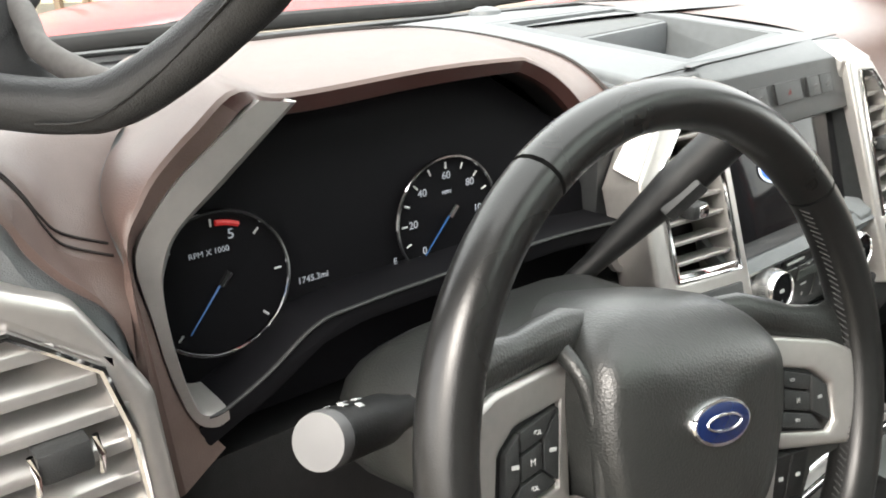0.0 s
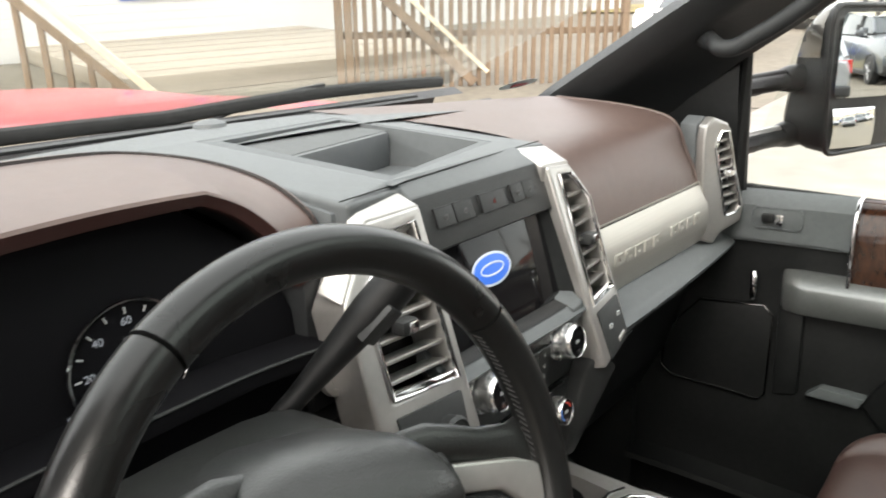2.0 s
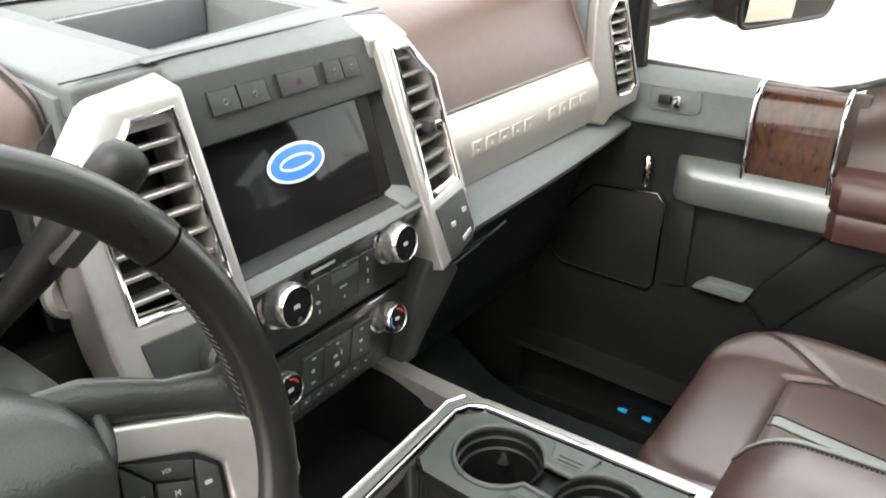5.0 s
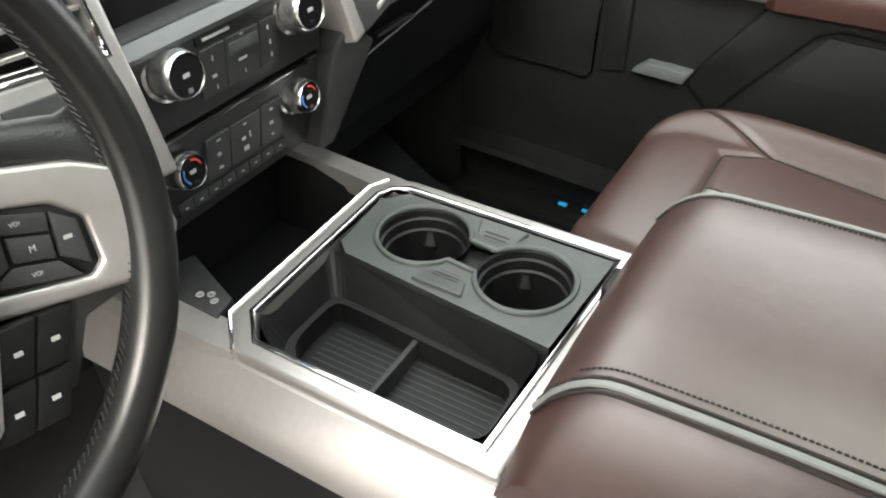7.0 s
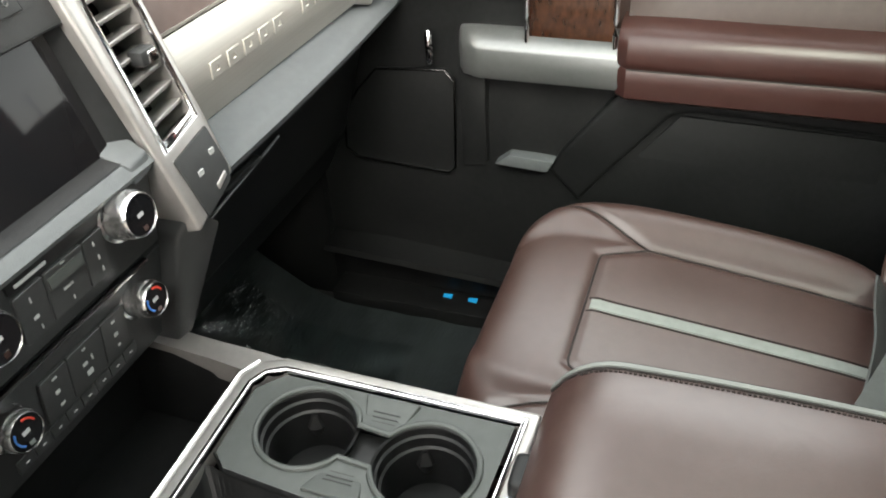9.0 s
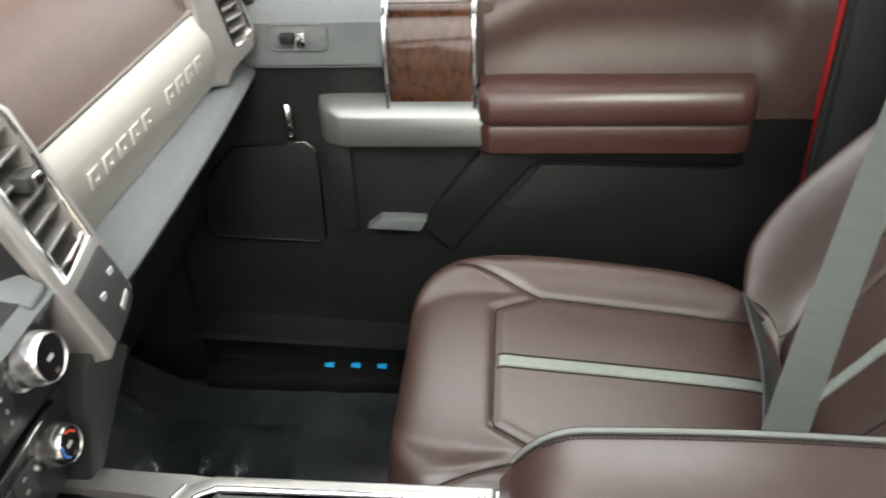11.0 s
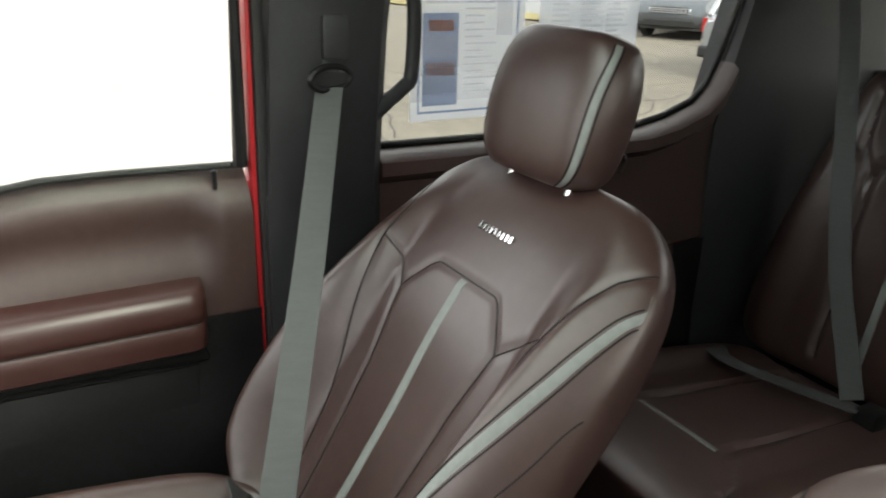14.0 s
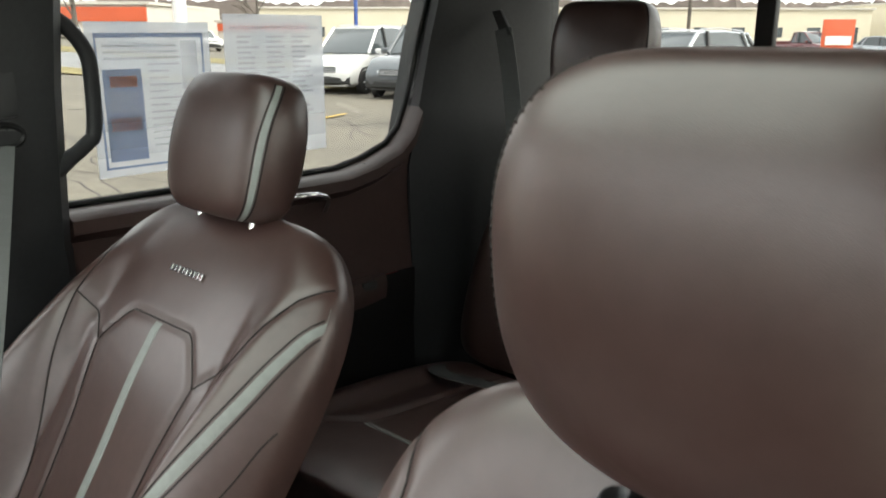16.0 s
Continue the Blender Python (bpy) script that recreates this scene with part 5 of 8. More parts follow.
# instrument hood (brown) over the cluster
hood = [(V(-0.690, 0.760, 1.43), V(-0.736, 0.735, 1.42), V(-0.752, 0.752, 1.41)), (V(-0.716, 0.757, 1.48), V(-0.735, 0.735, 1.48), V(-0.752, 0.748, 1.48)),
        (V(-0.726, 0.757, 1.545), V(-0.736, 0.738, 1.545), V(-0.749, 0.745, 1.548)), (V(-0.731, 0.757, 1.575), V(-0.737, 0.742, 1.580), V(-0.736, 0.757, 1.587)),
        (V(-0.728, 0.757, 1.597), V(-0.735, 0.745, 1.605), V(-0.735, 0.785, 1.605)), (V(-0.712, 0.757, 1.615), V(-0.724, 0.746, 1.624), V(-0.729, 0.810, 1.621)),
        (V(-0.696, 0.757, 1.632), V(-0.710, 0.748, 1.641), V(-0.714, 0.835, 1.637)), (V(-0.668, 0.757, 1.652), V(-0.682, 0.748, 1.664), V(-0.690, 0.866, 1.650)),
        (V(-0.635, 0.762, 1.673), V(-0.648, 0.757, 1.682), V(-0.66, 0.96, 1.676)), (V(-0.60, 0.785, 1.656), V(-0.60, 0.780, 1.670), V(-0.62, 1.03, 1.682)),
        (V(-0.475, 0.788, 1.659), V(-0.475, 0.782, 1.673), V(-0.50, 1.05, 1.683)), (V(-0.385, 0.792, 1.658), V(-0.383, 0.786, 1.670), V(-0.36, 1.07, 1.679)), (V(-0.366, 0.792, 1.655), V(-0.362, 0.786, 1.666), V(-0.28, 1.07, 1.672)),
        (V(-0.333, 0.792, 1.637), V(-0.327, 0.786, 1.648), V(-0.228, 1.00, 1.662)), (V(-0.302, 0.792, 1.608), V(-0.293, 0.786, 1.618), V(-0.232, 0.88, 1.652)),
        (V(-0.280, 0.792, 1.575), V(-0.268, 0.786, 1.582), V(-0.229, 0.815, 1.622)), (V(-0.272, 0.792, 1.558), V(-0.262, 0.787, 1.562), V(-0.228, 0.803, 1.59))]
i2, f2, b2 = (smooth_path([h[k] for h in hood], 5) for k in range(3))
rings = []
for i_, a, b in zip(i2, f2, b2):
    rings.append([i_ + V(0, 0.010, -0.002), i_, i_.lerp(a, 0.85), a + V(0, 0.003, 0.001), a.lerp(b, 0.22) + V(0, -0.002, 0.006), a.lerp(b, 0.6) + V(0, 0, 0.007), b])
part("instrument_hood", loft([r_[2:] for r_ in rings], closed=False), LEATHER_DASH, dash, "brown stitched leather instrument hood")
# the shade under the hood is put into the lip's darker leather
part("hood_lip", loft([r_[:3] for r_ in rings[38:]], closed=False), OXBLOOD, dash, "leather lip under the hood, darkened for its shade")
part("hood_cheek_edge", loft([r_[:3] for r_ in rings[:39]], closed=False), LEATHER_DASH, dash)
part("hood_stitch", tube([a.lerp(b, 0.86) + V(0, 0, 0.0045) for a, b in zip(f2, b2)][40:], 0.0012, 6), THREAD, dash)
part("hood_stitch", tube([a.lerp(b, 0.80) + V(0, 0, 0.0055) for a, b in zip(f2, b2)][40:], 0.0010, 6), THREAD, dash)
part("hood_back", loft([[b, b.lerp(V(b.x * 1.0, 1.10, 1.655), 0.6), V(b.x, 1.12, 1.655)] for b in b2], closed=False), GREY, dash, "grey skin behind the hood")
part("side_skin", prism([V(-0.225, y, z) for y, z in ((0.790, 1.620), (0.90, 1.638), (1.06, 1.652), (1.06, 1.42), (0.79, 1.42))], (0.012, 0, 0), 0.003), GREY, dash, "grey flank beside the hood")
part("side_wall", prism([V(-0.268, 0.790, 1.42), V(-0.268, 0.790, 1.565), V(-0.224, 0.800, 1.600), V(-0.224, 0.790, 1.42)], (0, 0.04, 0), 0.003), PILLAR, dash, "dark side wall right of the gauges")
# leather flank beside the hood, the roll below its seam and the grey strip above the vent
crease = smooth_path([V(*p) for p in [(-0.736, 0.757, 1.586), (-0.735, 0.785, 1.604), (-0.729, 0.81, 1.62), (-0.714, 0.835, 1.636), (-0.699, 0.855, 1.648), (-0.682, 0.875, 1.651)]], 6)
seam_l = smooth_path([V(*p) for p in [(-0.736, 0.757, 1.586), (-0.766, 0.757, 1.601), (-0.775, 0.757, 1.616), (-0.781, 0.758, 1.633), (-0.791, 0.76, 1.651), (-0.809, 0.763, 1.668), (-0.827, 0.766, 1.679)]], 6)
top_l = smooth_path([V(*p) for p in [(-0.682, 0.875, 1.651), (-0.734, 0.87, 1.66), (-0.769, 0.87, 1.661), (-0.795, 0.87, 1.664), (-0.819, 0.87, 1.669)]], 6)


def along(pts, t):
    f = t * (len(pts) - 1)
    i = min(int(f), len(pts) - 2)
    return pts[i].lerp(pts[i + 1], f - i)


def flank_fn(u, v):
    """Between the seam (v 0) and the back edge (v 1), from the crease (u 0) outwards."""
    p = along(seam_l, u).lerp(along(top_l, u), v)
    return p + (along(crease, v) - seam_l[0].lerp(top_l[0], v)) * (1 - u) ** 2 + V(0, 0, 0.006 * math.sin(math.pi * v) * min(1, u * 4))


part("flank", sheet(flank_fn, 30, 16), LEATHER_DASH, dash, "brown stitched leather flank")
for k in (0.05, 0.11):
    part("flank_stitch", tube([flank_fn(u, k) + V(0, 0, 0.0008) for u in np.linspace(0.03, 1, 50)], 0.0010, 6), THREAD, dash)
roll_l = smooth_path([V(*p) for p in [(-0.745, 0.735, 1.531), (-0.753, 0.735, 1.565), (-0.774, 0.735, 1.589), (-0.79, 0.735, 1.612), (-0.799, 0.735, 1.634), (-0.816, 0.735, 1.652), (-0.856, 0.735, 1.662)]], 6)
part("flank_roll", loft([[along(seam_l, t), along(seam_l, t).lerp(along(roll_l, t), 0.3) + V(-0.001, -0.005, 0.003), along(seam_l, t).lerp(along(roll_l, t), 0.7) + V(-0.001, -0.006, 0.001), along(roll_l, t), along(roll_l, t) + V(0.0, 0.02, -0.004)] for t in np.linspace(0, 1, 40)], closed=False), LEATHER_DASH, dash, "rounded leather edge over the vent")
part("vent_surround", loft([[along(roll_l, t) + V(0, 0.004, 0.001), along(roll_l, t) + V(-0.004, -0.001, -0.012), along(roll_l, t) + V(-0.010, 0.004, -0.034), along(roll_l, t) + V(-0.012, 0.03, -0.045)] for t in np.linspace(0, 1, 40)], closed=False), GREY, dash, "grey strip round the driver's vent")
part("flank_back", loft([[p, p + V(0, 0.12, -0.002), V(p.x, 1.12, 1.655)] for p in top_l], closed=False), GREY, dash, "grey skin behind the flank")
# silver frame left of the gauges
go = [(-0.635, 1.674), (-0.692, 1.635), (-0.719, 1.608), (-0.730, 1.585), (-0.726, 1.548), (-0.721, 1.504), (-0.711, 1.465), (-0.697, 1.453), (-0.686, 1.455)]
gi = [(-0.606, 1.669), (-0.663, 1.625), (-0.698, 1.599), (-0.710, 1.579), (-0.715, 1.560), (-0.714, 1.519), (-0.707, 1.475), (-0.699, 1.467), (-0.686, 1.464)]
go, gi = (smooth_path([V(x, 0.754, z) for x, z in l], 4) for l in (go, gi))
part("gauge_frame", loft([[a + V(0, 0.012, 0), a, a.lerp(b, 0.80) + V(0, -0.001, 0), b + V(0, 0.004, 0), b + V(0.003, 0.05, -0.001)] for a, b in zip(go, gi)], closed=False), SILVER, dash, "satin silver gauge frame")
# gauge face
clu = [V(-0.72, 0.805, 1.42), V(-0.735, 0.81, 1.55), V(-0.69, 0.815, 1.625), V(-0.61, 0.82, 1.662), V(-0.38, 0.835, 1.655), V(-0.30, 0.815, 1.60), V(-0.255, 0.81, 1.50), V(-0.255, 0.80, 1.42)]
cl = part("gauge_panel", prism(clu, (0, 0.01, 0), 0.001), GAUGE, dash, "black instrument panel with two dials")
part("hood_lining", loft([[a + V(0, 0.008, -0.002), V(a.x * 0.999, 0.83, a.z - 0.004)] for a in i2], closed=False), BLACK, dash)
low = [(-0.716, 1.450), (-0.700, 1.462), (-0.687, 1.463), (-0.652, 1.479), (-0.612, 1.503), (-0.575, 1.508), (-0.47, 1.510), (-0.36, 1.510), (-0.262, 1.503), (-0.262, 1.488), (-0.36, 1.495), (-0.57, 1.493), (-0.605, 1.486), (-0.65, 1.460), (-0.716, 1.432)]
low = [V(x, 0.755, z) for x, z in low]
part("gauge_sill", prism(low, (0, 0.06, 0), 0.003), GAUGE, dash, "dark sill below the gauges")
part("sill_trim", tube(smooth_path([p + V(0, -0.001, 0.001) for p in low[1:9]], 5), 0.0016, 6), DGREY, dash, "thin grey trim line below the gauges")
part("lower_cover", loft([[V(x, 0.765, 1.42), V(x, 0.755, 1.39), V(x, 0.765, 1.22), V(x, 0.82, 1.08), V(x, 0.90, 1.08), V(x, 0.88, 1.41)] for x in (-0.90, -0.74, -0.66, -0.30, -0.17)]), BLACK, dash, "black knee panel")


def dial(cx, cz, r, marks, needle, red=None):
    c = V(cx, 0.8035, cz)
    n = V(0, -1, 0)
    d = part("dial", lathe([(r * 0.96, 0), (r * 0.96, 0.001), (0.001, 0.001)], c, n, 40), GAUGE, cl, "black round dial")
    part("dial_rim", tube([c + n * 0.003 + V(r * math.cos(a), 0, r * math.sin(a)) for a in np.linspace(0, 2 * math.pi, 49)[:-1]], 0.0016, 6, closed=True, up=(0, 1, 0)), CHROME, d, "thin chrome dial rim")
    bms = []
    for a in marks:
        a = radians(a)
        p, q = (c + n * 0.0016 + V(r * k * math.cos(a), 0, r * k * math.sin(a)) for k in (0.80, 0.90))
        bms.append(tube([p, q], 0.0009, 4))
    part("ticks", merge(*bms), WHITE_PRINT, d, kind="stuff")
    a = radians(needle)
    part("needle", tube([c + n * 0.004, c + n * 0.004 + V(r * 0.75 * math.cos(a), 0, r * 0.75 * math.sin(a))], [0.0009, 0.0005], 6), plain("needle_blue", (0.015, 0.06, 0.16), 0.4, emit=0.12), d, "blue needle")
    part("needle_hub", tube([c + n * 0.006, c + n * 0.006 - V(r * 0.22 * math.cos(a), 0, r * 0.22 * math.sin(a))], 0.003, 8), CHROME, d, "chrome needle hub")
    return d, c


def text(body, at, size, parent, material, ax=(1, 0, 0), up=(0, 0, 1), name="lettering"):
    cu = bpy.data.curves.new(name, "FONT")
    cu.body, cu.size, cu.align_x, cu.align_y = body, size, "CENTER", "CENTER"
    cu.extrude = 0.0002
    tmp = bpy.data.objects.new("tmp", cu)
    me = bpy.data.meshes.new_from_object(tmp)
    bpy.data.objects.remove(tmp)
    x, u = Vector(ax).normalized(), Vector(up).normalized()
    n = x.cross(u)
    m = Matrix((x, u, n)).transposed().to_4x4()
    m.translation = at
    me.transform(m)
    me.name = name
    me.materials.append(material)
    ob = new(name, me)
    ob.parent = parent
    return ob


LIT = plain("lit_numerals", (0.26, 0.28, 0.31), 0.5, emit=0.08)
d, c = dial(-0.449, 1.540, 0.054, [225 - 270 * k / 12 for k in range(13)], 228)
for k, (t_, a) in enumerate((("0", 225), ("20", 180), ("40", 135), ("60", 90), ("80", 45), ("100", 0))):
    a = radians(a)
    text(t_, c + V(0.037 * math.cos(a), -0.002, 0.037 * math.sin(a)), 0.0095, d, LIT)
text("MPH", c + V(0, -0.002, 0.022), 0.005, d, LIT)
d, c = dial(-0.662, 1.537, 0.056, [225 - 270 * k / 6 for k in range(7)], 230)
text("5", c + V(0.014, -0.002, 0.036), 0.011, d, LIT)
text("RPM X 1000", c + V(-0.004, -0.002, 0.026), 0.006, d, LIT)
part("red_zone", tube([c + V(0.047 * math.cos(a), -0.002, 0.047 * math.sin(a)) for a in np.linspace(radians(64), radians(86), 8)], 0.0022, 6), plain("red_zone_paint", (0.3, 0.012, 0.012), 0.5, emit=0.1), d, "red zone arc")
text("1745.3mi", V(-0.585, 0.8025, 1.520), 0.0075, cl, LIT)
text("E", V(-0.506, 0.8025, 1.512), 0.008, cl, LIT)

# ---------------------------------------------------------------- steering column, stalks, wheel
col = thing("steering_column", "black steering column with two stalks", "steering column")
WC, WK = V(-0.471, 0.520, 1.482), 0.29
wu = V(0, WK, 1).normalized()
wnrm = V(0, -1, WK).normalized()
wx = V(1, 0, 0)


def cp(a, b, c=0.0):
    """A point in the column's frame: across, up, towards the driver."""
    return WC + wx * a + wu * b + wnrm * c


rings = []
for k, (d_, sx, sz, dz) in enumerate(((-0.045, 0.06, 0.045, -0.012), (-0.075, 0.095, 0.055, -0.012), (-0.12, 0.130, 0.060, -0.004), (-0.19, 0.140, 0.062, 0.006), (-0.225, 0.135, 0.058, 0.0), (-0.25, 0.11, 0.04, -0.01))):
    ring = []
    for i in range(24):
        a = 2 * math.pi * i / 24
        ring.append(cp(sx * math.copysign(abs(math.cos(a)) ** 0.6, math.cos(a)), dz + sz * math.copysign(abs(math.sin(a)) ** 0.6, math.sin(a)), d_))
    rings.append(ring)
part("column_cover", loft(rings), PAD, col, "grained black column cover")
s0, s1 = V(-0.615, 0.650, 1.479), V(-0.696, 0.600, 1.520)
ax_ = (s1 - s0).normalized()
stalk = part("lever", lathe([(0.010, -0.03), (0.013, 0.0), (0.0165, 0.02), (0.0165, 0.05), (0.0165, 0.088), (0.0160, 0.094)], s0, ax_, 28), BLACK, col, "black indicator stalk")
part("lever_cap", lathe([(0.0163, 0.088), (0.0166, 0.096), (0.0158, 0.101), (0.001, 0.102)], s0, ax_, 28), mat("pale_cap", (0.085, 0.085, 0.087), 0.5, var=0.05), stalk, "pale grey end cap")
bms = []
sd_ = (V(0, 0, 1) - ax_ * ax_.z).normalized()
st_ = ax_.cross(sd_)
for k, (f, g) in enumerate(((0.052, 0.2), (0.052, 0.8), (0.064, -0.3), (0.064, 0.4), (0.076, 0.0), (0.076, 0.7))):
    nn_ = sd_ * math.cos(g) + st_ * math.sin(g)
    tt_ = ax_.cross(nn_)
    p = s0 + ax_ * f + nn_ * 0.0165
    bms.append(prism([p + ax_ * dx + tt_ * dy for dx, dy in ((-0.003, -0.002), (0.003, -0.002), (0.003, 0.002), (-0.003, 0.002))], nn_ * 0.0006, 0))
part("stalk_marks", merge(*bms), WHITE_PRINT, stalk, smooth=False)
sh = [V(-0.362, 0.744, 1.460), V(-0.330, 0.714, 1.506), V(-0.297, 0.684, 1.553), V(-0.275, 0.664, 1.584), V(-0.254, 0.644, 1.615)]
gs = part("shift_lever", tube(smooth_path(sh, 6), [0.0105] * 4 + [0.0105 + 0.0085 * min(1, i / 9) for i in range(18)] + [0.018, 0.014, 0.004], 16), BLACK, col, "black gear shift lever")
part("shift_switch", box(-0.0105, 0.0105, -0.0135, 0.0135, -0.02, 0.02, 0.003, 2, Matrix.Translation((-0.295, 0.674, 1.556)) @ (V(0, 0, 1).rotation_difference(V(0.52, -0.47, 0.72))).to_matrix().to_4x4()), DGREY, gs, "plus and minus switch")
text("+", V(-0.298, 0.6630, 1.557), 0.010, gs, WHITE_PRINT, (1, 0, 0), (0, 0.3, 1))
part("ring", lathe([(0.020, 0), (0.021, 0.006), (0.015, 0.008), (0.013, 0.004), (0.001, 0.003)], V(-0.268, 0.765, 1.468), (0.3, -1, 0.3), 24), SILVER, col, "silver ring on the lever root")

wheel = thing("steering_wheel", "black leather steering wheel with silver spoke trim and blue oval", "steering wheel")
TURN_W = radians(-13)
rx_ = wx * math.cos(TURN_W) + wu * math.sin(TURN_W)
ru_ = -wx * math.sin(TURN_W) + wu * math.cos(TURN_W)


def wp(a, b, c=0.0):
    """A point in the turned wheel's frame."""
    return WC + rx_ * a + ru_ * b + wnrm * c


RW, RT = 0.1950, 0.0160
N = 120
def arc(a0, a1, r=RW, n=60, c=0.0):
    return [wp(r * math.cos(radians(a)), r * math.sin(radians(a)) , c) for a in np.linspace(a0, a1, n)]
def rim(a0, a1, r, n):
    pts = arc(a0, a1, RW, n)
    rings = []
    for i, p in enumerate(pts):
        a = radians(a0 + (a1 - a0) * i / (n - 1))
        rad = rx_ * math.cos(a) + ru_ * math.sin(a)
        rings.append([p + r * (math.cos(2 * math.pi * k / 16) * rad + 1.12 * math.sin(2 * math.pi * k / 16) * wnrm) for k in range(16)])
    return loft(rings)
part("rim_upper", rim(48, 132, RT * 1.02, 50), WHEEL_LEATHER, wheel, "smooth black leather rim")
for a0, a1 in ((-62, 47.2), (132.8, 242)):
    part("rim_side", rim(a0, a1, RT, 60), WHEEL_LEATHER, wheel, "black leather rim section")
part("rim_lower", rim(242.6, 297.4, RT, 40), WHEEL_LEATHER, wheel, "black leather lower rim")
bms = []
for a in list(np.arange(-60, 46, 1.6)) + list(np.arange(134, 240, 1.6)):
    ar = radians(a)
    rad = rx_ * math.cos(ar) + ru_ * math.sin(ar)
    tan = -rx_ * math.sin(ar) + ru_ * math.cos(ar)
    p = wp(RW * math.cos(ar), RW * math.sin(ar) ) - rad * (RT + 0.0002)
    bms.append(tube([p - tan * 0.0022 + wnrm * 0.003, p + tan * 0.0022 - wnrm * 0.003], 0.0007, 4))
part("stitching", merge(*bms), RUBBER, wheel, kind="stuff")
# leather spoke roots
for s in (1, -1):
    rings = []
    for a_, b_, hh, th in ((0.190, 0.026, 0.038, 0.013), (0.180, 0.034, 0.030, 0.012), (0.164, 0.040, 0.018, 0.010), (0.135, 0.047, 0.013, 0.010), (0.110, 0.053, 0.014, 0.011), (0.088, 0.056, 0.015, 0.011), (0.060, 0.056, 0.012, 0.006)):
        rings.append([wp(s * a_, b_ + hh * math.cos(q), -0.012 - 0.22 * max(0, 0.175 - a_) + th * math.sin(q)) for q in np.linspace(0, 2 * math.pi, 13)[:-1]])
    part("spoke_root", loft(rings), PAD, wheel, "moulded grained spoke root")
# airbag pad
rings = []
for c_, kx, kz in ((-0.050, 1.02, 1.02), (-0.025, 1.02, 1.02), (-0.004, 1.0, 1.0), (0.006, 0.955, 0.955), (0.0105, 0.88, 0.88), (0.0125, 0.74, 0.74), (0.0135, 0.58, 0.58), (0.0145, 0.40, 0.40), (0.015, 0.02, 0.02)):
    ring = []
    for i in range(48):
        a = 2 * math.pi * i / 48
        x = 0.089 * math.copysign(abs(math.cos(a)) ** 0.45, math.cos(a))
        z = 0.079 * math.copysign(abs(math.sin(a)) ** 0.55, math.sin(a)) - 0.004 - 0.10 * max(0, abs(x) - 0.04) * (1 if a < math.pi else 0)
        x *= 1 - 0.22 * max(0, -z / 0.08)
        ring.append(wp(x * kx, z * kz, c_ - 0.040 * max(0, (z * kz - 0.030) / 0.05) ** 1.4))
    rings.append(ring)
part("airbag_pad", loft(rings), PAD, wheel, "grained black airbag cover")
for s in (1, -1):
    lip = smooth_path([wp(s * a, b, c) for a, b, c in ((0.086, 0.062, -0.046), (0.091, 0.054, -0.036), (0.0925, 0.044, -0.022), (0.089, 0.030, -0.011), (0.084, 0.008, -0.008), (0.078, -0.030, -0.008), (0.071, -0.070, -0.012))], 6)
    part("pad_lip", tube(lip, 0.0058, 10, up=wnrm), PAD, wheel, "rolled edge of the airbag cover")
em = wp(0.0, -0.002, 0.0145)
e0 = part("emblem", oval_bm(em, rx_, ru_, wnrm, 0.0285, 0.0150, 0.004), CHROME, wheel, "chrome-edged blue oval emblem")
part("emblem_face", oval_bm(em + wnrm * 0.0038, rx_, ru_, wnrm, 0.0258, 0.0124, 0.0008), plain("emblem_blue", (0.006, 0.014, 0.06), 0.25), e0, "dark blue oval face")
mark = [em + wnrm * 0.0049 + rx_ * (0.0165 * math.cos(q)) + ru_ * (0.0050 * math.sin(q)) for q in np.linspace(0, 2 * math.pi, 33)[:-1]]
part("emblem_mark", tube(mark, 0.0009, 6, closed=True, up=wnrm), CHROME, e0, "raised chrome inner oval")
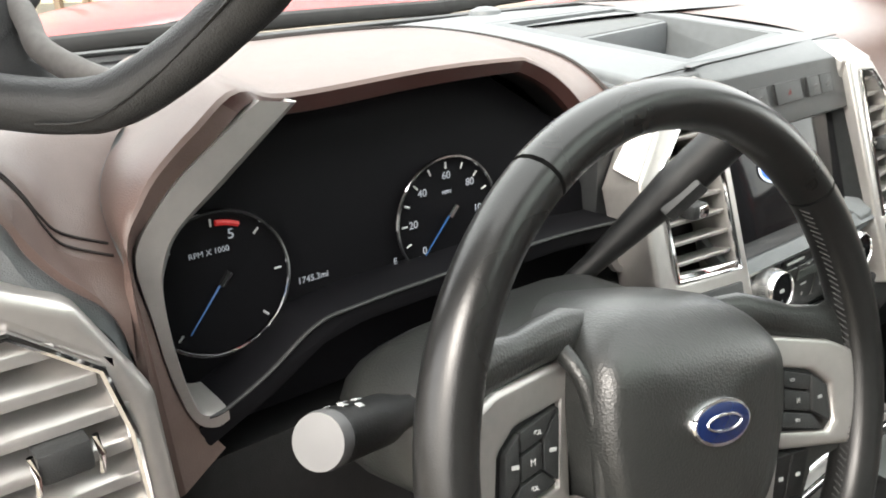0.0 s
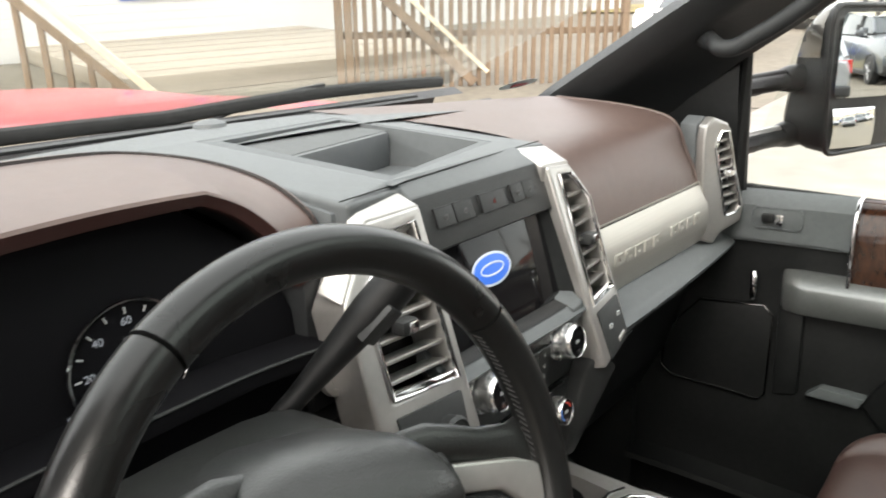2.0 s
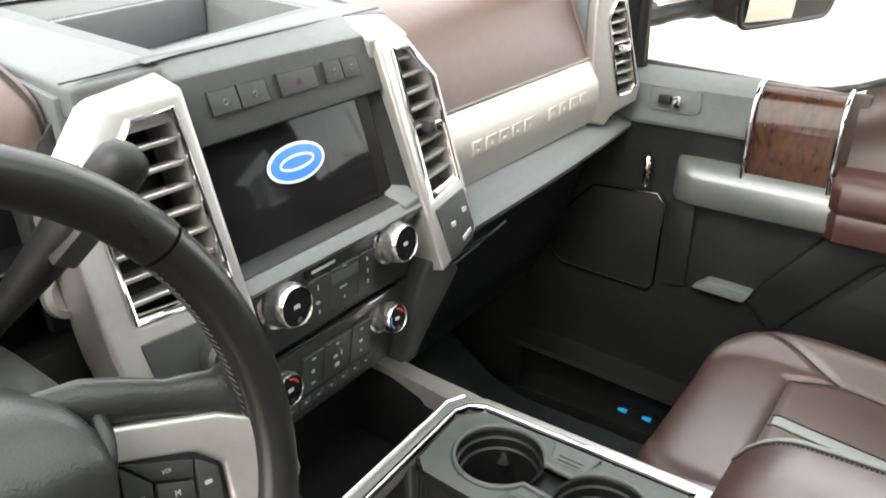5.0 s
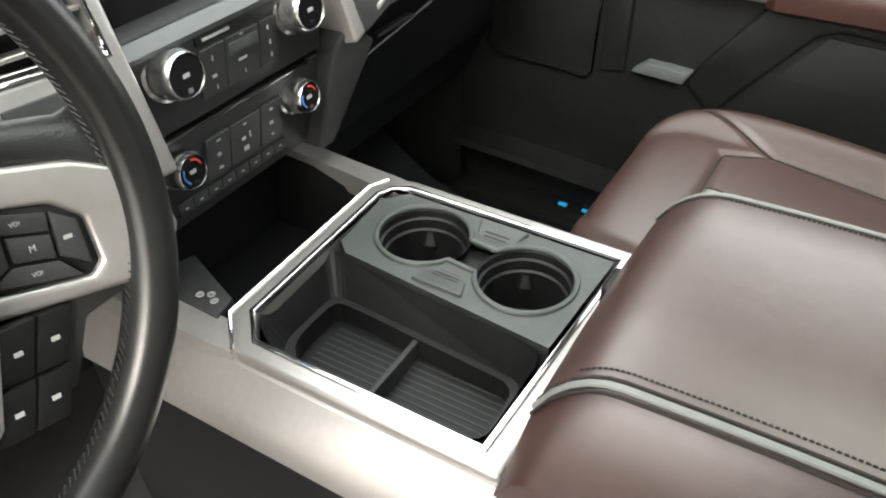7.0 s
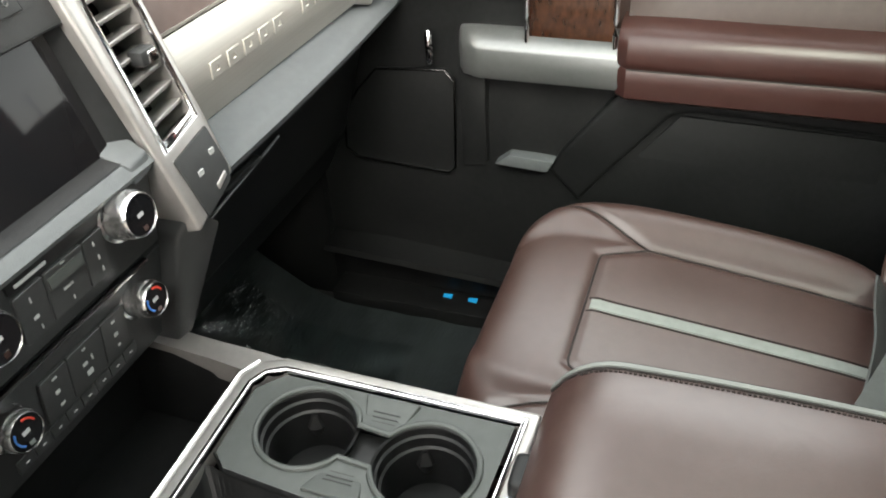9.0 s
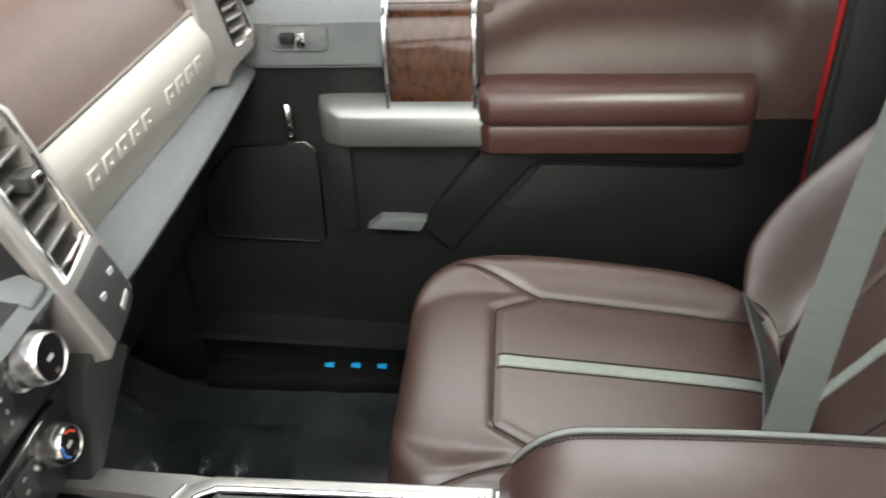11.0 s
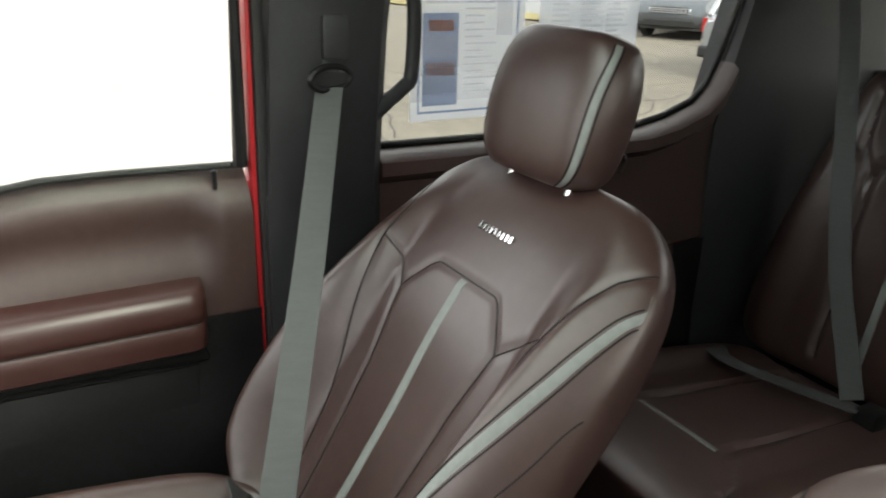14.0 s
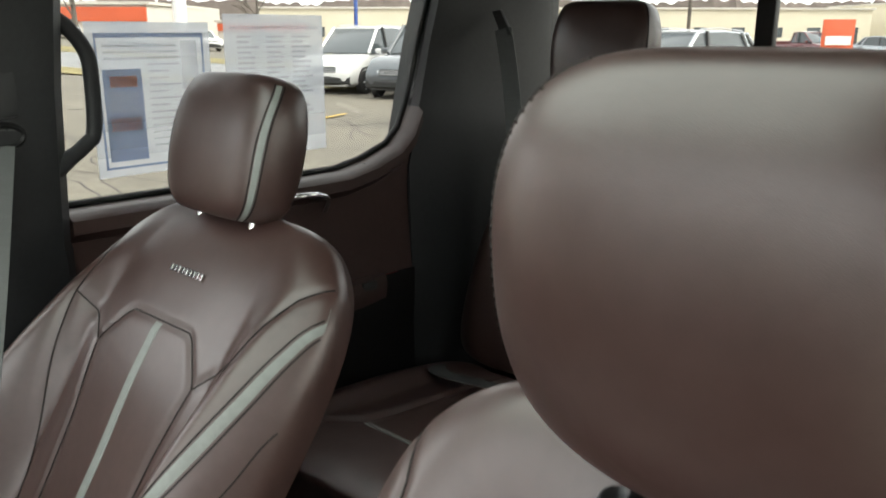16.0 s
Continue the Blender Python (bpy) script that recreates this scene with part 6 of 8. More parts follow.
# spokes with silver trim and switch packs
for s in (1, -1):
    so = [(0.080, 0.045), (0.150, 0.038), (0.190, 0.022), (0.196, -0.018), (0.190, -0.045), (0.150, -0.060), (0.136, -0.100), (0.080, -0.110), (0.072, -0.04)]
    lean = lambda a: -0.026 + 0.33 * (a - 0.088)
    sp_ = part("spoke", prism([wp(s * a, b, lean(a) - 0.006) for a, b in so], wnrm * -0.03, 0.004), PAD, wheel, "black spoke")
    o = [(0.086, 0.041), (0.160, 0.033), (0.199, 0.018), (0.209, -0.018), (0.198, -0.046), (0.086, -0.046)]
    i_ = [(0.096, 0.017), (0.144, 0.0115), (0.160, 0.000), (0.163, -0.028), (0.157, -0.035), (0.100, -0.032)]
    f_ = lambda pts, c_: [wp(s * a, b, lean(a) + c_) for a, b in pts]
    part("spoke_trim", frame_prism(f_(o, 0.0), f_(i_, 0.0), wnrm * -0.012, 0.004, 3), SILVER, sp_, "warm silver spoke frame")
    part("switch_pack", prism(f_(i_, -0.004), wnrm * -0.008, 0.001), BLACK, sp_, "black switch pack")
    cxm, cym = 0.1285, -0.0085
    for quad in ([(-0.011, -0.008), (0.013, -0.011), (0.013, 0.004), (-0.011, 0.008)], [(-0.031, 0.026), (0.014, 0.018), (0.013, 0.006), (-0.012, 0.010)], [(-0.011, -0.010), (0.014, -0.013), (0.026, -0.026), (-0.028, -0.0205)], [(0.015, 0.018), (0.030, 0.009), (0.032, -0.020), (0.0155, -0.011), (0.0155, 0.005)], [(-0.033, 0.025), (-0.0135, 0.009), (-0.0135, -0.010), (-0.031, -0.020)]):
        q2 = [wp(s * (cxm + dx * 0.88), cym + dy * 0.93, lean(cxm + dx * 0.88) + 0.0015) for dx, dy in quad]
        bt = part("button", prism(q2, wnrm * -0.006, 0.0012), DGREY, sp_, "dark wheel button")
        ctr = sum(q2, V(0, 0, 0)) / len(q2) + wnrm * 0.0006
        if abs(quad[0][0]) == 0.011 or quad[0][0] == -0.031:
            word = "M" if quad[1] == (0.013, -0.011) else "VOL"
            text(word, ctr, 0.0055 if word == "M" else 0.0038, bt, WHITE_PRINT, rx_, ru_)
            continue
        part("mark", prism([ctr + rx_ * ax2 * 0.0026 + ru_ * az * 0.0012 for ax2, az in ((-1, -1), (1, -1), (1, 1), (-1, 1))], wnrm * 0.0004, 0), WHITE_PRINT, bt, smooth=False)
    part("lower_trim", prism([wp(s * a, b, -0.008) for a, b in ((0.082, -0.040), (0.100, -0.042), (0.086, -0.100), (0.066, -0.120))], wnrm * -0.02, 0.003), SILVER, sp_, "warm silver lower strip")
    for x0, x1 in ((0.100, 0.121), (0.122, 0.143)):
        for z0, z1 in ((-0.047, -0.080), (-0.081, -0.112)):
            k0, k1 = 0.28 * (z0 + 0.045), 0.28 * (z1 + 0.045)
            q2 = [wp(s * (x0 + k0), z0, -0.010), wp(s * (x1 + k0), z0, -0.010), wp(s * (x1 + k1), z1, -0.012), wp(s * (x0 + k1), z1, -0.012)]
            bt = part("button", prism(q2, wnrm * -0.010, 0.002), BLACK, sp_, "black wheel button")
            ctr = (q2[0] + q2[2]) / 2 + wnrm * 0.0003
            part("mark", prism([ctr + rx_ * ax2 * 0.0026 + ru_ * az * 0.0014 for ax2, az in ((-1, -1), (1, -1), (1, 1), (-1, 1))], wnrm * 0.0004, 0), WHITE_PRINT, bt, smooth=False)

# ---------------------------------------------------------------- centre console
con = thing("centre_console", "silver and black centre console with two cup holders", "console")
ZT = 1.167
part("core", box(-0.145, 0.145, -0.20, 0.80, FLOOR_Z, 1.03, 0.02), BLACK, con, "black console body")
o_ = [(-0.168, 0.312), (-0.168, 0.598), (-0.130, 0.640), (0.130, 0.650), (0.155, 0.638), (0.170, 0.610), (0.168, 0.312)]
i_ = [(-0.146, 0.340), (-0.146, 0.588), (-0.116, 0.618), (0.120, 0.628), (0.138, 0.620), (0.148, 0.602), (0.148, 0.330)]
top = part("frame", frame_prism([V(x, y, ZT) for x, y in o_], [V(x, y, ZT) for x, y in i_], (0, 0, -0.03), 0.006, 3), SILVER, con, "satin silver console frame")
rim_ = [(-0.1525, 0.333), (-0.1525, 0.5905), (-0.1185, 0.6245), (0.121, 0.6345), (0.142, 0.6255), (0.1545, 0.604), (0.1545, 0.323)]
part("frame_trim", frame_prism([V(x, y, ZT + 0.0025) for x, y in rim_], [V(x, y, ZT + 0.0025) for x, y in i_], (0, 0, -0.012), 0.0022, 3), CHROME, top, "bright chrome inner edge")
part("frame_front_trim", tube([V(-0.168, 0.60, ZT - 0.002), V(-0.130, 0.641, ZT - 0.002), V(0.13, 0.651, ZT - 0.002), V(0.155, 0.639, ZT - 0.002)], 0.0032, 8), CHROME, top, "bright chrome front edge")
# side rails and side panels
for s in (1, -1):
    part("side_rail", loft([[V(s * x0, y, z), V(s * x1, y, z - 0.002), V(s * (x1 + 0.006), y, z - 0.02), V(s * x0, y, z - 0.03)] for y, x0, x1, z in ((0.602, 0.150, 0.168, ZT - 0.003), (0.64, 0.136, 0.171, ZT - 0.002), (0.70, 0.142, 0.172, ZT), (0.80, 0.146, 0.176, ZT + 0.004))]), SILVER, con, "silver side rail")
    sd = [[V(s * 0.160, y, ZT - 0.012), V(s * 0.172, y, ZT - 0.014), V(s * 0.200, y, 1.122), V(s * 0.206, y, 1.088), V(s * 0.160, y, 1.078)] for y in (0.80, 0.60, 0.30, 0.0, -0.20)]
    part("side_panel", loft(sd), SILVER, con, "satin silver side panel")
    part("side_lower", prism([V(s * 0.20, 0.80, 1.088), V(s * 0.20, -0.2, 1.088), V(s * 0.19, -0.2, FLOOR_Z), V(s * 0.19, 0.80, FLOOR_Z)], (s * -0.03, 0, 0), 0), BLACK, con, smooth=False)
pl_ = part("icon_plate", prism([V(-0.142, 0.645, ZT + 0.002), V(-0.142, 0.735, ZT + 0.002), V(-0.114, 0.752, ZT + 0.001), V(-0.078, 0.740, ZT - 0.001), V(-0.112, 0.652, ZT)], (0, 0, -0.012), 0.002), DGREY, con, "dark grey plate with a pictogram")
for k in range(3):
    part("mark", lathe([(0.0045, 0), (0.0045, 0.0006), (0.0028, 0.0006), (0.0028, 0)], (-0.126 + 0.006 * (k % 2), 0.664 + 0.010 * k, ZT + 0.0014), (0, 0, 1), 12), WHITE_PRINT, pl_)
# front bin
bm_ = bmesh.new()
fb_t = [V(-0.140, 0.645, ZT - 0.012), V(0.142, 0.655, ZT - 0.012), V(0.146, 0.84, ZT - 0.006), V(-0.146, 0.84, ZT - 0.006)]
fb_b = [V(p.x * 0.94, 0.655 if p.y < 0.7 else 0.83, 1.050) for p in fb_t]
ta, tb = ([bm_.verts.new(p) for p in loop] for loop in (fb_t, fb_b))
for k in range(4):
    bm_.faces.new((ta[k], ta[(k + 1) % 4], tb[(k + 1) % 4], tb[k]))
bm_.faces.new(tb)
part("front_bin", bm_, BLACK, con, "deep black front bin", smooth=False)
# cup holder insert
CUPS = [(0.084, 0.542, 0.0545), (0.071, 0.407, 0.0545)]


def cup_edge():
    (ax_c, ay_c, r), (bx_c, by_c, _) = CUPS
    d0 = math.atan2(by_c - ay_c, bx_c - ax_c)
    hole = [(ax_c + r * math.cos(d0 + q), ay_c + r * math.sin(d0 + q)) for q in np.linspace(0.42, 2 * math.pi - 0.42, 34)]
    return hole + [(bx_c + r * math.cos(d0 + math.pi + q), by_c + r * math.sin(d0 + math.pi + q)) for q in np.linspace(0.42, 2 * math.pi - 0.42, 34)]


def cup_plate():
    bm = bmesh.new()
    out = [V(0.012, 0.600, ZT - 0.004), V(0.028, 0.618, ZT - 0.004), V(0.118, 0.624, ZT - 0.004), V(0.146, 0.600, ZT - 0.004), V(0.146, 0.336, ZT - 0.004), V(-0.010, 0.342, ZT - 0.004)]
    es = []
    vs = [bm.verts.new(p) for p in out]
    es += [bm.edges.new((vs[i], vs[(i + 1) % len(vs)])) for i in range(len(vs))]
    hole = cup_edge()
    ring = [bm.verts.new(V(x, y, ZT - 0.004)) for x, y in hole]
    es += [bm.edges.new((ring[k], ring[(k + 1) % len(ring)])) for k in range(len(ring))]
    bmesh.ops.triangle_fill(bm, use_beauty=True, edges=es)
    return bm


ins = part("cup_insert", cup_plate(), CUPGREY, con, "grey plastic cup holder insert", smooth=False)
part("insert_edge", loft([[V(x, y, z) for z in (ZT - 0.004, ZT - 0.006, ZT - 0.05)] for x, y in ((-0.010, 0.342), (0.012, 0.600), (0.028, 0.622))], closed=False), DGREY, ins)
for cx, cy, r in CUPS:
    cup = part("cup_holder", lathe([(r * 1.01, -0.004), (r * 0.97, -0.006), (r * 0.95, -0.014), (r * 0.90, -0.016), (r * 0.89, -0.028), (r * 0.84, -0.030), (r * 0.80, -0.075), (r * 0.76, -0.080), (0.001, -0.080)], (cx, cy, ZT - 0.002), (0, 0, 1), 44, False), BLACK, ins, "round black cup well")
    for q in (0.4, 2.5, 4.6):
        w_ = V(cx + r * 0.80 * math.cos(q), cy + r * 0.80 * math.sin(q), ZT - 0.048)
        part("cup_spring", tube([w_ + V(0, 0, 0.014), w_ + V(-0.003 * math.cos(q), -0.003 * math.sin(q), 0), w_ - V(0, 0, 0.016)], [0.004, 0.010, 0.005], 8, flat=0.6, up=(math.cos(q), math.sin(q), 0)), BLACK, cup, "rubber cup finger")
for cx, cy, ang in ((0.126, 0.468, 1), (0.026, 0.482, -1)):
    q = [V(cx - ang * 0.020, cy - 0.020, ZT - 0.006), V(cx - ang * 0.020, cy + 0.020, ZT - 0.006), V(cx + ang * 0.016, cy + 0.031, ZT + 0.001), V(cx + ang * 0.016, cy - 0.031, ZT + 0.001)]
    b = part("finger_grip", prism(q, (0, 0, -0.010), 0.0025, 3), CUPGREY, ins, "sloping ridged grip between the cups")
    for k in range(3):
        f = 0.16 + 0.16 * k
        a_, b_ = q[0].lerp(q[3], f), q[1].lerp(q[2], f)
        part("ridge", tube([a_.lerp(b_, 0.2) + V(0, 0, 0.0004), a_.lerp(b_, 0.8) + V(0, 0, 0.0004)], 0.0009, 5), DGREY, b)
part("cup_bridge", box(0.050, 0.104, 0.455, 0.497, ZT - 0.06, ZT - 0.016, 0.004), BLACK, ins)
part("cup_lip", tube([V(x, y, ZT - 0.003) for x, y in cup_edge()], 0.0034, 8, closed=True), CUPGREY, ins, "rounded lip of the cup opening")
# left bin with ribbed mat and divider
bm_ = bmesh.new()
ti = [V(-0.140, 0.345, ZT - 0.01), V(-0.140, 0.585, ZT - 0.01), V(-0.108, 0.624, ZT - 0.01), V(0.02, 0.628, ZT - 0.012), V(0.010, 0.598, ZT - 0.012), V(-0.012, 0.345, ZT - 0.01)]
mi = [V(-0.128, 0.358, 1.115), V(-0.128, 0.575, 1.115), V(-0.100, 0.605, 1.115), V(-0.012, 0.606, 1.115), V(-0.008, 0.59, 1.115), V(-0.022, 0.358, 1.115)]
m2 = [p + V(0.008 if p.x < -0.06 else -0.008, 0.006 if p.y < 0.45 else -0.008, 0) for p in mi]
bi = [V(p.x, p.y, 1.088) for p in m2]
loops = [[bm_.verts.new(p) for p in rounded(l, 0.022, 4)] for l in (ti, mi, m2, bi)]
for a, b in zip(loops, loops[1:]):
    for k in range(len(a)):
        bm_.faces.new((a[k], a[(k + 1) % len(a)], b[(k + 1) % len(a)], b[k]))
bm_.faces.new(loops[-1])
binp = part("side_bin", bm_, BLACK, con, "open black bin", smooth=False)
bms = [box(-0.116 + 0.0085 * k, -0.1135 + 0.0085 * k, 0.372, 0.585, 1.088, 1.0887, 0.0003, 1) for k in range(11)]
part("ribbed_mat", merge(*bms), DGREY, binp, "ribbed rubber mat", kind="stuff")
part("divider", box(-0.124, -0.016, 0.484, 0.491, 1.086, 1.112, 0.002), DGREY, binp, "upright divider")

PIPING = mat("grey_piping", (0.15, 0.155, 0.145), 0.45, var=0.1, scale=80)
# armrest lid: brown leather, curved nose
arm = thing("armrest", "brown leather console armrest with piped edges, closed lid", "armrest")
rings = []
ny = 30
for k in range(ny + 1):
    t = k / ny
    y = 0.308 - 0.376 * t
    nose = math.sqrt(max(0.0, 1 - (1 - min(1, t / 0.20)) ** 2))
    zt = 1.185 + 0.112 * nose + 0.006 * math.sin(math.pi * t)
    zb = 1.165
    wt, wb = 0.132 + 0.010 * (1 - nose), 0.176
    ring = []
    for px_, pz in ((-wb, zb), (-wb - 0.004, zb + 0.35 * (zt - zb)), (-wt - 0.016, zb + 0.80 * (zt - zb)), (-wt - 0.004, zt - 0.008 * nose), (-wt + 0.012, zt - 0.001), (-0.06, zt + 0.004), (0.0, zt + 0.005), (0.06, zt + 0.004), (wt - 0.012, zt - 0.001), (wt + 0.004, zt - 0.008 * nose), (wt + 0.016, zb + 0.80 * (zt - zb)), (wb + 0.004, zb + 0.35 * (zt - zb)), (wb, zb)):
        ring.append(V(px_ - 0.008, y, pz))
    rings.append(ring)
lid = part("lid", loft(rings), LEATHER, arm, "padded brown leather lid")
for s in (0, 1):
    k = -1 if s == 0 else 1
    ln = [r[3 if s == 0 else 9] + V(0, 0, 0.002) for r in rings[1:]]
    part("piping", tube(ln, 0.0034, 8, flat=0.7), PIPING, lid, "pale grey leather piping")
    part("seam", tube([p + V(k * 0.0058, 0, -0.003) for p in ln], 0.0016, 6), THREAD, lid)
    part("seam", tube([p + V(-k * 0.0056, 0, 0.001) for p in ln], 0.0016, 6), THREAD, lid)
    for a, b in zip(ln[2:], ln[3:]):
        for f in (0.1, 0.43, 0.76):
            p, q = a.lerp(b, f), a.lerp(b, f + 0.22)
            part("stitch", tube([p + V(-k * 0.0125, 0, 0.0042), q + V(-k * 0.0125, 0, 0.0042)], 0.0009, 5), THREAD, lid)
part("latch", box(0.032, 0.072, 0.280, 0.314, 1.196, 1.222, 0.008, 3), BLACK, arm, "black latch notch")
part("lid_base", box(-0.165, 0.155, -0.07, 0.300, 1.13, 1.166, 0.006), SILVER, arm, "silver rim below the lid")
rear = part("rear_box", prism([V(-0.165, -0.072, 1.03), V(-0.165, -0.072, 1.285), V(-0.165, -0.21, 1.270), V(-0.165, -0.33, 1.19), V(-0.165, -0.36, 0.68), V(-0.165, -0.072, 0.68)], (0.315, 0, 0), 0.008, 2), DGREY, arm, "dark grey console rear with a cup holder")
oc_ = [V(0.02 + 0.052 * math.cos(a), -0.225 + 0.070 * math.sin(a) * 0.9, 1.272 - (0.06 if math.sin(a) < -0.5 else 0.0) * 0.6) for a in np.linspace(radians(22.5), radians(382.5), 9)[:-1]]
part("cup_ring", tube(oc_, 0.006, 8, closed=True), CHROME, rear, "octagonal chrome cup ring")
part("rear_cup", lathe([(0.046, 0.0), (0.044, -0.004), (0.040, -0.05), (0.001, -0.05)], (0.02, -0.225, 1.268), (0, 0, 1), 28, False), BLACK, rear)
# ---------------------------------------------------------------- belts, handles, mats


def strap(pts, w, across, t=0.0014):
    """Flat webbing along pts; across gives its width's direction at each point."""
    pts = smooth_path(pts, 8)
    n = len(pts)
    rings = []
    for i, p in enumerate(pts):
        a = Vector(across[0]).lerp(Vector(across[1]), i / (n - 1)).normalized()
        tang = (pts[min(i + 1, n - 1)] - pts[max(i - 1, 0)]).normalized()
        a = (a - tang * a.dot(tang)).normalized()
        nn = a.cross(tang).normalized()
        rings.append([p + a * w * sx + nn * t * sy for sx, sy in ((-0.5, -1), (0.5, -1), (0.5, 1), (-0.5, 1))])
    return loft(rings)


belt = thing("seat_belt", "grey seat belt buckled across the passenger seat", "seat belt", "seat belts")
part("shoulder_strap", strap([V(0.800, -0.318, 1.665), V(0.707, -0.262, 1.55), V(0.600, -0.202, 1.45), V(0.495, -0.140, 1.35), V(0.337, -0.046, 1.20), V(0.236, 0.010, 1.10)], 0.047, [(0.55, 0.75, 0.1), (0.75, 0.3, 0.5)]), BELT, belt, "flat grey webbing")
part("lap_strap", strap([V(0.615, -0.075, 1.050), V(0.590, -0.062, 1.080), V(0.51, -0.050, 1.094), V(0.428, -0.044, 1.092), V(0.31, -0.018, 1.092), V(0.240, 0.006, 1.088)], 0.046, [(0.1, 0.60, 0.80), (0.2, 0.55, 0.80)]), BELT, belt, "flat grey lap webbing")
part("latch_tongue", box(0.222, 0.250, -0.008, 0.022, 1.070, 1.108, 0.003), KNOBM, belt, "bright latch tongue")
ring = part("guide_ring", tube([V(0.802, -0.322, 1.680) + V(0.010 * math.cos(a) * -1, 0.040 * math.cos(a), 0.020 * math.sin(a)) for a in np.linspace(0, 2 * math.pi, 25)[:-1]], 0.006, 8, closed=True, up=(1, 0, 0)), BLACK, belt, "black guide ring")
part("upper_strap", strap([V(0.806, -0.328, 1.69), V(0.812, -0.333, 1.74), V(0.815, -0.333, 1.79)], 0.040, [(0, 1, 0), (0, 1, 0)]), BELT, belt, "webbing above the ring")
part("buckle", box(0.218, 0.254, -0.012, 0.026, 0.97, 1.076, 0.006), BLACK, belt, "black buckle")
part("adjuster", box(0.798, 0.822, -0.358, -0.308, 1.71, 1.785, 0.008), DGREY, belt, "dark height adjuster")

rbelt = thing("seat_belt", "grey rear seat belt hanging from the corner pillar", "seat belt", "seat belts")
part("shoulder_strap", strap([V(0.742, -1.575, 1.855), V(0.690, -1.545, 1.72), V(0.625, -1.49, 1.55), V(0.50, -1.375, 1.28), V(0.345, -1.27, 1.04)], 0.046, [(0.9, 0.3, 0), (0.9, 0.1, 0.2)]), BELT, rbelt, "flat grey webbing")
part("lap_strap", strap([V(0.70, -1.27, 1.000), V(0.62, -1.205, 1.022), V(0.48, -1.225, 1.026), V(0.33, -1.275, 1.022)], 0.046, [(0, 1, 0.12), (0.1, 1, 0.12)]), BELT, rbelt, "flat grey lap webbing")
part("guide", prism([V(0.765, -1.60, 1.905), V(0.790, -1.595, 1.90), V(0.745, -1.585, 1.83), V(0.712, -1.585, 1.84)], (0, 0.012, 0), 0.004), DGREY, rbelt, "dark grey belt guide")
part("buckle", box(0.29, 0.34, -1.33, -1.27, 0.985, 1.025, 0.006), BLACK, rbelt, "black buckle")
bk = thing("belt_buckle", "black rear belt buckle with a red button", "belt buckle")
part("body", box(0.03, 0.06, -1.02, -0.96, 0.975, 1.055, 0.006), BLACK, bk)
part("red_button", box(0.034, 0.056, -1.016, -0.986, 1.053, 1.061, 0.003), plain("buckle_red", (0.55, 0.02, 0.015), 0.4), bk, "red release button")


def grab(label, pts, r, flat=0.8):
    g = thing("grab_handle", label, "grab handle", "grab handles")
    part("grip", tube(smooth_path(pts, 8), r, 14, flat=flat, up=(1, 0, 0)), PILLAR, g)
    for e, q in ((pts[0], pts[1]), (pts[-1], pts[-2])):
        d = (e - q).normalized()
        part("mounting_foot", tube([q.lerp(e, 0.35), q.lerp(e, 0.6), e + d * 0.012], [r * 1.0, r * 1.08, r * 1.25], 14, flat=0.9, up=(1, 0, 0)), PILLAR, g, "flared mounting foot")
    return g


grab("charcoal grab handle on the passenger windscreen pillar", [V(0.750, 0.768, 1.757), V(0.712, 0.741, 1.750), V(0.701, 0.726, 1.742), V(0.699, 0.700, 1.743), V(0.697, 0.665, 1.761), V(0.694, 0.622, 1.786), V(0.693, 0.578, 1.818), V(0.700, 0.546, 1.848), V(0.735, 0.515, 1.880)], 0.0155)
driver_grab = grab("charcoal grab handle on the driver's windscreen pillar", [V(-0.87, 0.775, 1.722), V(-0.80, 0.740, 1.701), V(-0.760, 0.718, 1.693), V(-0.737, 0.700, 1.696), V(-0.712, 0.672, 1.715), V(-0.691, 0.645, 1.738), V(-0.680, 0.620, 1.757), V(-0.682, 0.592, 1.785), V(-0.71, 0.56, 1.82), V(-0.78, 0.54, 1.85)], 0.0148, 0.9)
# doorway light on the handle's inner face, painted as a paler tube
part("lit_root_face", tube(smooth_path([V(-0.758, 0.790, 1.742), V(-0.757, 0.776, 1.732), V(-0.757, 0.761, 1.720), V(-0.750, 0.743, 1.711), V(-0.740, 0.724, 1.704), V(-0.734, 0.712, 1.700)], 5), 0.0085, 12, flat=0.8, up=(1, 0, 0)), HEADLINER, driver_grab, "inner face of the handle, paler for the light on it")
part("handle_root", prism([V(-0.728, 0.790, 1.765), V(-0.744, 0.785, 1.742), V(-0.760, 0.780, 1.726), V(-0.758, 0.775, 1.714), V(-0.746, 0.765, 1.703), V(-0.745, 0.755, 1.690), V(-0.80, 0.775, 1.697), V(-0.79, 0.795, 1.765)], (-0.01, 0.03, 0.004), 0.006, 3), PILLAR, driver_grab, "broad moulded handle root")
part("grip_seam", tube(smooth_path([V(-0.776, 0.712, 1.687), V(-0.752, 0.696, 1.688), V(-0.727, 0.670, 1.708), V(-0.706, 0.643, 1.734), V(-0.696, 0.618, 1.755), V(-0.697, 0.590, 1.782)], 6), 0.0008, 6), BLACK, driver_grab)
grab("charcoal grab handle on the pillar between the doors", [V(0.845, -0.425, 1.882), V(0.85, -0.465, 1.862), V(0.852, -0.497, 1.822), V(0.853, -0.507, 1.78), V(0.853, -0.502, 1.675), V(0.85, -0.482, 1.648), V(0.835, -0.41, 1.605)], 0.0145)
sp2 = thing("tweeter", "small charcoal speaker grille on the pillar", "speaker")
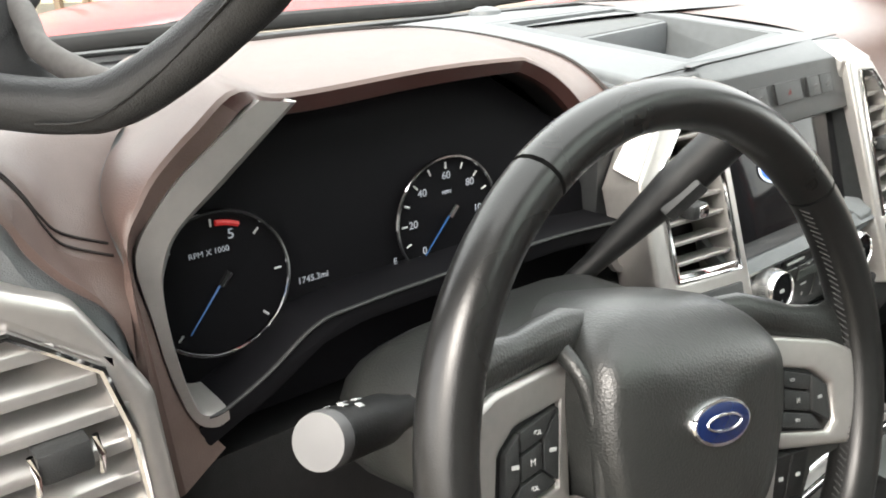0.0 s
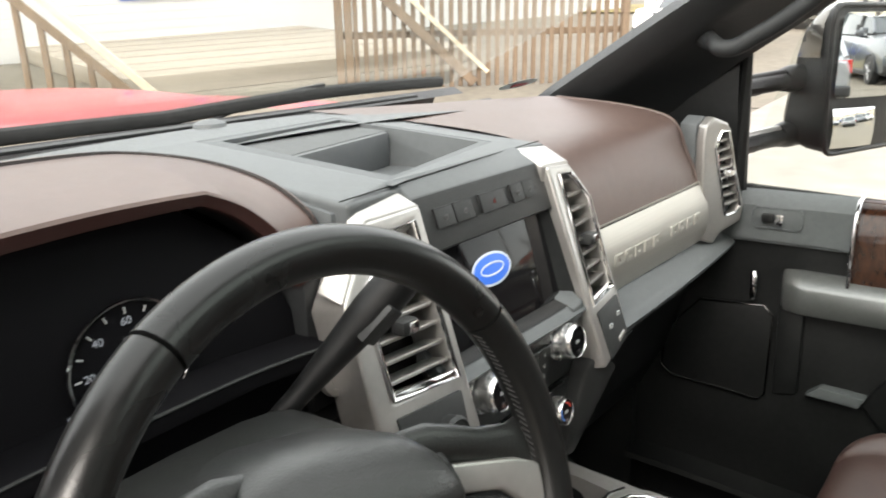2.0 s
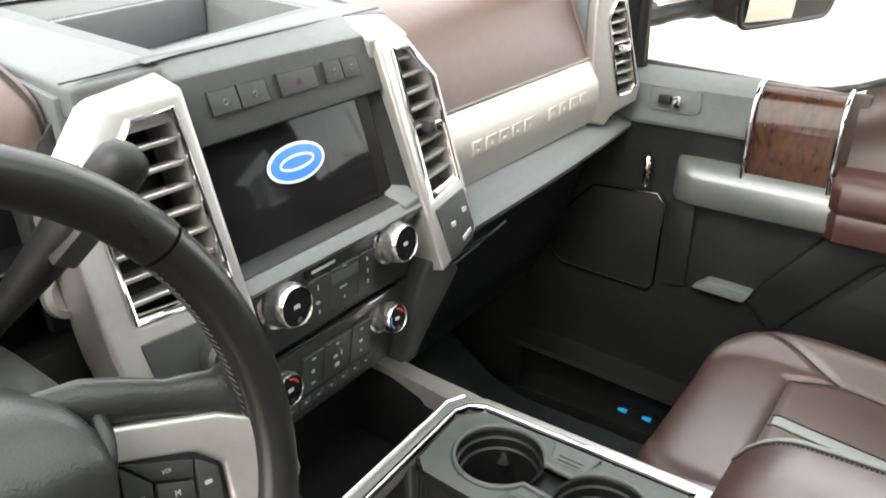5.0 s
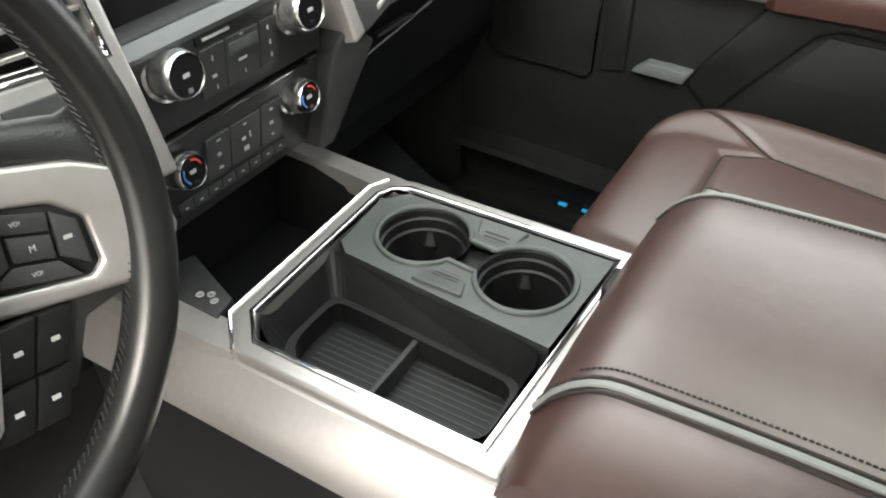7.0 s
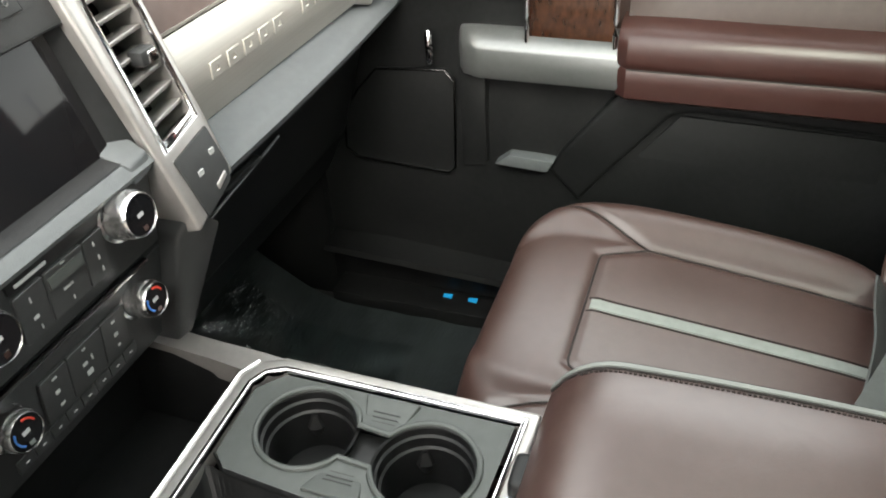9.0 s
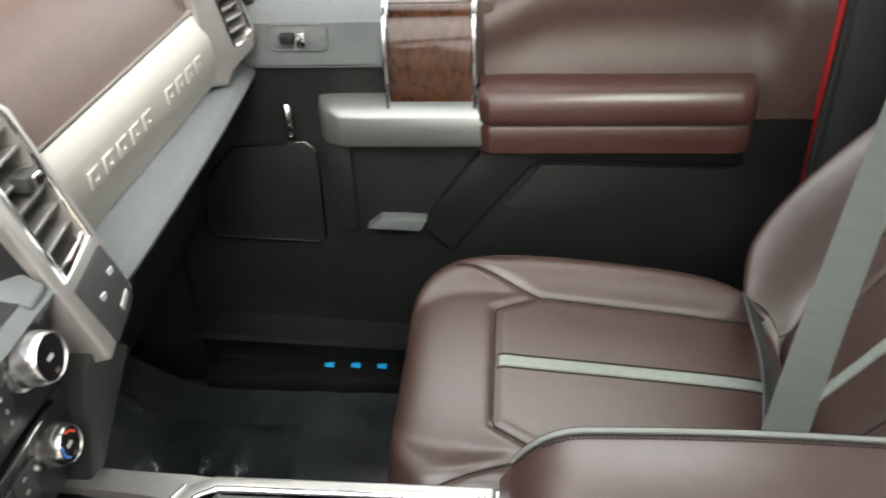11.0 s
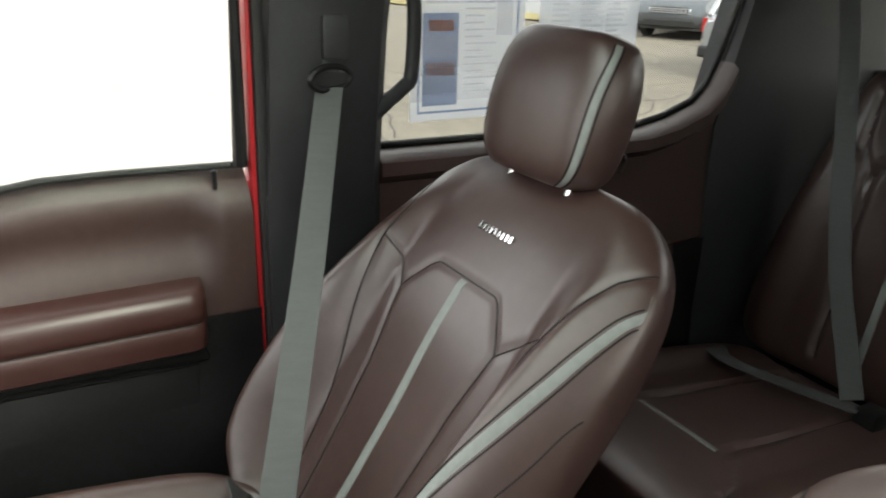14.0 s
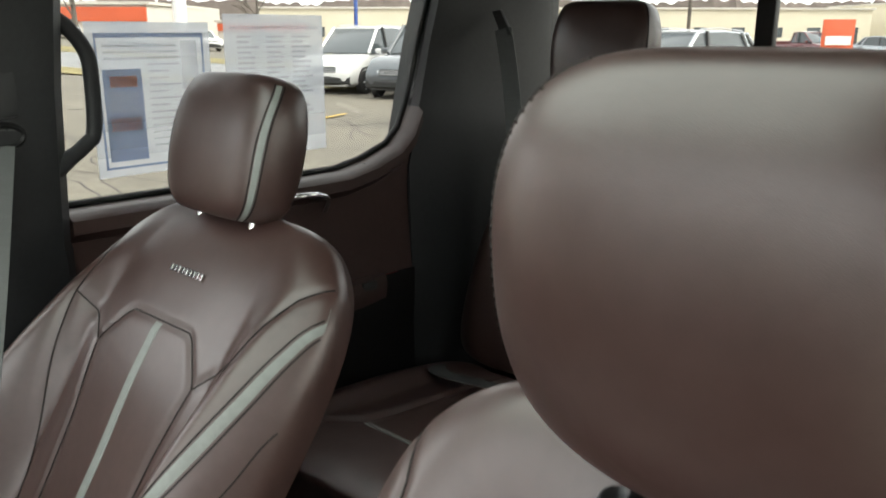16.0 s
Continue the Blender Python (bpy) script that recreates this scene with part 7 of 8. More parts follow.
part("grille", prism([V(0.701, 0.986, 1.689), V(0.707, 0.955, 1.702), V(0.761, 0.981, 1.648), V(0.744, 1.008, 1.647)], (0.011, 0.0076, 0.015), 0.003), BLACK, sp2)

fm = thing("floor_mat", "black vinyl floor mat with clear plastic wrap", "floor mat")
def mat_fn(u, v):
    x, y = 0.24 + 0.56 * u, 0.44 + 0.72 * v
    z = FLOOR_Z + 0.012 + 0.006 * noise.noise((x * 14, y * 14, 0)) + 0.16 * max(0, (v - 0.62) / 0.38) ** 1.6
    return V(x, y, z)
part("mat", sheet(mat_fn, 40, 50), MAT_VINYL, fm)
FILM = clear("crumpled_film", (0.93, 0.95, 0.95), 0.12)


def film_fn(u, v):
    x, y = 0.245 + 0.46 * u, 0.70 + 0.40 * v
    w = abs(noise.noise((x * 9, y * 16, 3))) + 0.35 * abs(noise.noise((x * 22, y * 28, 7))) + 0.05 * noise.noise((x * 50, y * 50, 1))
    edge = min(1.0, 6 * u, 6 * (1 - u), 6 * (1 - v)) * min(1.0, 0.15 + v * 1.3)
    return V(x + 0.012 * noise.noise((y * 8, 0, 2)), y, mat_fn((x - 0.24) / 0.56, (y - 0.44) / 0.72).z + 0.003 + 0.030 * w * edge)


wrap = part("plastic_wrap", sheet(film_fn, 90, 80), FILM, fm, "crumpled clear protective film", smooth=False)
sillp = thing("sill_plate", "black door sill plate with lit blue bars", "sill plate")
part("plate", box(0.805, 0.90, -0.15, 0.93, FLOOR_Z, 0.698, 0.006), BLACK, sillp)
LBLUE = plain("lit_sill_blue", (0.01, 0.20, 0.40), 0.4, emit=0.16)
for k in range(6):
    y = 0.675 - 0.056 * k
    part("lit_bar", prism([V(0.846, y - 0.010, 0.7), V(0.860, y - 0.009, 0.7), V(0.858, y + 0.010, 0.7), V(0.848, y + 0.009, 0.7)], (0, 0, -0.003), 0), LBLUE, sillp, "lit blue bar", smooth=False)

# papers hung on the rear side window
PAPER = mat("printed_paper", (0.62, 0.64, 0.66), 0.8, var=0.04, scale=20)


def see_through(m, share, open_=0.5):
    """Lets light from outdoors shine through a printed sheet."""
    nt = m.node_tree
    b = nt.nodes["Principled BSDF"]
    tl = nt.nodes.new("ShaderNodeBsdfTranslucent")
    tl.inputs["Color"].default_value = b.inputs["Base Color"].default_value if not b.inputs["Base Color"].is_linked else (0.66, 0.68, 0.72, 1)
    tp = nt.nodes.new("ShaderNodeBsdfTransparent")
    m1, m2 = nt.nodes.new("ShaderNodeMixShader"), nt.nodes.new("ShaderNodeMixShader")
    m1.inputs["Fac"].default_value, m2.inputs["Fac"].default_value = share, open_
    nt.links.new(b.outputs["BSDF"], m1.inputs[1])
    nt.links.new(tl.outputs["BSDF"], m1.inputs[2])
    nt.links.new(m1.outputs["Shader"], m2.inputs[1])
    nt.links.new(tp.outputs["BSDF"], m2.inputs[2])
    nt.links.new(m2.outputs["Shader"], nt.nodes["Material Output"].inputs["Surface"])


see_through(PAPER, 0.75, 0.40)
INK = plain("grey_ink", (0.58, 0.60, 0.63), 0.8)
INKB = plain("blue_ink", (0.24, 0.33, 0.52), 0.8)
INKR = plain("orange_ink", (0.72, 0.22, 0.08), 0.8)
for m_ in (INK, INKB, INKR):
    see_through(m_, 0.7, 0.80 if m_ is INK else 0.45)
for k, (y0, y1, z0, z1) in enumerate(((-0.522, -0.782, 1.572, 1.866), (-0.818, -1.085, 1.575, 1.884))):
    pp = thing("price_sheet", "printed window sheet with blue panel, hung inside the glass" if k == 0 else "printed window sheet with grey columns, hung inside the glass", "paper", "window sheets")
    part("sheet", box(0.896, 0.8972, y1, y0, z0, z1, 0), PAPER, pp, smooth=False)
    def ink(ya, yb, za, zb, m_, nm="printed_bar"):
        W_, H_ = y1 - y0, z1 - z0
        a, b = y0 + W_ * ya, y0 + W_ * yb
        part(nm, box(0.8948, 0.896, min(a, b), max(a, b), z0 + H_ * za, z0 + H_ * zb, 0), m_, pp, smooth=False)
    rr_ = random.Random(k + 7)
    if k == 0:
        ink(0.06, 0.94, 0.90, 0.93, INKB)
        ink(0.06, 0.075, 0.05, 0.93, INKB)
        ink(0.925, 0.94, 0.05, 0.93, INKB)
        ink(0.06, 0.94, 0.05, 0.065, INKB)
        ink(0.10, 0.40, 0.10, 0.70, INKB)
        ink(0.15, 0.36, 0.585, 0.655, INKR)
        ink(0.13, 0.37, 0.30, 0.385, INKR)
        for j in range(8):
            ink(0.13, 0.37, 0.42 + 0.018 * j, 0.43 + 0.018 * j, INK)
        for j in range(14):
            ink(0.46, 0.60 + 0.28 * rr_.random(), 0.18 + 0.045 * j, 0.192 + 0.045 * j, INK)
        ink(0.74, 0.88, 0.55, 0.88, INK)
        for j in range(3):
            ink(0.12, 0.70, 0.76 + 0.04 * j, 0.775 + 0.04 * j, INK)
    else:
        for c0_ in (0.12, 0.40, 0.66):
            for j in range(16):
                ink(c0_, c0_ + 0.10 + 0.12 * rr_.random(), 0.30 + 0.036 * j, 0.315 + 0.036 * j, INK)
        ink(0.05, 0.95, 0.90, 0.92, INK)

# ---------------------------------------------------------------- door mirror, bonnet, wipers
mir = thing("door_mirror", "black towing door mirror with two glasses, arms extended", "mirror")
m_out = V(0.36, 0.93, 0).normalized()
def shell_ring(d, corners, r=0.030):
    return [p + m_out * d for p in rounded([V(x, 0.649 - (x - 1.176) * 0.387, z) for x, z in corners], r)]
face = [(1.192, 1.812), (1.445, 1.806), (1.505, 1.745), (1.512, 1.570), (1.478, 1.484), (1.192, 1.484), (1.181, 1.520), (1.178, 1.785)]
mid = [(1.216, 1.806), (1.442, 1.800), (1.500, 1.740), (1.508, 1.570), (1.474, 1.490), (1.188, 1.490), (1.180, 1.530), (1.196, 1.780)]
back = [(1.250, 1.780), (1.420, 1.775), (1.470, 1.720), (1.480, 1.580), (1.450, 1.510), (1.180, 1.510), (1.172, 1.540), (1.220, 1.760)]
nose_ = [(1.285, 1.745), (1.395, 1.740), (1.430, 1.700), (1.440, 1.600), (1.415, 1.545), (1.230, 1.540), (1.222, 1.560), (1.262, 1.725)]
part("housing", loft([shell_ring(d, c) for d, c in ((-0.006, face), (0.004, face), (0.045, mid), (0.095, back), (0.135, nose_))]), BLACK, mir, "black mirror housing")
part("rim", tube(shell_ring(-0.004, face), 0.0065, 8, closed=True, up=m_out), BLACK, mir, "raised black edge round the glasses")
CAP = plain("dark_chrome", (0.15, 0.135, 0.12), 0.08, 1.0)
def cap_line(d, grow, lo, hi, top):
    return [V(x, 0.649 - (x - 1.176) * 0.387, z) + m_out * d for x, z in ((lo - grow, 1.700), (hi - grow, top - 0.035), (hi + 0.006, top - 0.012 + grow * 0.5), (hi + 0.030, top + grow), (1.400, top - 0.006 + grow))]
part("cap", loft([cap_line(0.018, 0.007, 1.181, 1.188, 1.809), cap_line(0.050, 0.007, 1.189, 1.200, 1.803), cap_line(0.092, 0.007, 1.206, 1.224, 1.780), cap_line(0.092, -0.004, 1.206, 1.224, 1.780), cap_line(0.018, -0.004, 1.181, 1.188, 1.809)], closed=False), CAP, mir, "dark chrome upper cap")
MIRROR = plain("mirror_glass", (0.85, 0.86, 0.87), 0.01, 1.0)
def mq(pts):
    n_ = V(-0.36, -0.93, 0).normalized()
    return [V(*p) + n_ * 0.008 for p in pts]
part("upper_glass", prism(rounded(mq([(1.205, 0.638, 1.796), (1.425, 0.553, 1.794), (1.480, 0.531, 1.745), (1.500, 0.5236, 1.690), (1.505, 0.5217, 1.600), (1.193, 0.6424, 1.610)]), 0.022), V(-0.36, -0.93, 0).normalized() * 0.003, 0.0), MIRROR, mir, "large flat mirror glass", smooth=False)
def lower_glass(u, v):
    x = 1.200 + 0.150 * u
    bulge = 1 - 0.5 * (2 * u - 1) ** 2 - 0.5 * (2 * v - 1) ** 2
    return V(x, 0.649 - (x - 1.176) * 0.387, 1.497 + 0.090 * v - 0.006 * u) - m_out * (0.0075 + 0.0085 * bulge)
part("lower_glass", sheet(lower_glass, 24, 16), MIRROR, mir, "small convex wide-angle mirror glass")
for z, inner in ((1.648, BLACK), (1.520, SILVER)):
    arm_ = part("arm", tube([V(0.94, 0.845, z - 0.014), V(1.06, 0.797, z - 0.008), V(1.10, 0.78, z - 0.006)], 0.029, 12, flat=0.75), BLACK, mir, "black telescoping arm")
    part("arm_slider", tube([V(1.08, 0.788, z - 0.006), V(1.25, 0.715, z + 0.004)], 0.026, 12, flat=0.8), BLACK, arm_)
    part("arm_tube", tube([V(1.08, 0.788, z + 0.010), V(1.23, 0.722, z + 0.020)], 0.011, 10), inner, arm_, "sliding inner tube")
    part("collar", tube([V(1.185, 0.744, z + 0.002), V(1.205, 0.735, z + 0.004), V(1.250, 0.714, z + 0.006)], [0.026, 0.031, 0.031], 14), BLACK, arm_, "collar at the housing")
part("mount", box(0.915, 0.965, 0.79, 0.87, 1.46, 1.72, 0.02, 3), BLACK, mir, "black mirror mount")

bon = thing("bonnet", "ruby red truck bonnet beyond the windscreen", "bonnet")
def bon_fn(u, v):
    x = -0.90 + 1.80 * u
    y = 1.50 + 1.15 * v
    bulge = 0.045 * math.exp(-((abs(x) - 0.0) / 0.42) ** 4)
    return V(x, y, 1.616 + bulge + 0.12 * v - 0.13 * v * v - 0.05 * (abs(x) / 0.9) ** 4)
part("panel", sheet(bon_fn, 40, 30), RED, bon)
cowl = thing("cowl", "black plastic cowl below the windscreen", "cowl")
part("grille", loft([[V(x, 1.44, 1.630), V(x, 1.47, 1.645), V(x, 1.53, 1.625), V(x, 1.55, 1.58)] for x in np.linspace(-0.9, 0.9, 12)], closed=False), BLACK, cowl)
for pts, blade in (([V(-0.70, 1.45, 1.655), V(-0.30, 1.43, 1.664), V(0.06, 1.44, 1.660)], 1), ([V(0.02, 1.44, 1.660), V(0.40, 1.43, 1.674), V(0.78, 1.42, 1.668)], 1)):
    wp_ = thing("windscreen_wiper", "black windscreen wiper lying on the glass", "wiper", "wipers")
    part("blade", tube(smooth_path(pts, 8), 0.010, 8, flat=1.3), RUBBER, wp_, "black rubber blade")
    part("arm", tube([pts[0] + V(0.1, 0.06, -0.03), pts[0].lerp(pts[2], 0.35) + V(0, 0.02, 0.014), pts[1] + V(0, 0.0, 0.016)], 0.007, 8, flat=0.6), BLACK, wp_, "black wiper arm")
stk = thing("windscreen_sticker", "pale oval sticker low on the windscreen", "sticker")
sc_ = V(0.70, 1.150, 1.672)
part("sticker", oval_bm(sc_, V(1, 0, 0), V(0, -0.925, 0.375).normalized(), V(0, -0.37, -0.92), 0.065, 0.030, 0.0006), mat("sticker_pale", (0.45, 0.47, 0.45), 0.6, var=0.1), stk)
part("sticker_bar", prism([sc_ + V(-0.025, 0.005, -0.004), sc_ + V(0.025, 0.005, -0.004), sc_ + V(0.025, -0.008, 0.0012), sc_ + V(-0.025, -0.008, 0.0012)], V(0, -0.37, -0.92) * 0.002, 0), plain("sticker_red", (0.4, 0.08, 0.08), 0.6), stk, smooth=False)

# ---------------------------------------------------------------- outdoors
GR = V(0, 0, 1).rotation_difference(V(-0.048, -0.064, 1).normalized()).to_matrix().to_4x4()


def gnd(x, y, z=0.0):
    """A place on the lot, which rises gently ahead of the truck; z is upright from it."""
    s_ = 0.6 * x + 0.8 * y
    return V(x, y, 0.08 * ((s_ + math.sqrt(s_ * s_ + 4)) / 2 - 1) + z)


steps = [-600, -300, -150, -80, -50, -35] + list(range(-25, 26, 1)) + [30, 35, 50, 80, 150, 300, 600]
gp = part("ground", sheet(lambda u, v: gnd(steps[round(u * (len(steps) - 1))], steps[round(v * (len(steps) - 1))]), len(steps) - 1, len(steps) - 1), ASPHALT)
tagged(gp, "worn pale asphalt of a car lot with cracks", "ground", kind="structure")
CRACK = mat("asphalt_crack", (0.05, 0.045, 0.04), 0.95, var=0.3, scale=8)
rk = random.Random(11)
bms = []
for k in range(26):
    x, y = (6 + 9 * rk.random(), -3 - 12 * rk.random()) if k < 18 else (4 + 10 * rk.random(), 1 + 5 * rk.random())
    a = rk.random() * 6.28
    pts = []
    for j in range(14):
        pts.append(gnd(x, y, 0.004))
        a += (rk.random() - 0.5) * 0.9
        x, y = x + 0.35 * math.cos(a), y + 0.35 * math.sin(a)
    bms.append(tube(pts, 0.012, 4, flat=0.25))
tagged(part("ground_cracks", merge(*bms), CRACK), "dark wandering cracks in the asphalt", "cracks", kind="stuff")


# pale concrete beside the passenger side
PALE = mat("pale_worn_concrete", (0.235, 0.216, 0.19), 0.9, var=0.18, scale=3, bump=0.3, bscale=50)
slab_q = [(1.25, -0.4), (32.0, -12.3), (32.0, 3.5), (1.25, 3.2)]
tagged(part("pavement_concrete", sheet(lambda u, v: gnd(*[(slab_q[0][k] * (1 - u) + slab_q[1][k] * u) * (1 - v) + (slab_q[3][k] * (1 - u) + slab_q[2][k] * u) * v for k in (0, 1)], 0.03), 80, 40), PALE), "pale worn concrete paving beside the truck", "pavement", kind="structure")
# ---------------------------------------------------------------- parked vehicles
TYRE = mat("tyre_rubber", (0.018, 0.018, 0.018), 0.8, var=0.2, scale=30)
RIMM = mat("alloy", (0.45, 0.45, 0.46), 0.3, metal=0.9, var=0.08, scale=20)
DARKGLASS = plain("dark_car_glass", (0.07, 0.08, 0.085), 0.05)
LAMPW = plain("clear_lamp", (0.75, 0.76, 0.76), 0.1)
LAMPR = plain("red_lamp", (0.45, 0.02, 0.02), 0.15)
TRIMK = plain("black_car_trim", (0.02, 0.02, 0.02), 0.5)


def vehicle(label, category, paint, at, heading, L=4.8, W=1.94, H=1.75, pickup=False, sedan=False, group="parked vehicles"):
    """A car: lofted body, glasshouse with panes, wheels, lamps, grille and mirrors; its nose points along heading."""
    car = thing("car", label, category, group)
    hw, g = W / 2, 0.22
    belt = H * 0.60
    nose, tail = L / 2, -L / 2
    st_ = [(nose, 0.80, 0.42, 0.72), (nose - 0.10, 0.94, 0.26, 0.92), (nose - 0.45, 0.98, g, belt - 0.10), (nose - 0.25 * L, 1.0, g, belt - 0.03), (0.0, 1.0, g, belt), (tail + 0.9, 1.0, g, belt + 0.02), (tail + 0.15, 0.98, 0.28, belt + 0.03), (tail, 0.90, 0.42, belt - 0.08)]
    if sedan:
        st_ = [(y, w, a, b if y > -0.8 else b + 0.02) for y, w, a, b in st_]
    rings = []
    for y, w, z0, z1 in st_:
        w *= hw
        rings.append([V(sx * w * kx, y, z0 + (z1 - z0) * kz) for sx, seq in ((1, ((0.80, 0), (0.96, 0.12), (1.0, 0.45), (0.99, 0.75), (0.93, 0.95), (0.80, 1.0))), (-1, ((0.80, 1.0), (0.93, 0.95), (0.99, 0.75), (1.0, 0.45), (0.96, 0.12), (0.80, 0)))) for kx, kz in seq])
    body = part("body", loft(rings), paint, car)
    ws, wt = nose - 0.27 * L, nose - 0.43 * L
    rt = tail + (2.2 if pickup else 1.15 if sedan else 0.17 * L)
    rb = tail + (2.0 if pickup else 0.55 if sedan else 0.14)
    gh = [(ws, belt - 0.02, belt + 0.01, 0.86, 0.84), (wt, belt, H - 0.03, 0.90, 0.72), (0.5 * (wt + rt), belt, H, 0.91, 0.73), (rt, belt, H - 0.06, 0.90, 0.71), (rb, belt, belt + 0.03, 0.86, 0.82)]
    rings = [[V(-hw * wb, y, z0), V(-hw * wt_, y, z1 - 0.03), V(-hw * wt_ * 0.9, y, z1), V(hw * wt_ * 0.9, y, z1), V(hw * wt_, y, z1 - 0.03), V(hw * wb, y, z0)] for y, z0, z1, wb, wt_ in gh]
    part("glasshouse", loft(rings), DARKGLASS, car, "dark glass all round")
    part("roof", loft([[V(-hw * 0.735, y, z - 0.035), V(-hw * 0.68, y, z + 0.012), V(hw * 0.68, y, z + 0.012), V(hw * 0.735, y, z - 0.035)] for y, z in ((wt + 0.04, H - 0.035), (0.5 * (wt + rt), H), (rt - 0.05, H - 0.06))]), paint, car)
    for sx in (1, -1):
        for (ya, za, ka), (yb, zb, kb) in ((((ws, belt, 0.86)), ((wt, H - 0.04, 0.735))), ((0.05, belt, 0.915), (0.0, H - 0.02, 0.745)), ((rb, belt, 0.865), (rt, H - 0.07, 0.73)), ((rb + 0.10 * L, belt, 0.89), (rt + 0.04 * L, H - 0.05, 0.735))):
            part("pillar", tube([V(sx * hw * ka, ya, za), V(sx * hw * kb, yb, zb)], 0.05, 6), paint if ya != 0.05 else TRIMK, car)
        if not sedan and not pickup:
            part("roof_rail", tube([V(sx * hw * 0.66, wt - 0.2, H + 0.03), V(sx * hw * 0.66, 0.5 * (wt + rt), H + 0.055), V(sx * hw * 0.66, rt + 0.1, H - 0.01)], 0.018, 6), RIMM, car, "bright roof rail")
        part("mirror", box(min(sx * hw * 0.96, sx * (hw + 0.2)), max(sx * hw * 0.96, sx * (hw + 0.2)), ws - 0.35, ws - 0.22, belt - 0.02, belt + 0.15, 0.04, 2), paint, car)
        part("headlight", loft([[V(sx * hw * a, nose - y - 0.01, z) for a, y, z in ((0.52, 0.02 + d, 0.80), (0.90, 0.22 + d, 0.84), (0.92, 0.26 + d, 0.72), (0.54, 0.0 + d, 0.68))] for d in (-0.015, 0.10)]), LAMPW, car, "clear headlight")
        part("tail_light", loft([[V(sx * hw * a, tail + y, z) for a, y, z in ((0.66, 0.03 + d, 1.02), (0.97, 0.14 + d, 1.04), (0.98, 0.14 + d, 0.80), (0.68, 0.02 + d, 0.78))] for d in (-0.03, 0.10)]), LAMPR, car, "red tail light")
        part("fog_lamp", box(sx * hw * 0.70 - 0.06, sx * hw * 0.70 + 0.06, nose - 0.10, nose - 0.02, 0.44, 0.52, 0.02), LAMPW, car)
        part("sill", box(min(sx * hw * 0.9, sx * hw * 0.985), max(sx * hw * 0.9, sx * hw * 0.985), tail + 1.3, nose - 1.4, 0.20, 0.34, 0.03), TRIMK, car)
        for yw in (nose - 0.92, tail + 1.02):
            c = V(sx * (hw - 0.075), yw, 0.36)
            wh = part("wheel", lathe([(0.20, -0.10), (0.33, -0.11), (0.36, -0.09), (0.365, 0.0), (0.36, 0.09), (0.33, 0.11), (0.25, 0.105)], c, (sx, 0, 0), 28), TYRE, car, "black tyre")
            part("rim", lathe([(0.255, 0.06), (0.25, 0.10), (0.235, 0.095), (0.20, 0.05), (0.001, 0.05)], c, (sx, 0, 0), 28), TRIMK, wh)
            for k in range(5):
                a = 2 * math.pi * k / 5
                part("rim_spoke", tube([c + V(sx * 0.085, 0, 0), c + V(sx * 0.095, 0.24 * math.cos(a), 0.24 * math.sin(a))], [0.045, 0.032], 6, flat=0.6), RIMM, wh, "alloy spoke")
            part("arch", tube([c + V(sx * 0.070, 0.43 * math.cos(a), 0.43 * math.sin(a)) for a in np.linspace(0.0, math.pi, 13)], 0.035, 6), TRIMK, car, "black wheel arch")
    gr = part("grille", loft([[V(x * hw, nose - 0.005 - 0.03 * abs(x) + d, z) for x, z in ((-0.50, 0.66), (-0.48, 0.84), (0.48, 0.84), (0.50, 0.66))] for d in (0.02, -0.06)]), TRIMK, car, "dark grille")
    for k in range(3):
        part("grille_bar", tube([V(-0.48 * hw, nose - 0.005, 0.70 + 0.05 * k), V(0, nose + 0.025, 0.70 + 0.05 * k), V(0.48 * hw, nose - 0.005, 0.70 + 0.05 * k)], 0.013, 6), RIMM, gr, "bright grille bar")
    part("bumper", loft([[V(x * hw, nose + 0.03 - 0.12 * x * x + d, z) for x in (-0.93, -0.5, 0, 0.5, 0.93) for z in (z0,)] for z0, d in ((0.30, -0.06), (0.36, 0.03), (0.50, 0.03), (0.56, -0.02))], closed=False), TRIMK, car, "dark front bumper")
    part("rear_bumper", box(-hw * 0.95, hw * 0.95, tail - 0.08, tail + 0.15, 0.38, 0.58, 0.05, 3), TRIMK, car, "dark rear bumper")
    part("number_plate", box(-0.15, 0.15, tail - 0.10, tail - 0.075, 0.80, 0.92, 0.005), LAMPW, car, "plain pale plate")
    if pickup:
        part("bed_wall", frame_prism([V(-hw * 0.98, tail + 0.05, belt + 0.08), V(hw * 0.98, tail + 0.05, belt + 0.08), V(hw * 0.98, rb, belt + 0.08), V(-hw * 0.98, rb, belt + 0.08)], [V(-hw * 0.88, tail + 0.12, belt + 0.08), V(hw * 0.88, tail + 0.12, belt + 0.08), V(hw * 0.88, rb - 0.05, belt + 0.08), V(-hw * 0.88, rb - 0.05, belt + 0.08)], (0, 0, -0.2), 0.02), paint, car)
    car.matrix_world = Matrix.Translation(gnd(*at)) @ (GR if 0.6 * at[0] + 0.8 * at[1] > 3 else Matrix()) @ Matrix.Rotation(radians(heading), 4, "Z")
    return car


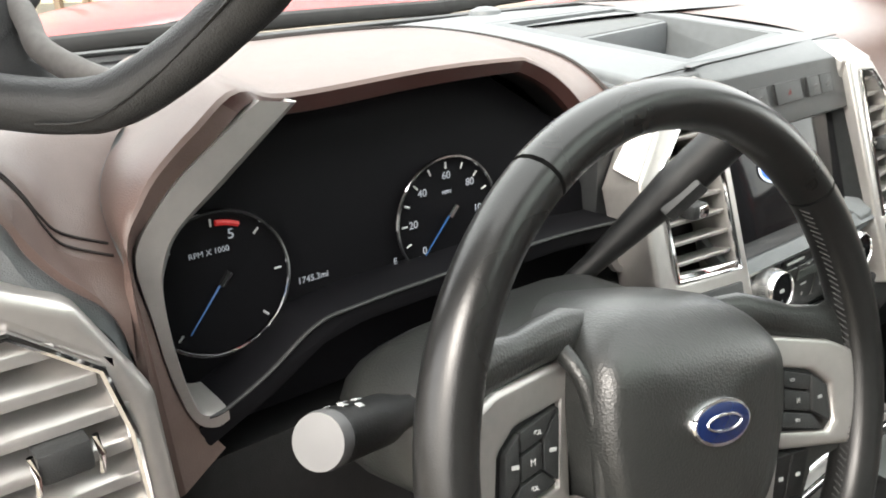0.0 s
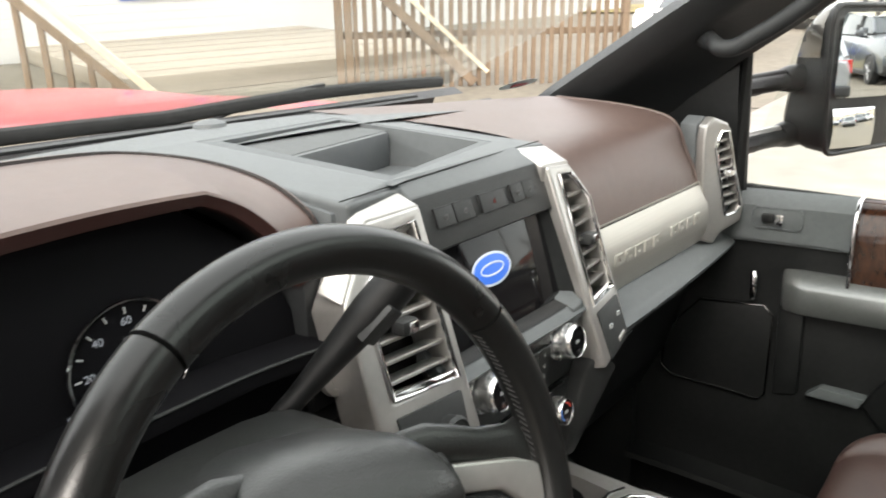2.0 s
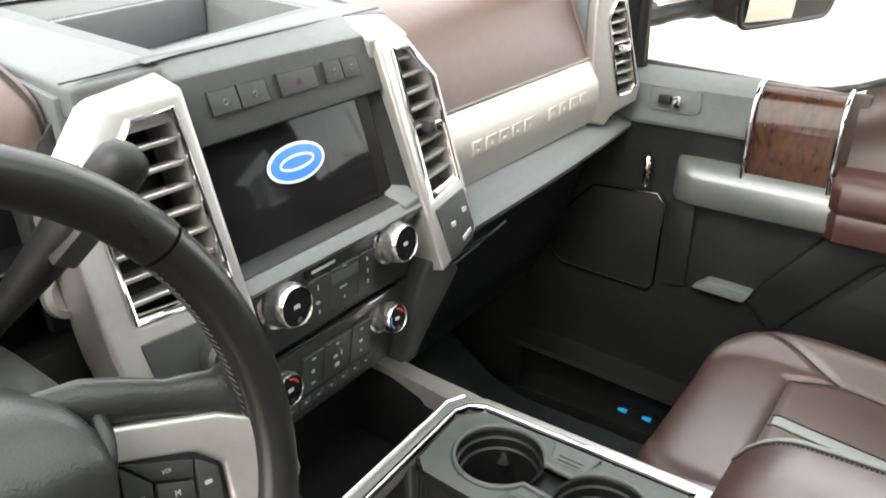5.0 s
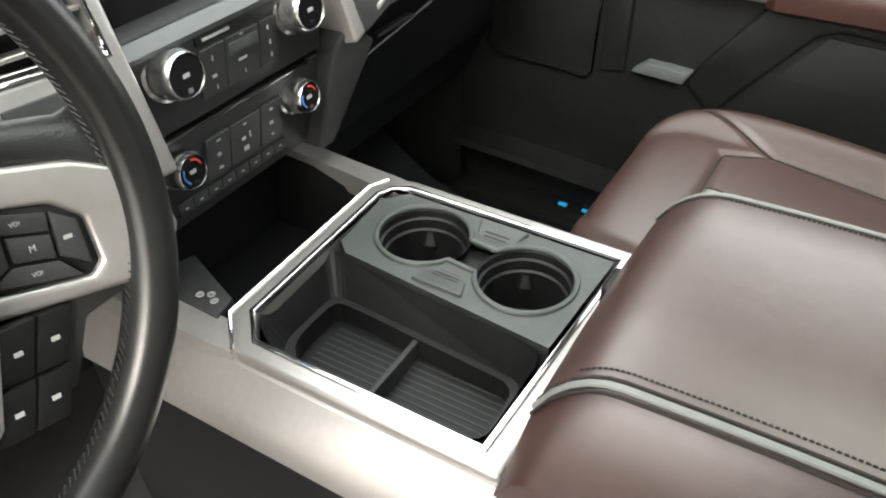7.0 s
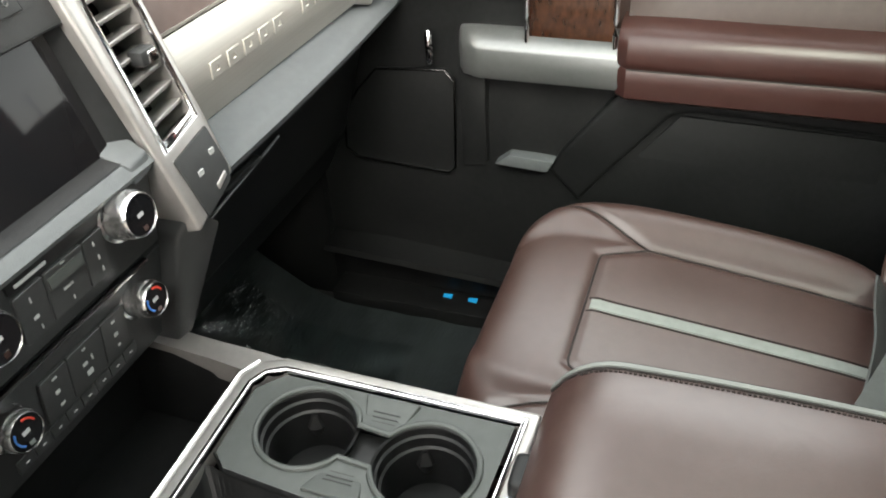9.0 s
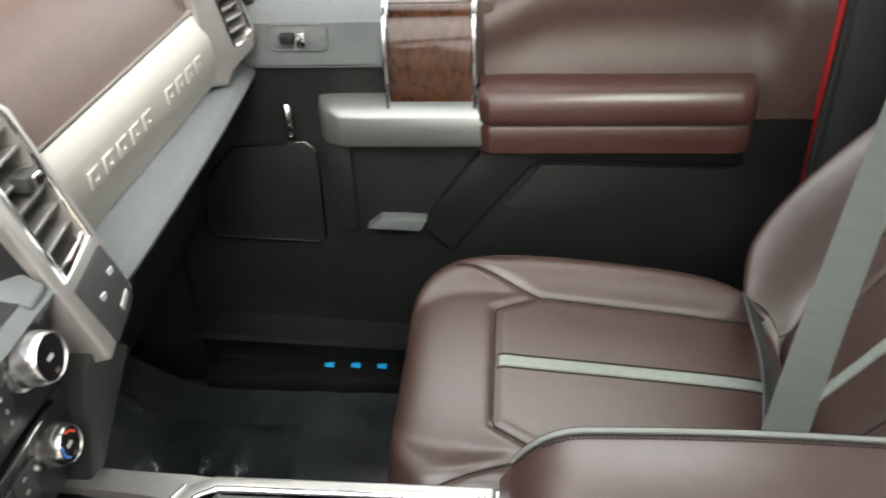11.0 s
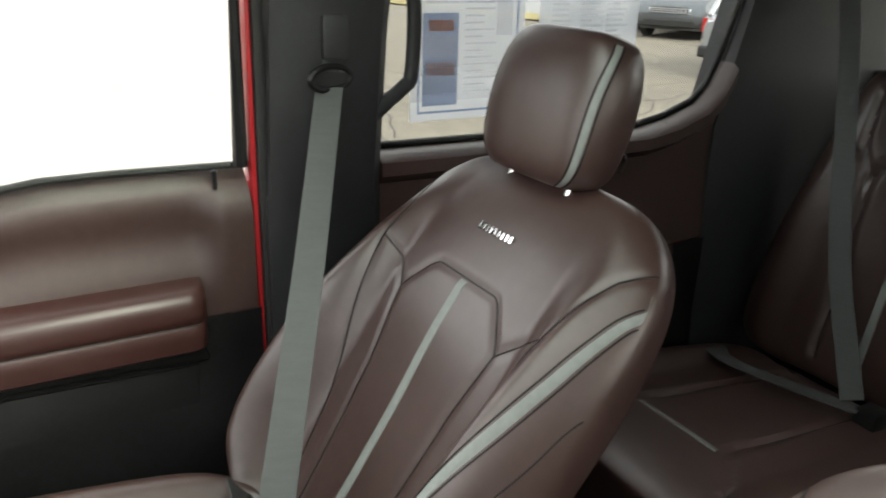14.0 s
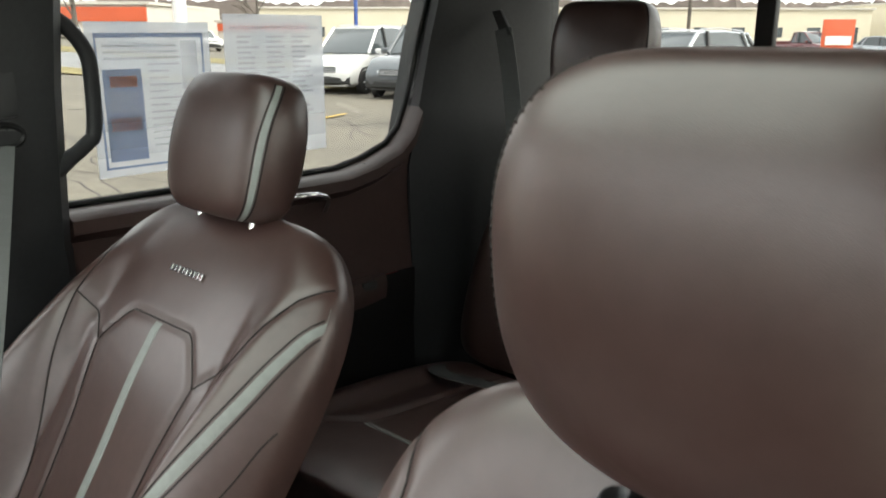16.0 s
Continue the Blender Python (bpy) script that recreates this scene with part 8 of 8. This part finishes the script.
P_WHITE = mat("white_car_paint", (0.72, 0.72, 0.70), 0.25, var=0.04, scale=4, coat=1.0)
P_GREY = mat("grey_car_paint", (0.09, 0.10, 0.11), 0.28, metal=0.4, var=0.05, scale=4, coat=1.0)
P_SILV = mat("silver_car_paint", (0.34, 0.36, 0.38), 0.28, metal=0.6, var=0.05, scale=4, coat=1.0)
P_MAROON = mat("maroon_car_paint", (0.10, 0.015, 0.018), 0.28, metal=0.3, var=0.05, scale=4, coat=1.0)
P_BLUE = mat("blue_car_paint", (0.02, 0.07, 0.30), 0.28, metal=0.3, var=0.05, scale=4, coat=1.0)
P_RED = mat("red_car_paint", (0.26, 0.014, 0.024), 0.28, metal=0.2, var=0.05, scale=4, coat=1.0)
# heading 0 points along +y
vehicle("white sport utility car parked nose out", "car", P_WHITE, (19.5, -18.0), 20, L=5.3, W=2.1, H=2.0)
vehicle("dark grey sport utility car parked nose out", "car", P_GREY, (16.7, -18.4), 22, L=5.6, W=2.1, H=2.08)
vehicle("silver sport utility car parked nose in", "car", P_SILV, (10.1, -13.5), 205, H=1.80)
vehicle("grey crossover parked beside the road", "car", P_SILV, (8.6, -18.6), -10, L=5.0, W=1.95, H=1.92)
vehicle("maroon pickup parked across the road", "pickup", P_MAROON, (19.6, -60.5), 65, L=5.4, H=1.85, pickup=True)
vehicle("silver car parked across the road", "car", P_SILV, (15.1, -62.9), 75, L=4.5, H=1.55, sedan=True)
vehicle("pale blue small car on the road", "car", P_SILV, (48.4, -24.8), 80, L=4.2, W=1.8, H=1.55)
vehicle("white sedan near the store", "car", P_WHITE, (53.1, -32.5), 80, L=4.6, W=1.8, H=1.45, sedan=True)
vehicle("dark sedan near the store", "car", P_GREY, (62.6, -26.6), 80, L=4.6, W=1.8, H=1.45, sedan=True)
vehicle("red sport utility car parked nose in", "car", P_RED, (22.45, 2.55), -88, L=4.9, W=2.0, H=1.80)
vehicle("white sport utility car parked in the row", "car", P_WHITE, (24.6, 5.7), -88, L=4.9, H=1.80)
vehicle("white sedan parked beyond the door mirror", "car", P_WHITE, (17.0, 6.6), 95, L=4.7, W=1.85, H=1.42, sedan=True)
vehicle("dark grey car parked beyond the grass", "car", P_GREY, (49.0, 17.6), -70, L=4.8, W=2.0, H=1.75)
vehicle("blue hatchback parked behind the lot", "car", P_BLUE, (16.5, -26.0), 60, L=4.2, W=1.8, H=1.5)

# ---------------------------------------------------------------- white office with blue windows and the timber ramp
SIDING = mat("white_siding", (0.52, 0.515, 0.50), 0.7, var=0.05, scale=3)
BLUEP = mat("blue_window_paint", (0.035, 0.10, 0.42), 0.5, var=0.08, scale=6)
BLIND = mat("dim_window", (0.10, 0.10, 0.10), 0.3, var=0.3, scale=3, stretch=(1, 1, 20))
TIMBER = mat("weathered_timber", (0.165, 0.118, 0.078), 0.8, var=0.25, scale=14, stretch=(6, 6, 0.6))
TIMBER_PALE = mat("pale_timber", (0.52, 0.45, 0.34), 0.75, var=0.12, scale=10, stretch=(1, 1, 3))
SLAB = mat("pale_concrete", (0.30, 0.265, 0.215), 0.9, var=0.15, scale=3, stretch=(0.3, 3, 1))


def placed(ob, at, turn):
    ob.matrix_world = Matrix.Translation(gnd(*at)) @ GR @ Matrix.Rotation(radians(turn), 4, "Z")
    return ob


office = thing("office_building", "white sided office with blue framed windows", "building")
wall = part("wall", box(-11, 20, 0, 6, -0.5, 4.2, 0.02), SIDING, office, "white horizontal siding")
for k in range(22):
    part("siding_board", box(-11, 20, -0.025, 0.0, -0.1 + 0.19 * k, 0.085 + 0.19 * k, 0.004, 1), SIDING, wall)
part("roof", prism([V(-11.6, -0.6, 4.2), V(20.6, -0.6, 4.2), V(20.6, 3, 5.6), V(-11.6, 3, 5.6)], (0, 0, 0.2), 0.02), TRIMK, office, "dark low roof")
for k in range(4):
    x0 = 1.3 + 2.0 * k
    wi = part("window", frame_prism([V(x0 - 0.12, -0.06, 1.10), V(x0 + 1.92, -0.06, 1.10), V(x0 + 1.92, -0.06, 2.9), V(x0 - 0.12, -0.06, 2.9)], [V(x0 + 0.06, -0.06, 1.38), V(x0 + 1.74, -0.06, 1.38), V(x0 + 1.74, -0.06, 2.75), V(x0 + 0.06, -0.06, 2.75)], (0, 0.08, 0), 0.01), BLUEP, office, "blue painted window frame")
    part("pane", box(x0 + 0.05, x0 + 1.75, -0.02, 0.0, 1.37, 2.76, 0), BLIND, wi, "dim pane with blinds", smooth=False)
placed(office, (8.2, 16.9), -9)
apron = thing("concrete_apron", "pale concrete apron before the office", "pavement", kind="structure")
part("slab", box(-3.5, 3.2, 0, 7.0, 0.0, 0.30, 0.03), SLAB, apron)
for k in range(6):
    part("board_joint", box(-3.5, 3.2, 0.6 + 1.05 * k, 0.63 + 1.05 * k, 0.296, 0.304, 0), TIMBER, apron, smooth=False)
placed(apron, (9.2, 10.2), -14)

ramp = thing("timber_railing", "weathered timber ramp railing with close balusters and sloping handrails", "railing")
for k in range(29):
    x = 0.25 + 0.145 * k
    part("baluster", box(x - 0.035, x + 0.035, -0.02 + 0.03 * (k % 2), 0.02 + 0.03 * (k % 2), 0.0, 2.75 + 0.05 * math.sin(k * 2.1), 0.006, 1), TIMBER, ramp)
for x in (0.0, 0.14, 4.46):
    part("post", box(x - 0.06, x + 0.06, -0.06, 0.06, -0.1, 2.9, 0.01, 1), TIMBER, ramp)
for z in (0.75, 2.55):
    part("rail", box(0, 4.50, 0.05, 0.10, z, z + 0.10, 0.008, 1), TIMBER, ramp)
def plank(name, a, b, w, t, m_):
    d = (b - a).normalized()
    u = V(0, 1, 0).cross(d).normalized()
    return part(name, prism([a - u * w / 2, b - u * w / 2, b + u * w / 2, a + u * w / 2], (0, t, 0), 0.006, 1), m_, ramp)
plank("handrail", V(0.30, -0.12, 2.05), V(2.25, -0.12, 0.22), 0.07, 0.05, TIMBER_PALE)
plank("stringer", V(0.15, -0.10, 1.85), V(2.05, -0.10, 0.06), 0.14, 0.05, TIMBER)
placed(ramp, (8.15, 9.0), -44)
ramp2 = thing("timber_handrail", "pale sloping timber handrail with stub posts", "railing")
ramp_keep, ramp = ramp, ramp2
plank("handrail", V(-1.6, -0.12, 1.75), V(0.05, -0.12, 0.10), 0.11, 0.06, TIMBER_PALE)
plank("stringer", V(-1.7, -0.08, 1.50), V(-0.1, -0.08, -0.05), 0.12, 0.05, TIMBER)
for k in range(6):
    x = -1.65 + 0.28 * k
    part("post", box(x - 0.04, x + 0.04, -0.04, 0.04, -0.1, max(0.2, 1.45 - 0.27 * k), 0.008, 1), TIMBER, ramp2)
placed(ramp2, (5.85, 10.4), -44)
ramp3 = thing("timber_railing", "pale timber deck railing with spaced square posts", "railing")
for k in range(13):
    x = -2.25 - 0.46 * k
    part("post", box(x - 0.055, x + 0.055, -0.05, 0.05, -0.1, 2.5, 0.01, 1), TIMBER_PALE if k % 3 == 1 else TIMBER, ramp3)
part("rail", box(-8.0, -2.1, 0.05, 0.10, 0.22, 0.36, 0.008, 1), TIMBER_PALE, ramp3, "pale bottom board")
part("rail", box(-8.0, -2.1, -0.09, 0.09, 2.5, 2.56, 0.008, 1), TIMBER_PALE, ramp3, "pale top rail")
placed(ramp3, (5.85, 10.4), -44)

# ---------------------------------------------------------------- far side of the road
GRASS = mat("dry_grass", (0.20, 0.165, 0.06), 0.95, var=0.35, scale=3, bump=0.6, bscale=40)
ROADM = mat("road_asphalt", (0.20, 0.20, 0.20), 0.9, var=0.15, scale=4)
STORE = mat("pale_store_wall", (0.55, 0.52, 0.46), 0.8, var=0.06, scale=0.6)
ORANGE = mat("orange_fascia", (0.55, 0.10, 0.035), 0.6, var=0.08, scale=1)
CREAM = mat("cream_warehouse", (0.66, 0.60, 0.46), 0.8, var=0.05, scale=0.5)
YELLOW = mat("worn_yellow_line", (0.45, 0.30, 0.06), 0.9, var=0.3, scale=20)
BARK = mat("grey_bark", (0.10, 0.085, 0.07), 0.95, var=0.3, scale=20)
WOODS = mat("far_bare_woods", (0.13, 0.105, 0.09), 1.0, var=0.3, scale=0.5)


def flat_strip(name, pts, material, z, label, category):
    ob = part(name, sheet(lambda u, v: gnd(*[(pts[0][k] * (1 - u) + pts[1][k] * u) * (1 - v) + (pts[3][k] * (1 - u) + pts[2][k] * u) * v for k in (0, 1)], z), 4, 60), material)
    return tagged(ob, label, category, kind="structure")


FWD, SIDE = V(0.686, -0.728, 0), V(0.728, 0.686, 0)


def far(d, s_, z=0.0):
    p = FWD * d + SIDE * s_
    return V(p.x, p.y, z - 0.08)


def strip(d0, d1, s0, s1):
    return [(p.x, p.y) for p in (far(d0, s0), far(d1, s0), far(d1, s1), far(d0, s1))]


flat_strip("verge_near", strip(25.5, 28.5, -40, 60), GRASS, 0.05, "strip of dry yellow grass by the road", "grass")
flat_strip("road", strip(28.5, 40, -80, 40), ROADM, 0.03, "grey road beyond the lot", "road")
def polar(r0, r1, a0, a1):
    return [(r * math.cos(radians(a)), r * math.sin(radians(a))) for r, a in ((r0, a0), (r1, a0), (r1, a1), (r0, a1))]


flat_strip("verge_ahead", polar(30, 35, 8, 40), GRASS, 0.06, "dry yellow grass at the end of the lot", "grass")
flat_strip("verge_rise", polar(43, 68, 8, 40), GRASS, 0.06, "rising dry yellow grass beyond the lot", "grass")
flat_strip("verge_far", strip(40, 46, -80, 50), GRASS, 0.05, "dry grass beyond the road", "grass")
for k, (x, y, a) in enumerate(((8.0, -16.0, -35), (5.2, -22.5, -35), (12.5, -9.5, 20))):
    ln = part("parking_line", box(-0.06, 0.06, -2.6, 2.6, 0.0, 0.006, 0), YELLOW, smooth=False)
    ln.matrix_world = Matrix.Translation(gnd(x, y, 0.004)) @ Matrix.Rotation(radians(a), 4, "Z")
    tagged(ln, "worn yellow parking line", "line", kind="structure")

def block(name, label, d, s0, s1, h, depth, material, band=None):
    b = thing(name, label, "building")
    a, e, f, g_ = far(d, s0), far(d, s1), far(d + depth, s1), far(d + depth, s0)
    w_ = part("wall", prism([a, e, f, g_], (0, 0, h), 0), material, b, smooth=False)
    part("roof", prism([p + V(0, 0, h) for p in (far(d - 0.3, s0 - 0.3), far(d - 0.3, s1 + 0.3), f, g_)], (0, 0, 0.25), 0), STORE, b, smooth=False)
    if band:
        z0, z1 = band
        part("fascia", prism([p + V(0, 0, z0) for p in (far(d - 0.25, s0), far(d - 0.25, s1), far(d, s1), far(d, s0))], (0, 0, z1 - z0), 0), ORANGE, b, "orange fascia band", smooth=False)
    n = int((s1 - s0) / 5)
    for k in range(n):
        s_ = s0 + (k + 0.5) * (s1 - s0) / n
        part("door" if k % 3 == 0 else "window", prism([far(d - 0.06, s_ - 0.9, 0.0 if k % 3 == 0 else 1.0), far(d - 0.06, s_ + 0.9, 0.0 if k % 3 == 0 else 1.0), far(d - 0.06, s_ + 0.9, 2.3), far(d - 0.06, s_ - 0.9, 2.3)], FWD * 0.05, 0), DARKGLASS, b, smooth=False)
    return b


block("store_building", "low pale store with an orange fascia band", 72, 24, 62, 4.0, 25, STORE, (2.6, 3.8))
block("small_store", "low brick store with an orange fascia", 84, 12, 21, 2.6, 10, STORE, (1.8, 2.5))
block("warehouse", "long cream warehouse beyond the road", 110, -60, 22, 4.6, 40, CREAM)
block("warehouse", "pale low warehouse far behind the rear window", 95, -130, -66, 5.5, 40, CREAM)
# far woods
bms = []
rk = random.Random(3)
def woods_fn(u, v):
    s_ = -220 + 520 * u
    h = 8.5 + 1.6 * noise.noise((s_ * 0.05, 0, 0)) + 1.2 * noise.noise((s_ * 0.4, 3, 0)) + 0.8 * noise.noise((s_ * 1.5, 7, 0))
    p = far(190 + 8 * v, s_)
    return V(p.x, p.y, -1 + (h + 1) * v)
tagged(part("backdrop_woods", sheet(woods_fn, 700, 3), WOODS), "line of bare grey woods on the skyline", "woods", kind="stuff")


def bare_tree(label, d, s_, h, seed):
    t_ = thing("tree", label, "tree", "bare trees")
    base = far(d, s_)
    rr = random.Random(seed)
    part("trunk", tube([base, base + V(0.05, 0.05, h * 0.3), base + V(-0.05, 0.1, h * 0.55)], [0.16 * h / 6, 0.12 * h / 6, 0.07 * h / 6], 8), BARK, t_)
    limbs = []
    def grow(p, d_, l, r, n):
        q = p + d_ * l
        limbs.append(tube([p, p.lerp(q, 0.5) + V(rr.uniform(-1, 1), rr.uniform(-1, 1), 0) * l * 0.06, q], [r, r * 0.8, r * 0.55], 5))
        if n:
            for _ in range(3 if n > 1 else 4):
                nd = (d_ + V(rr.uniform(-1, 1), rr.uniform(-1, 1), rr.uniform(-0.3, 0.7)) * 0.75).normalized()
                grow(p.lerp(q, rr.uniform(0.55, 1.0)), nd, l * rr.uniform(0.55, 0.8), r * 0.6, n - 1)
    for k in range(5):
        a = k * 1.256 + rr.random()
        grow(base + V(0, 0, h * (0.28 + 0.07 * k)), V(math.cos(a) * 0.7, math.sin(a) * 0.7, 0.8).normalized(), h * 0.24, 0.05 * h / 6, 3)
    part("crown", merge(*limbs), BARK, t_, "crown of bare twigs", kind="stuff")
    return t_


bare_tree("bare tree beside the store", 62, 26, 9.5, 1)
bare_tree("bare tree near the crossing", 70, 14, 8.0, 2)
bare_tree("bare tree before the warehouse", 75, -5.5, 8.5, 3)
bare_tree("bare tree far along the road", 90, -17, 7.0, 5)
for d, s_, h, r, m_, lab in ((33, 9.6, 9, 0.28, P_WHITE, "white lamp pole with a blue edge"), (52, 4.2, 9, 0.13, P_BLUE, "tall blue steel sign pole"), (60, -19.5, 9, 0.14, BARK, "brown wooden utility pole far off"), (27, -17.3, 1.1, 0.09, P_SILV, "short grey steel bollard post")):
    po = thing("pole", lab, "pole", "poles")
    part("shaft", tube([far(d, s_), far(d, s_, h)], r, 10), m_, po)
for d, s_, z0, z1, w in ((52, 4.2, 0.7, 2.0, 0.55), (27.5, -14.3, 1.0, 2.3, 0.55)):
    sg = thing("sign", "small red and white road sign on a blue post", "sign", "signs")
    part("board", prism([far(d - 0.2, s_ - w, z0), far(d - 0.2, s_ + w, z0), far(d - 0.2, s_ + w, z1), far(d - 0.2, s_ - w, z1)], FWD * 0.06, 0.01), ORANGE, sg)
    part("white_bar", prism([far(d - 0.24, s_ - w * 0.8, z0 + 0.45), far(d - 0.24, s_ + w * 0.8, z0 + 0.45), far(d - 0.24, s_ + w * 0.8, z0 + 0.75), far(d - 0.24, s_ - w * 0.8, z0 + 0.75)], FWD * 0.03, 0), P_WHITE, sg, smooth=False)
    part("post", tube([far(d, s_), far(d, s_, z0 + 0.2)], 0.10, 8), P_BLUE, sg)
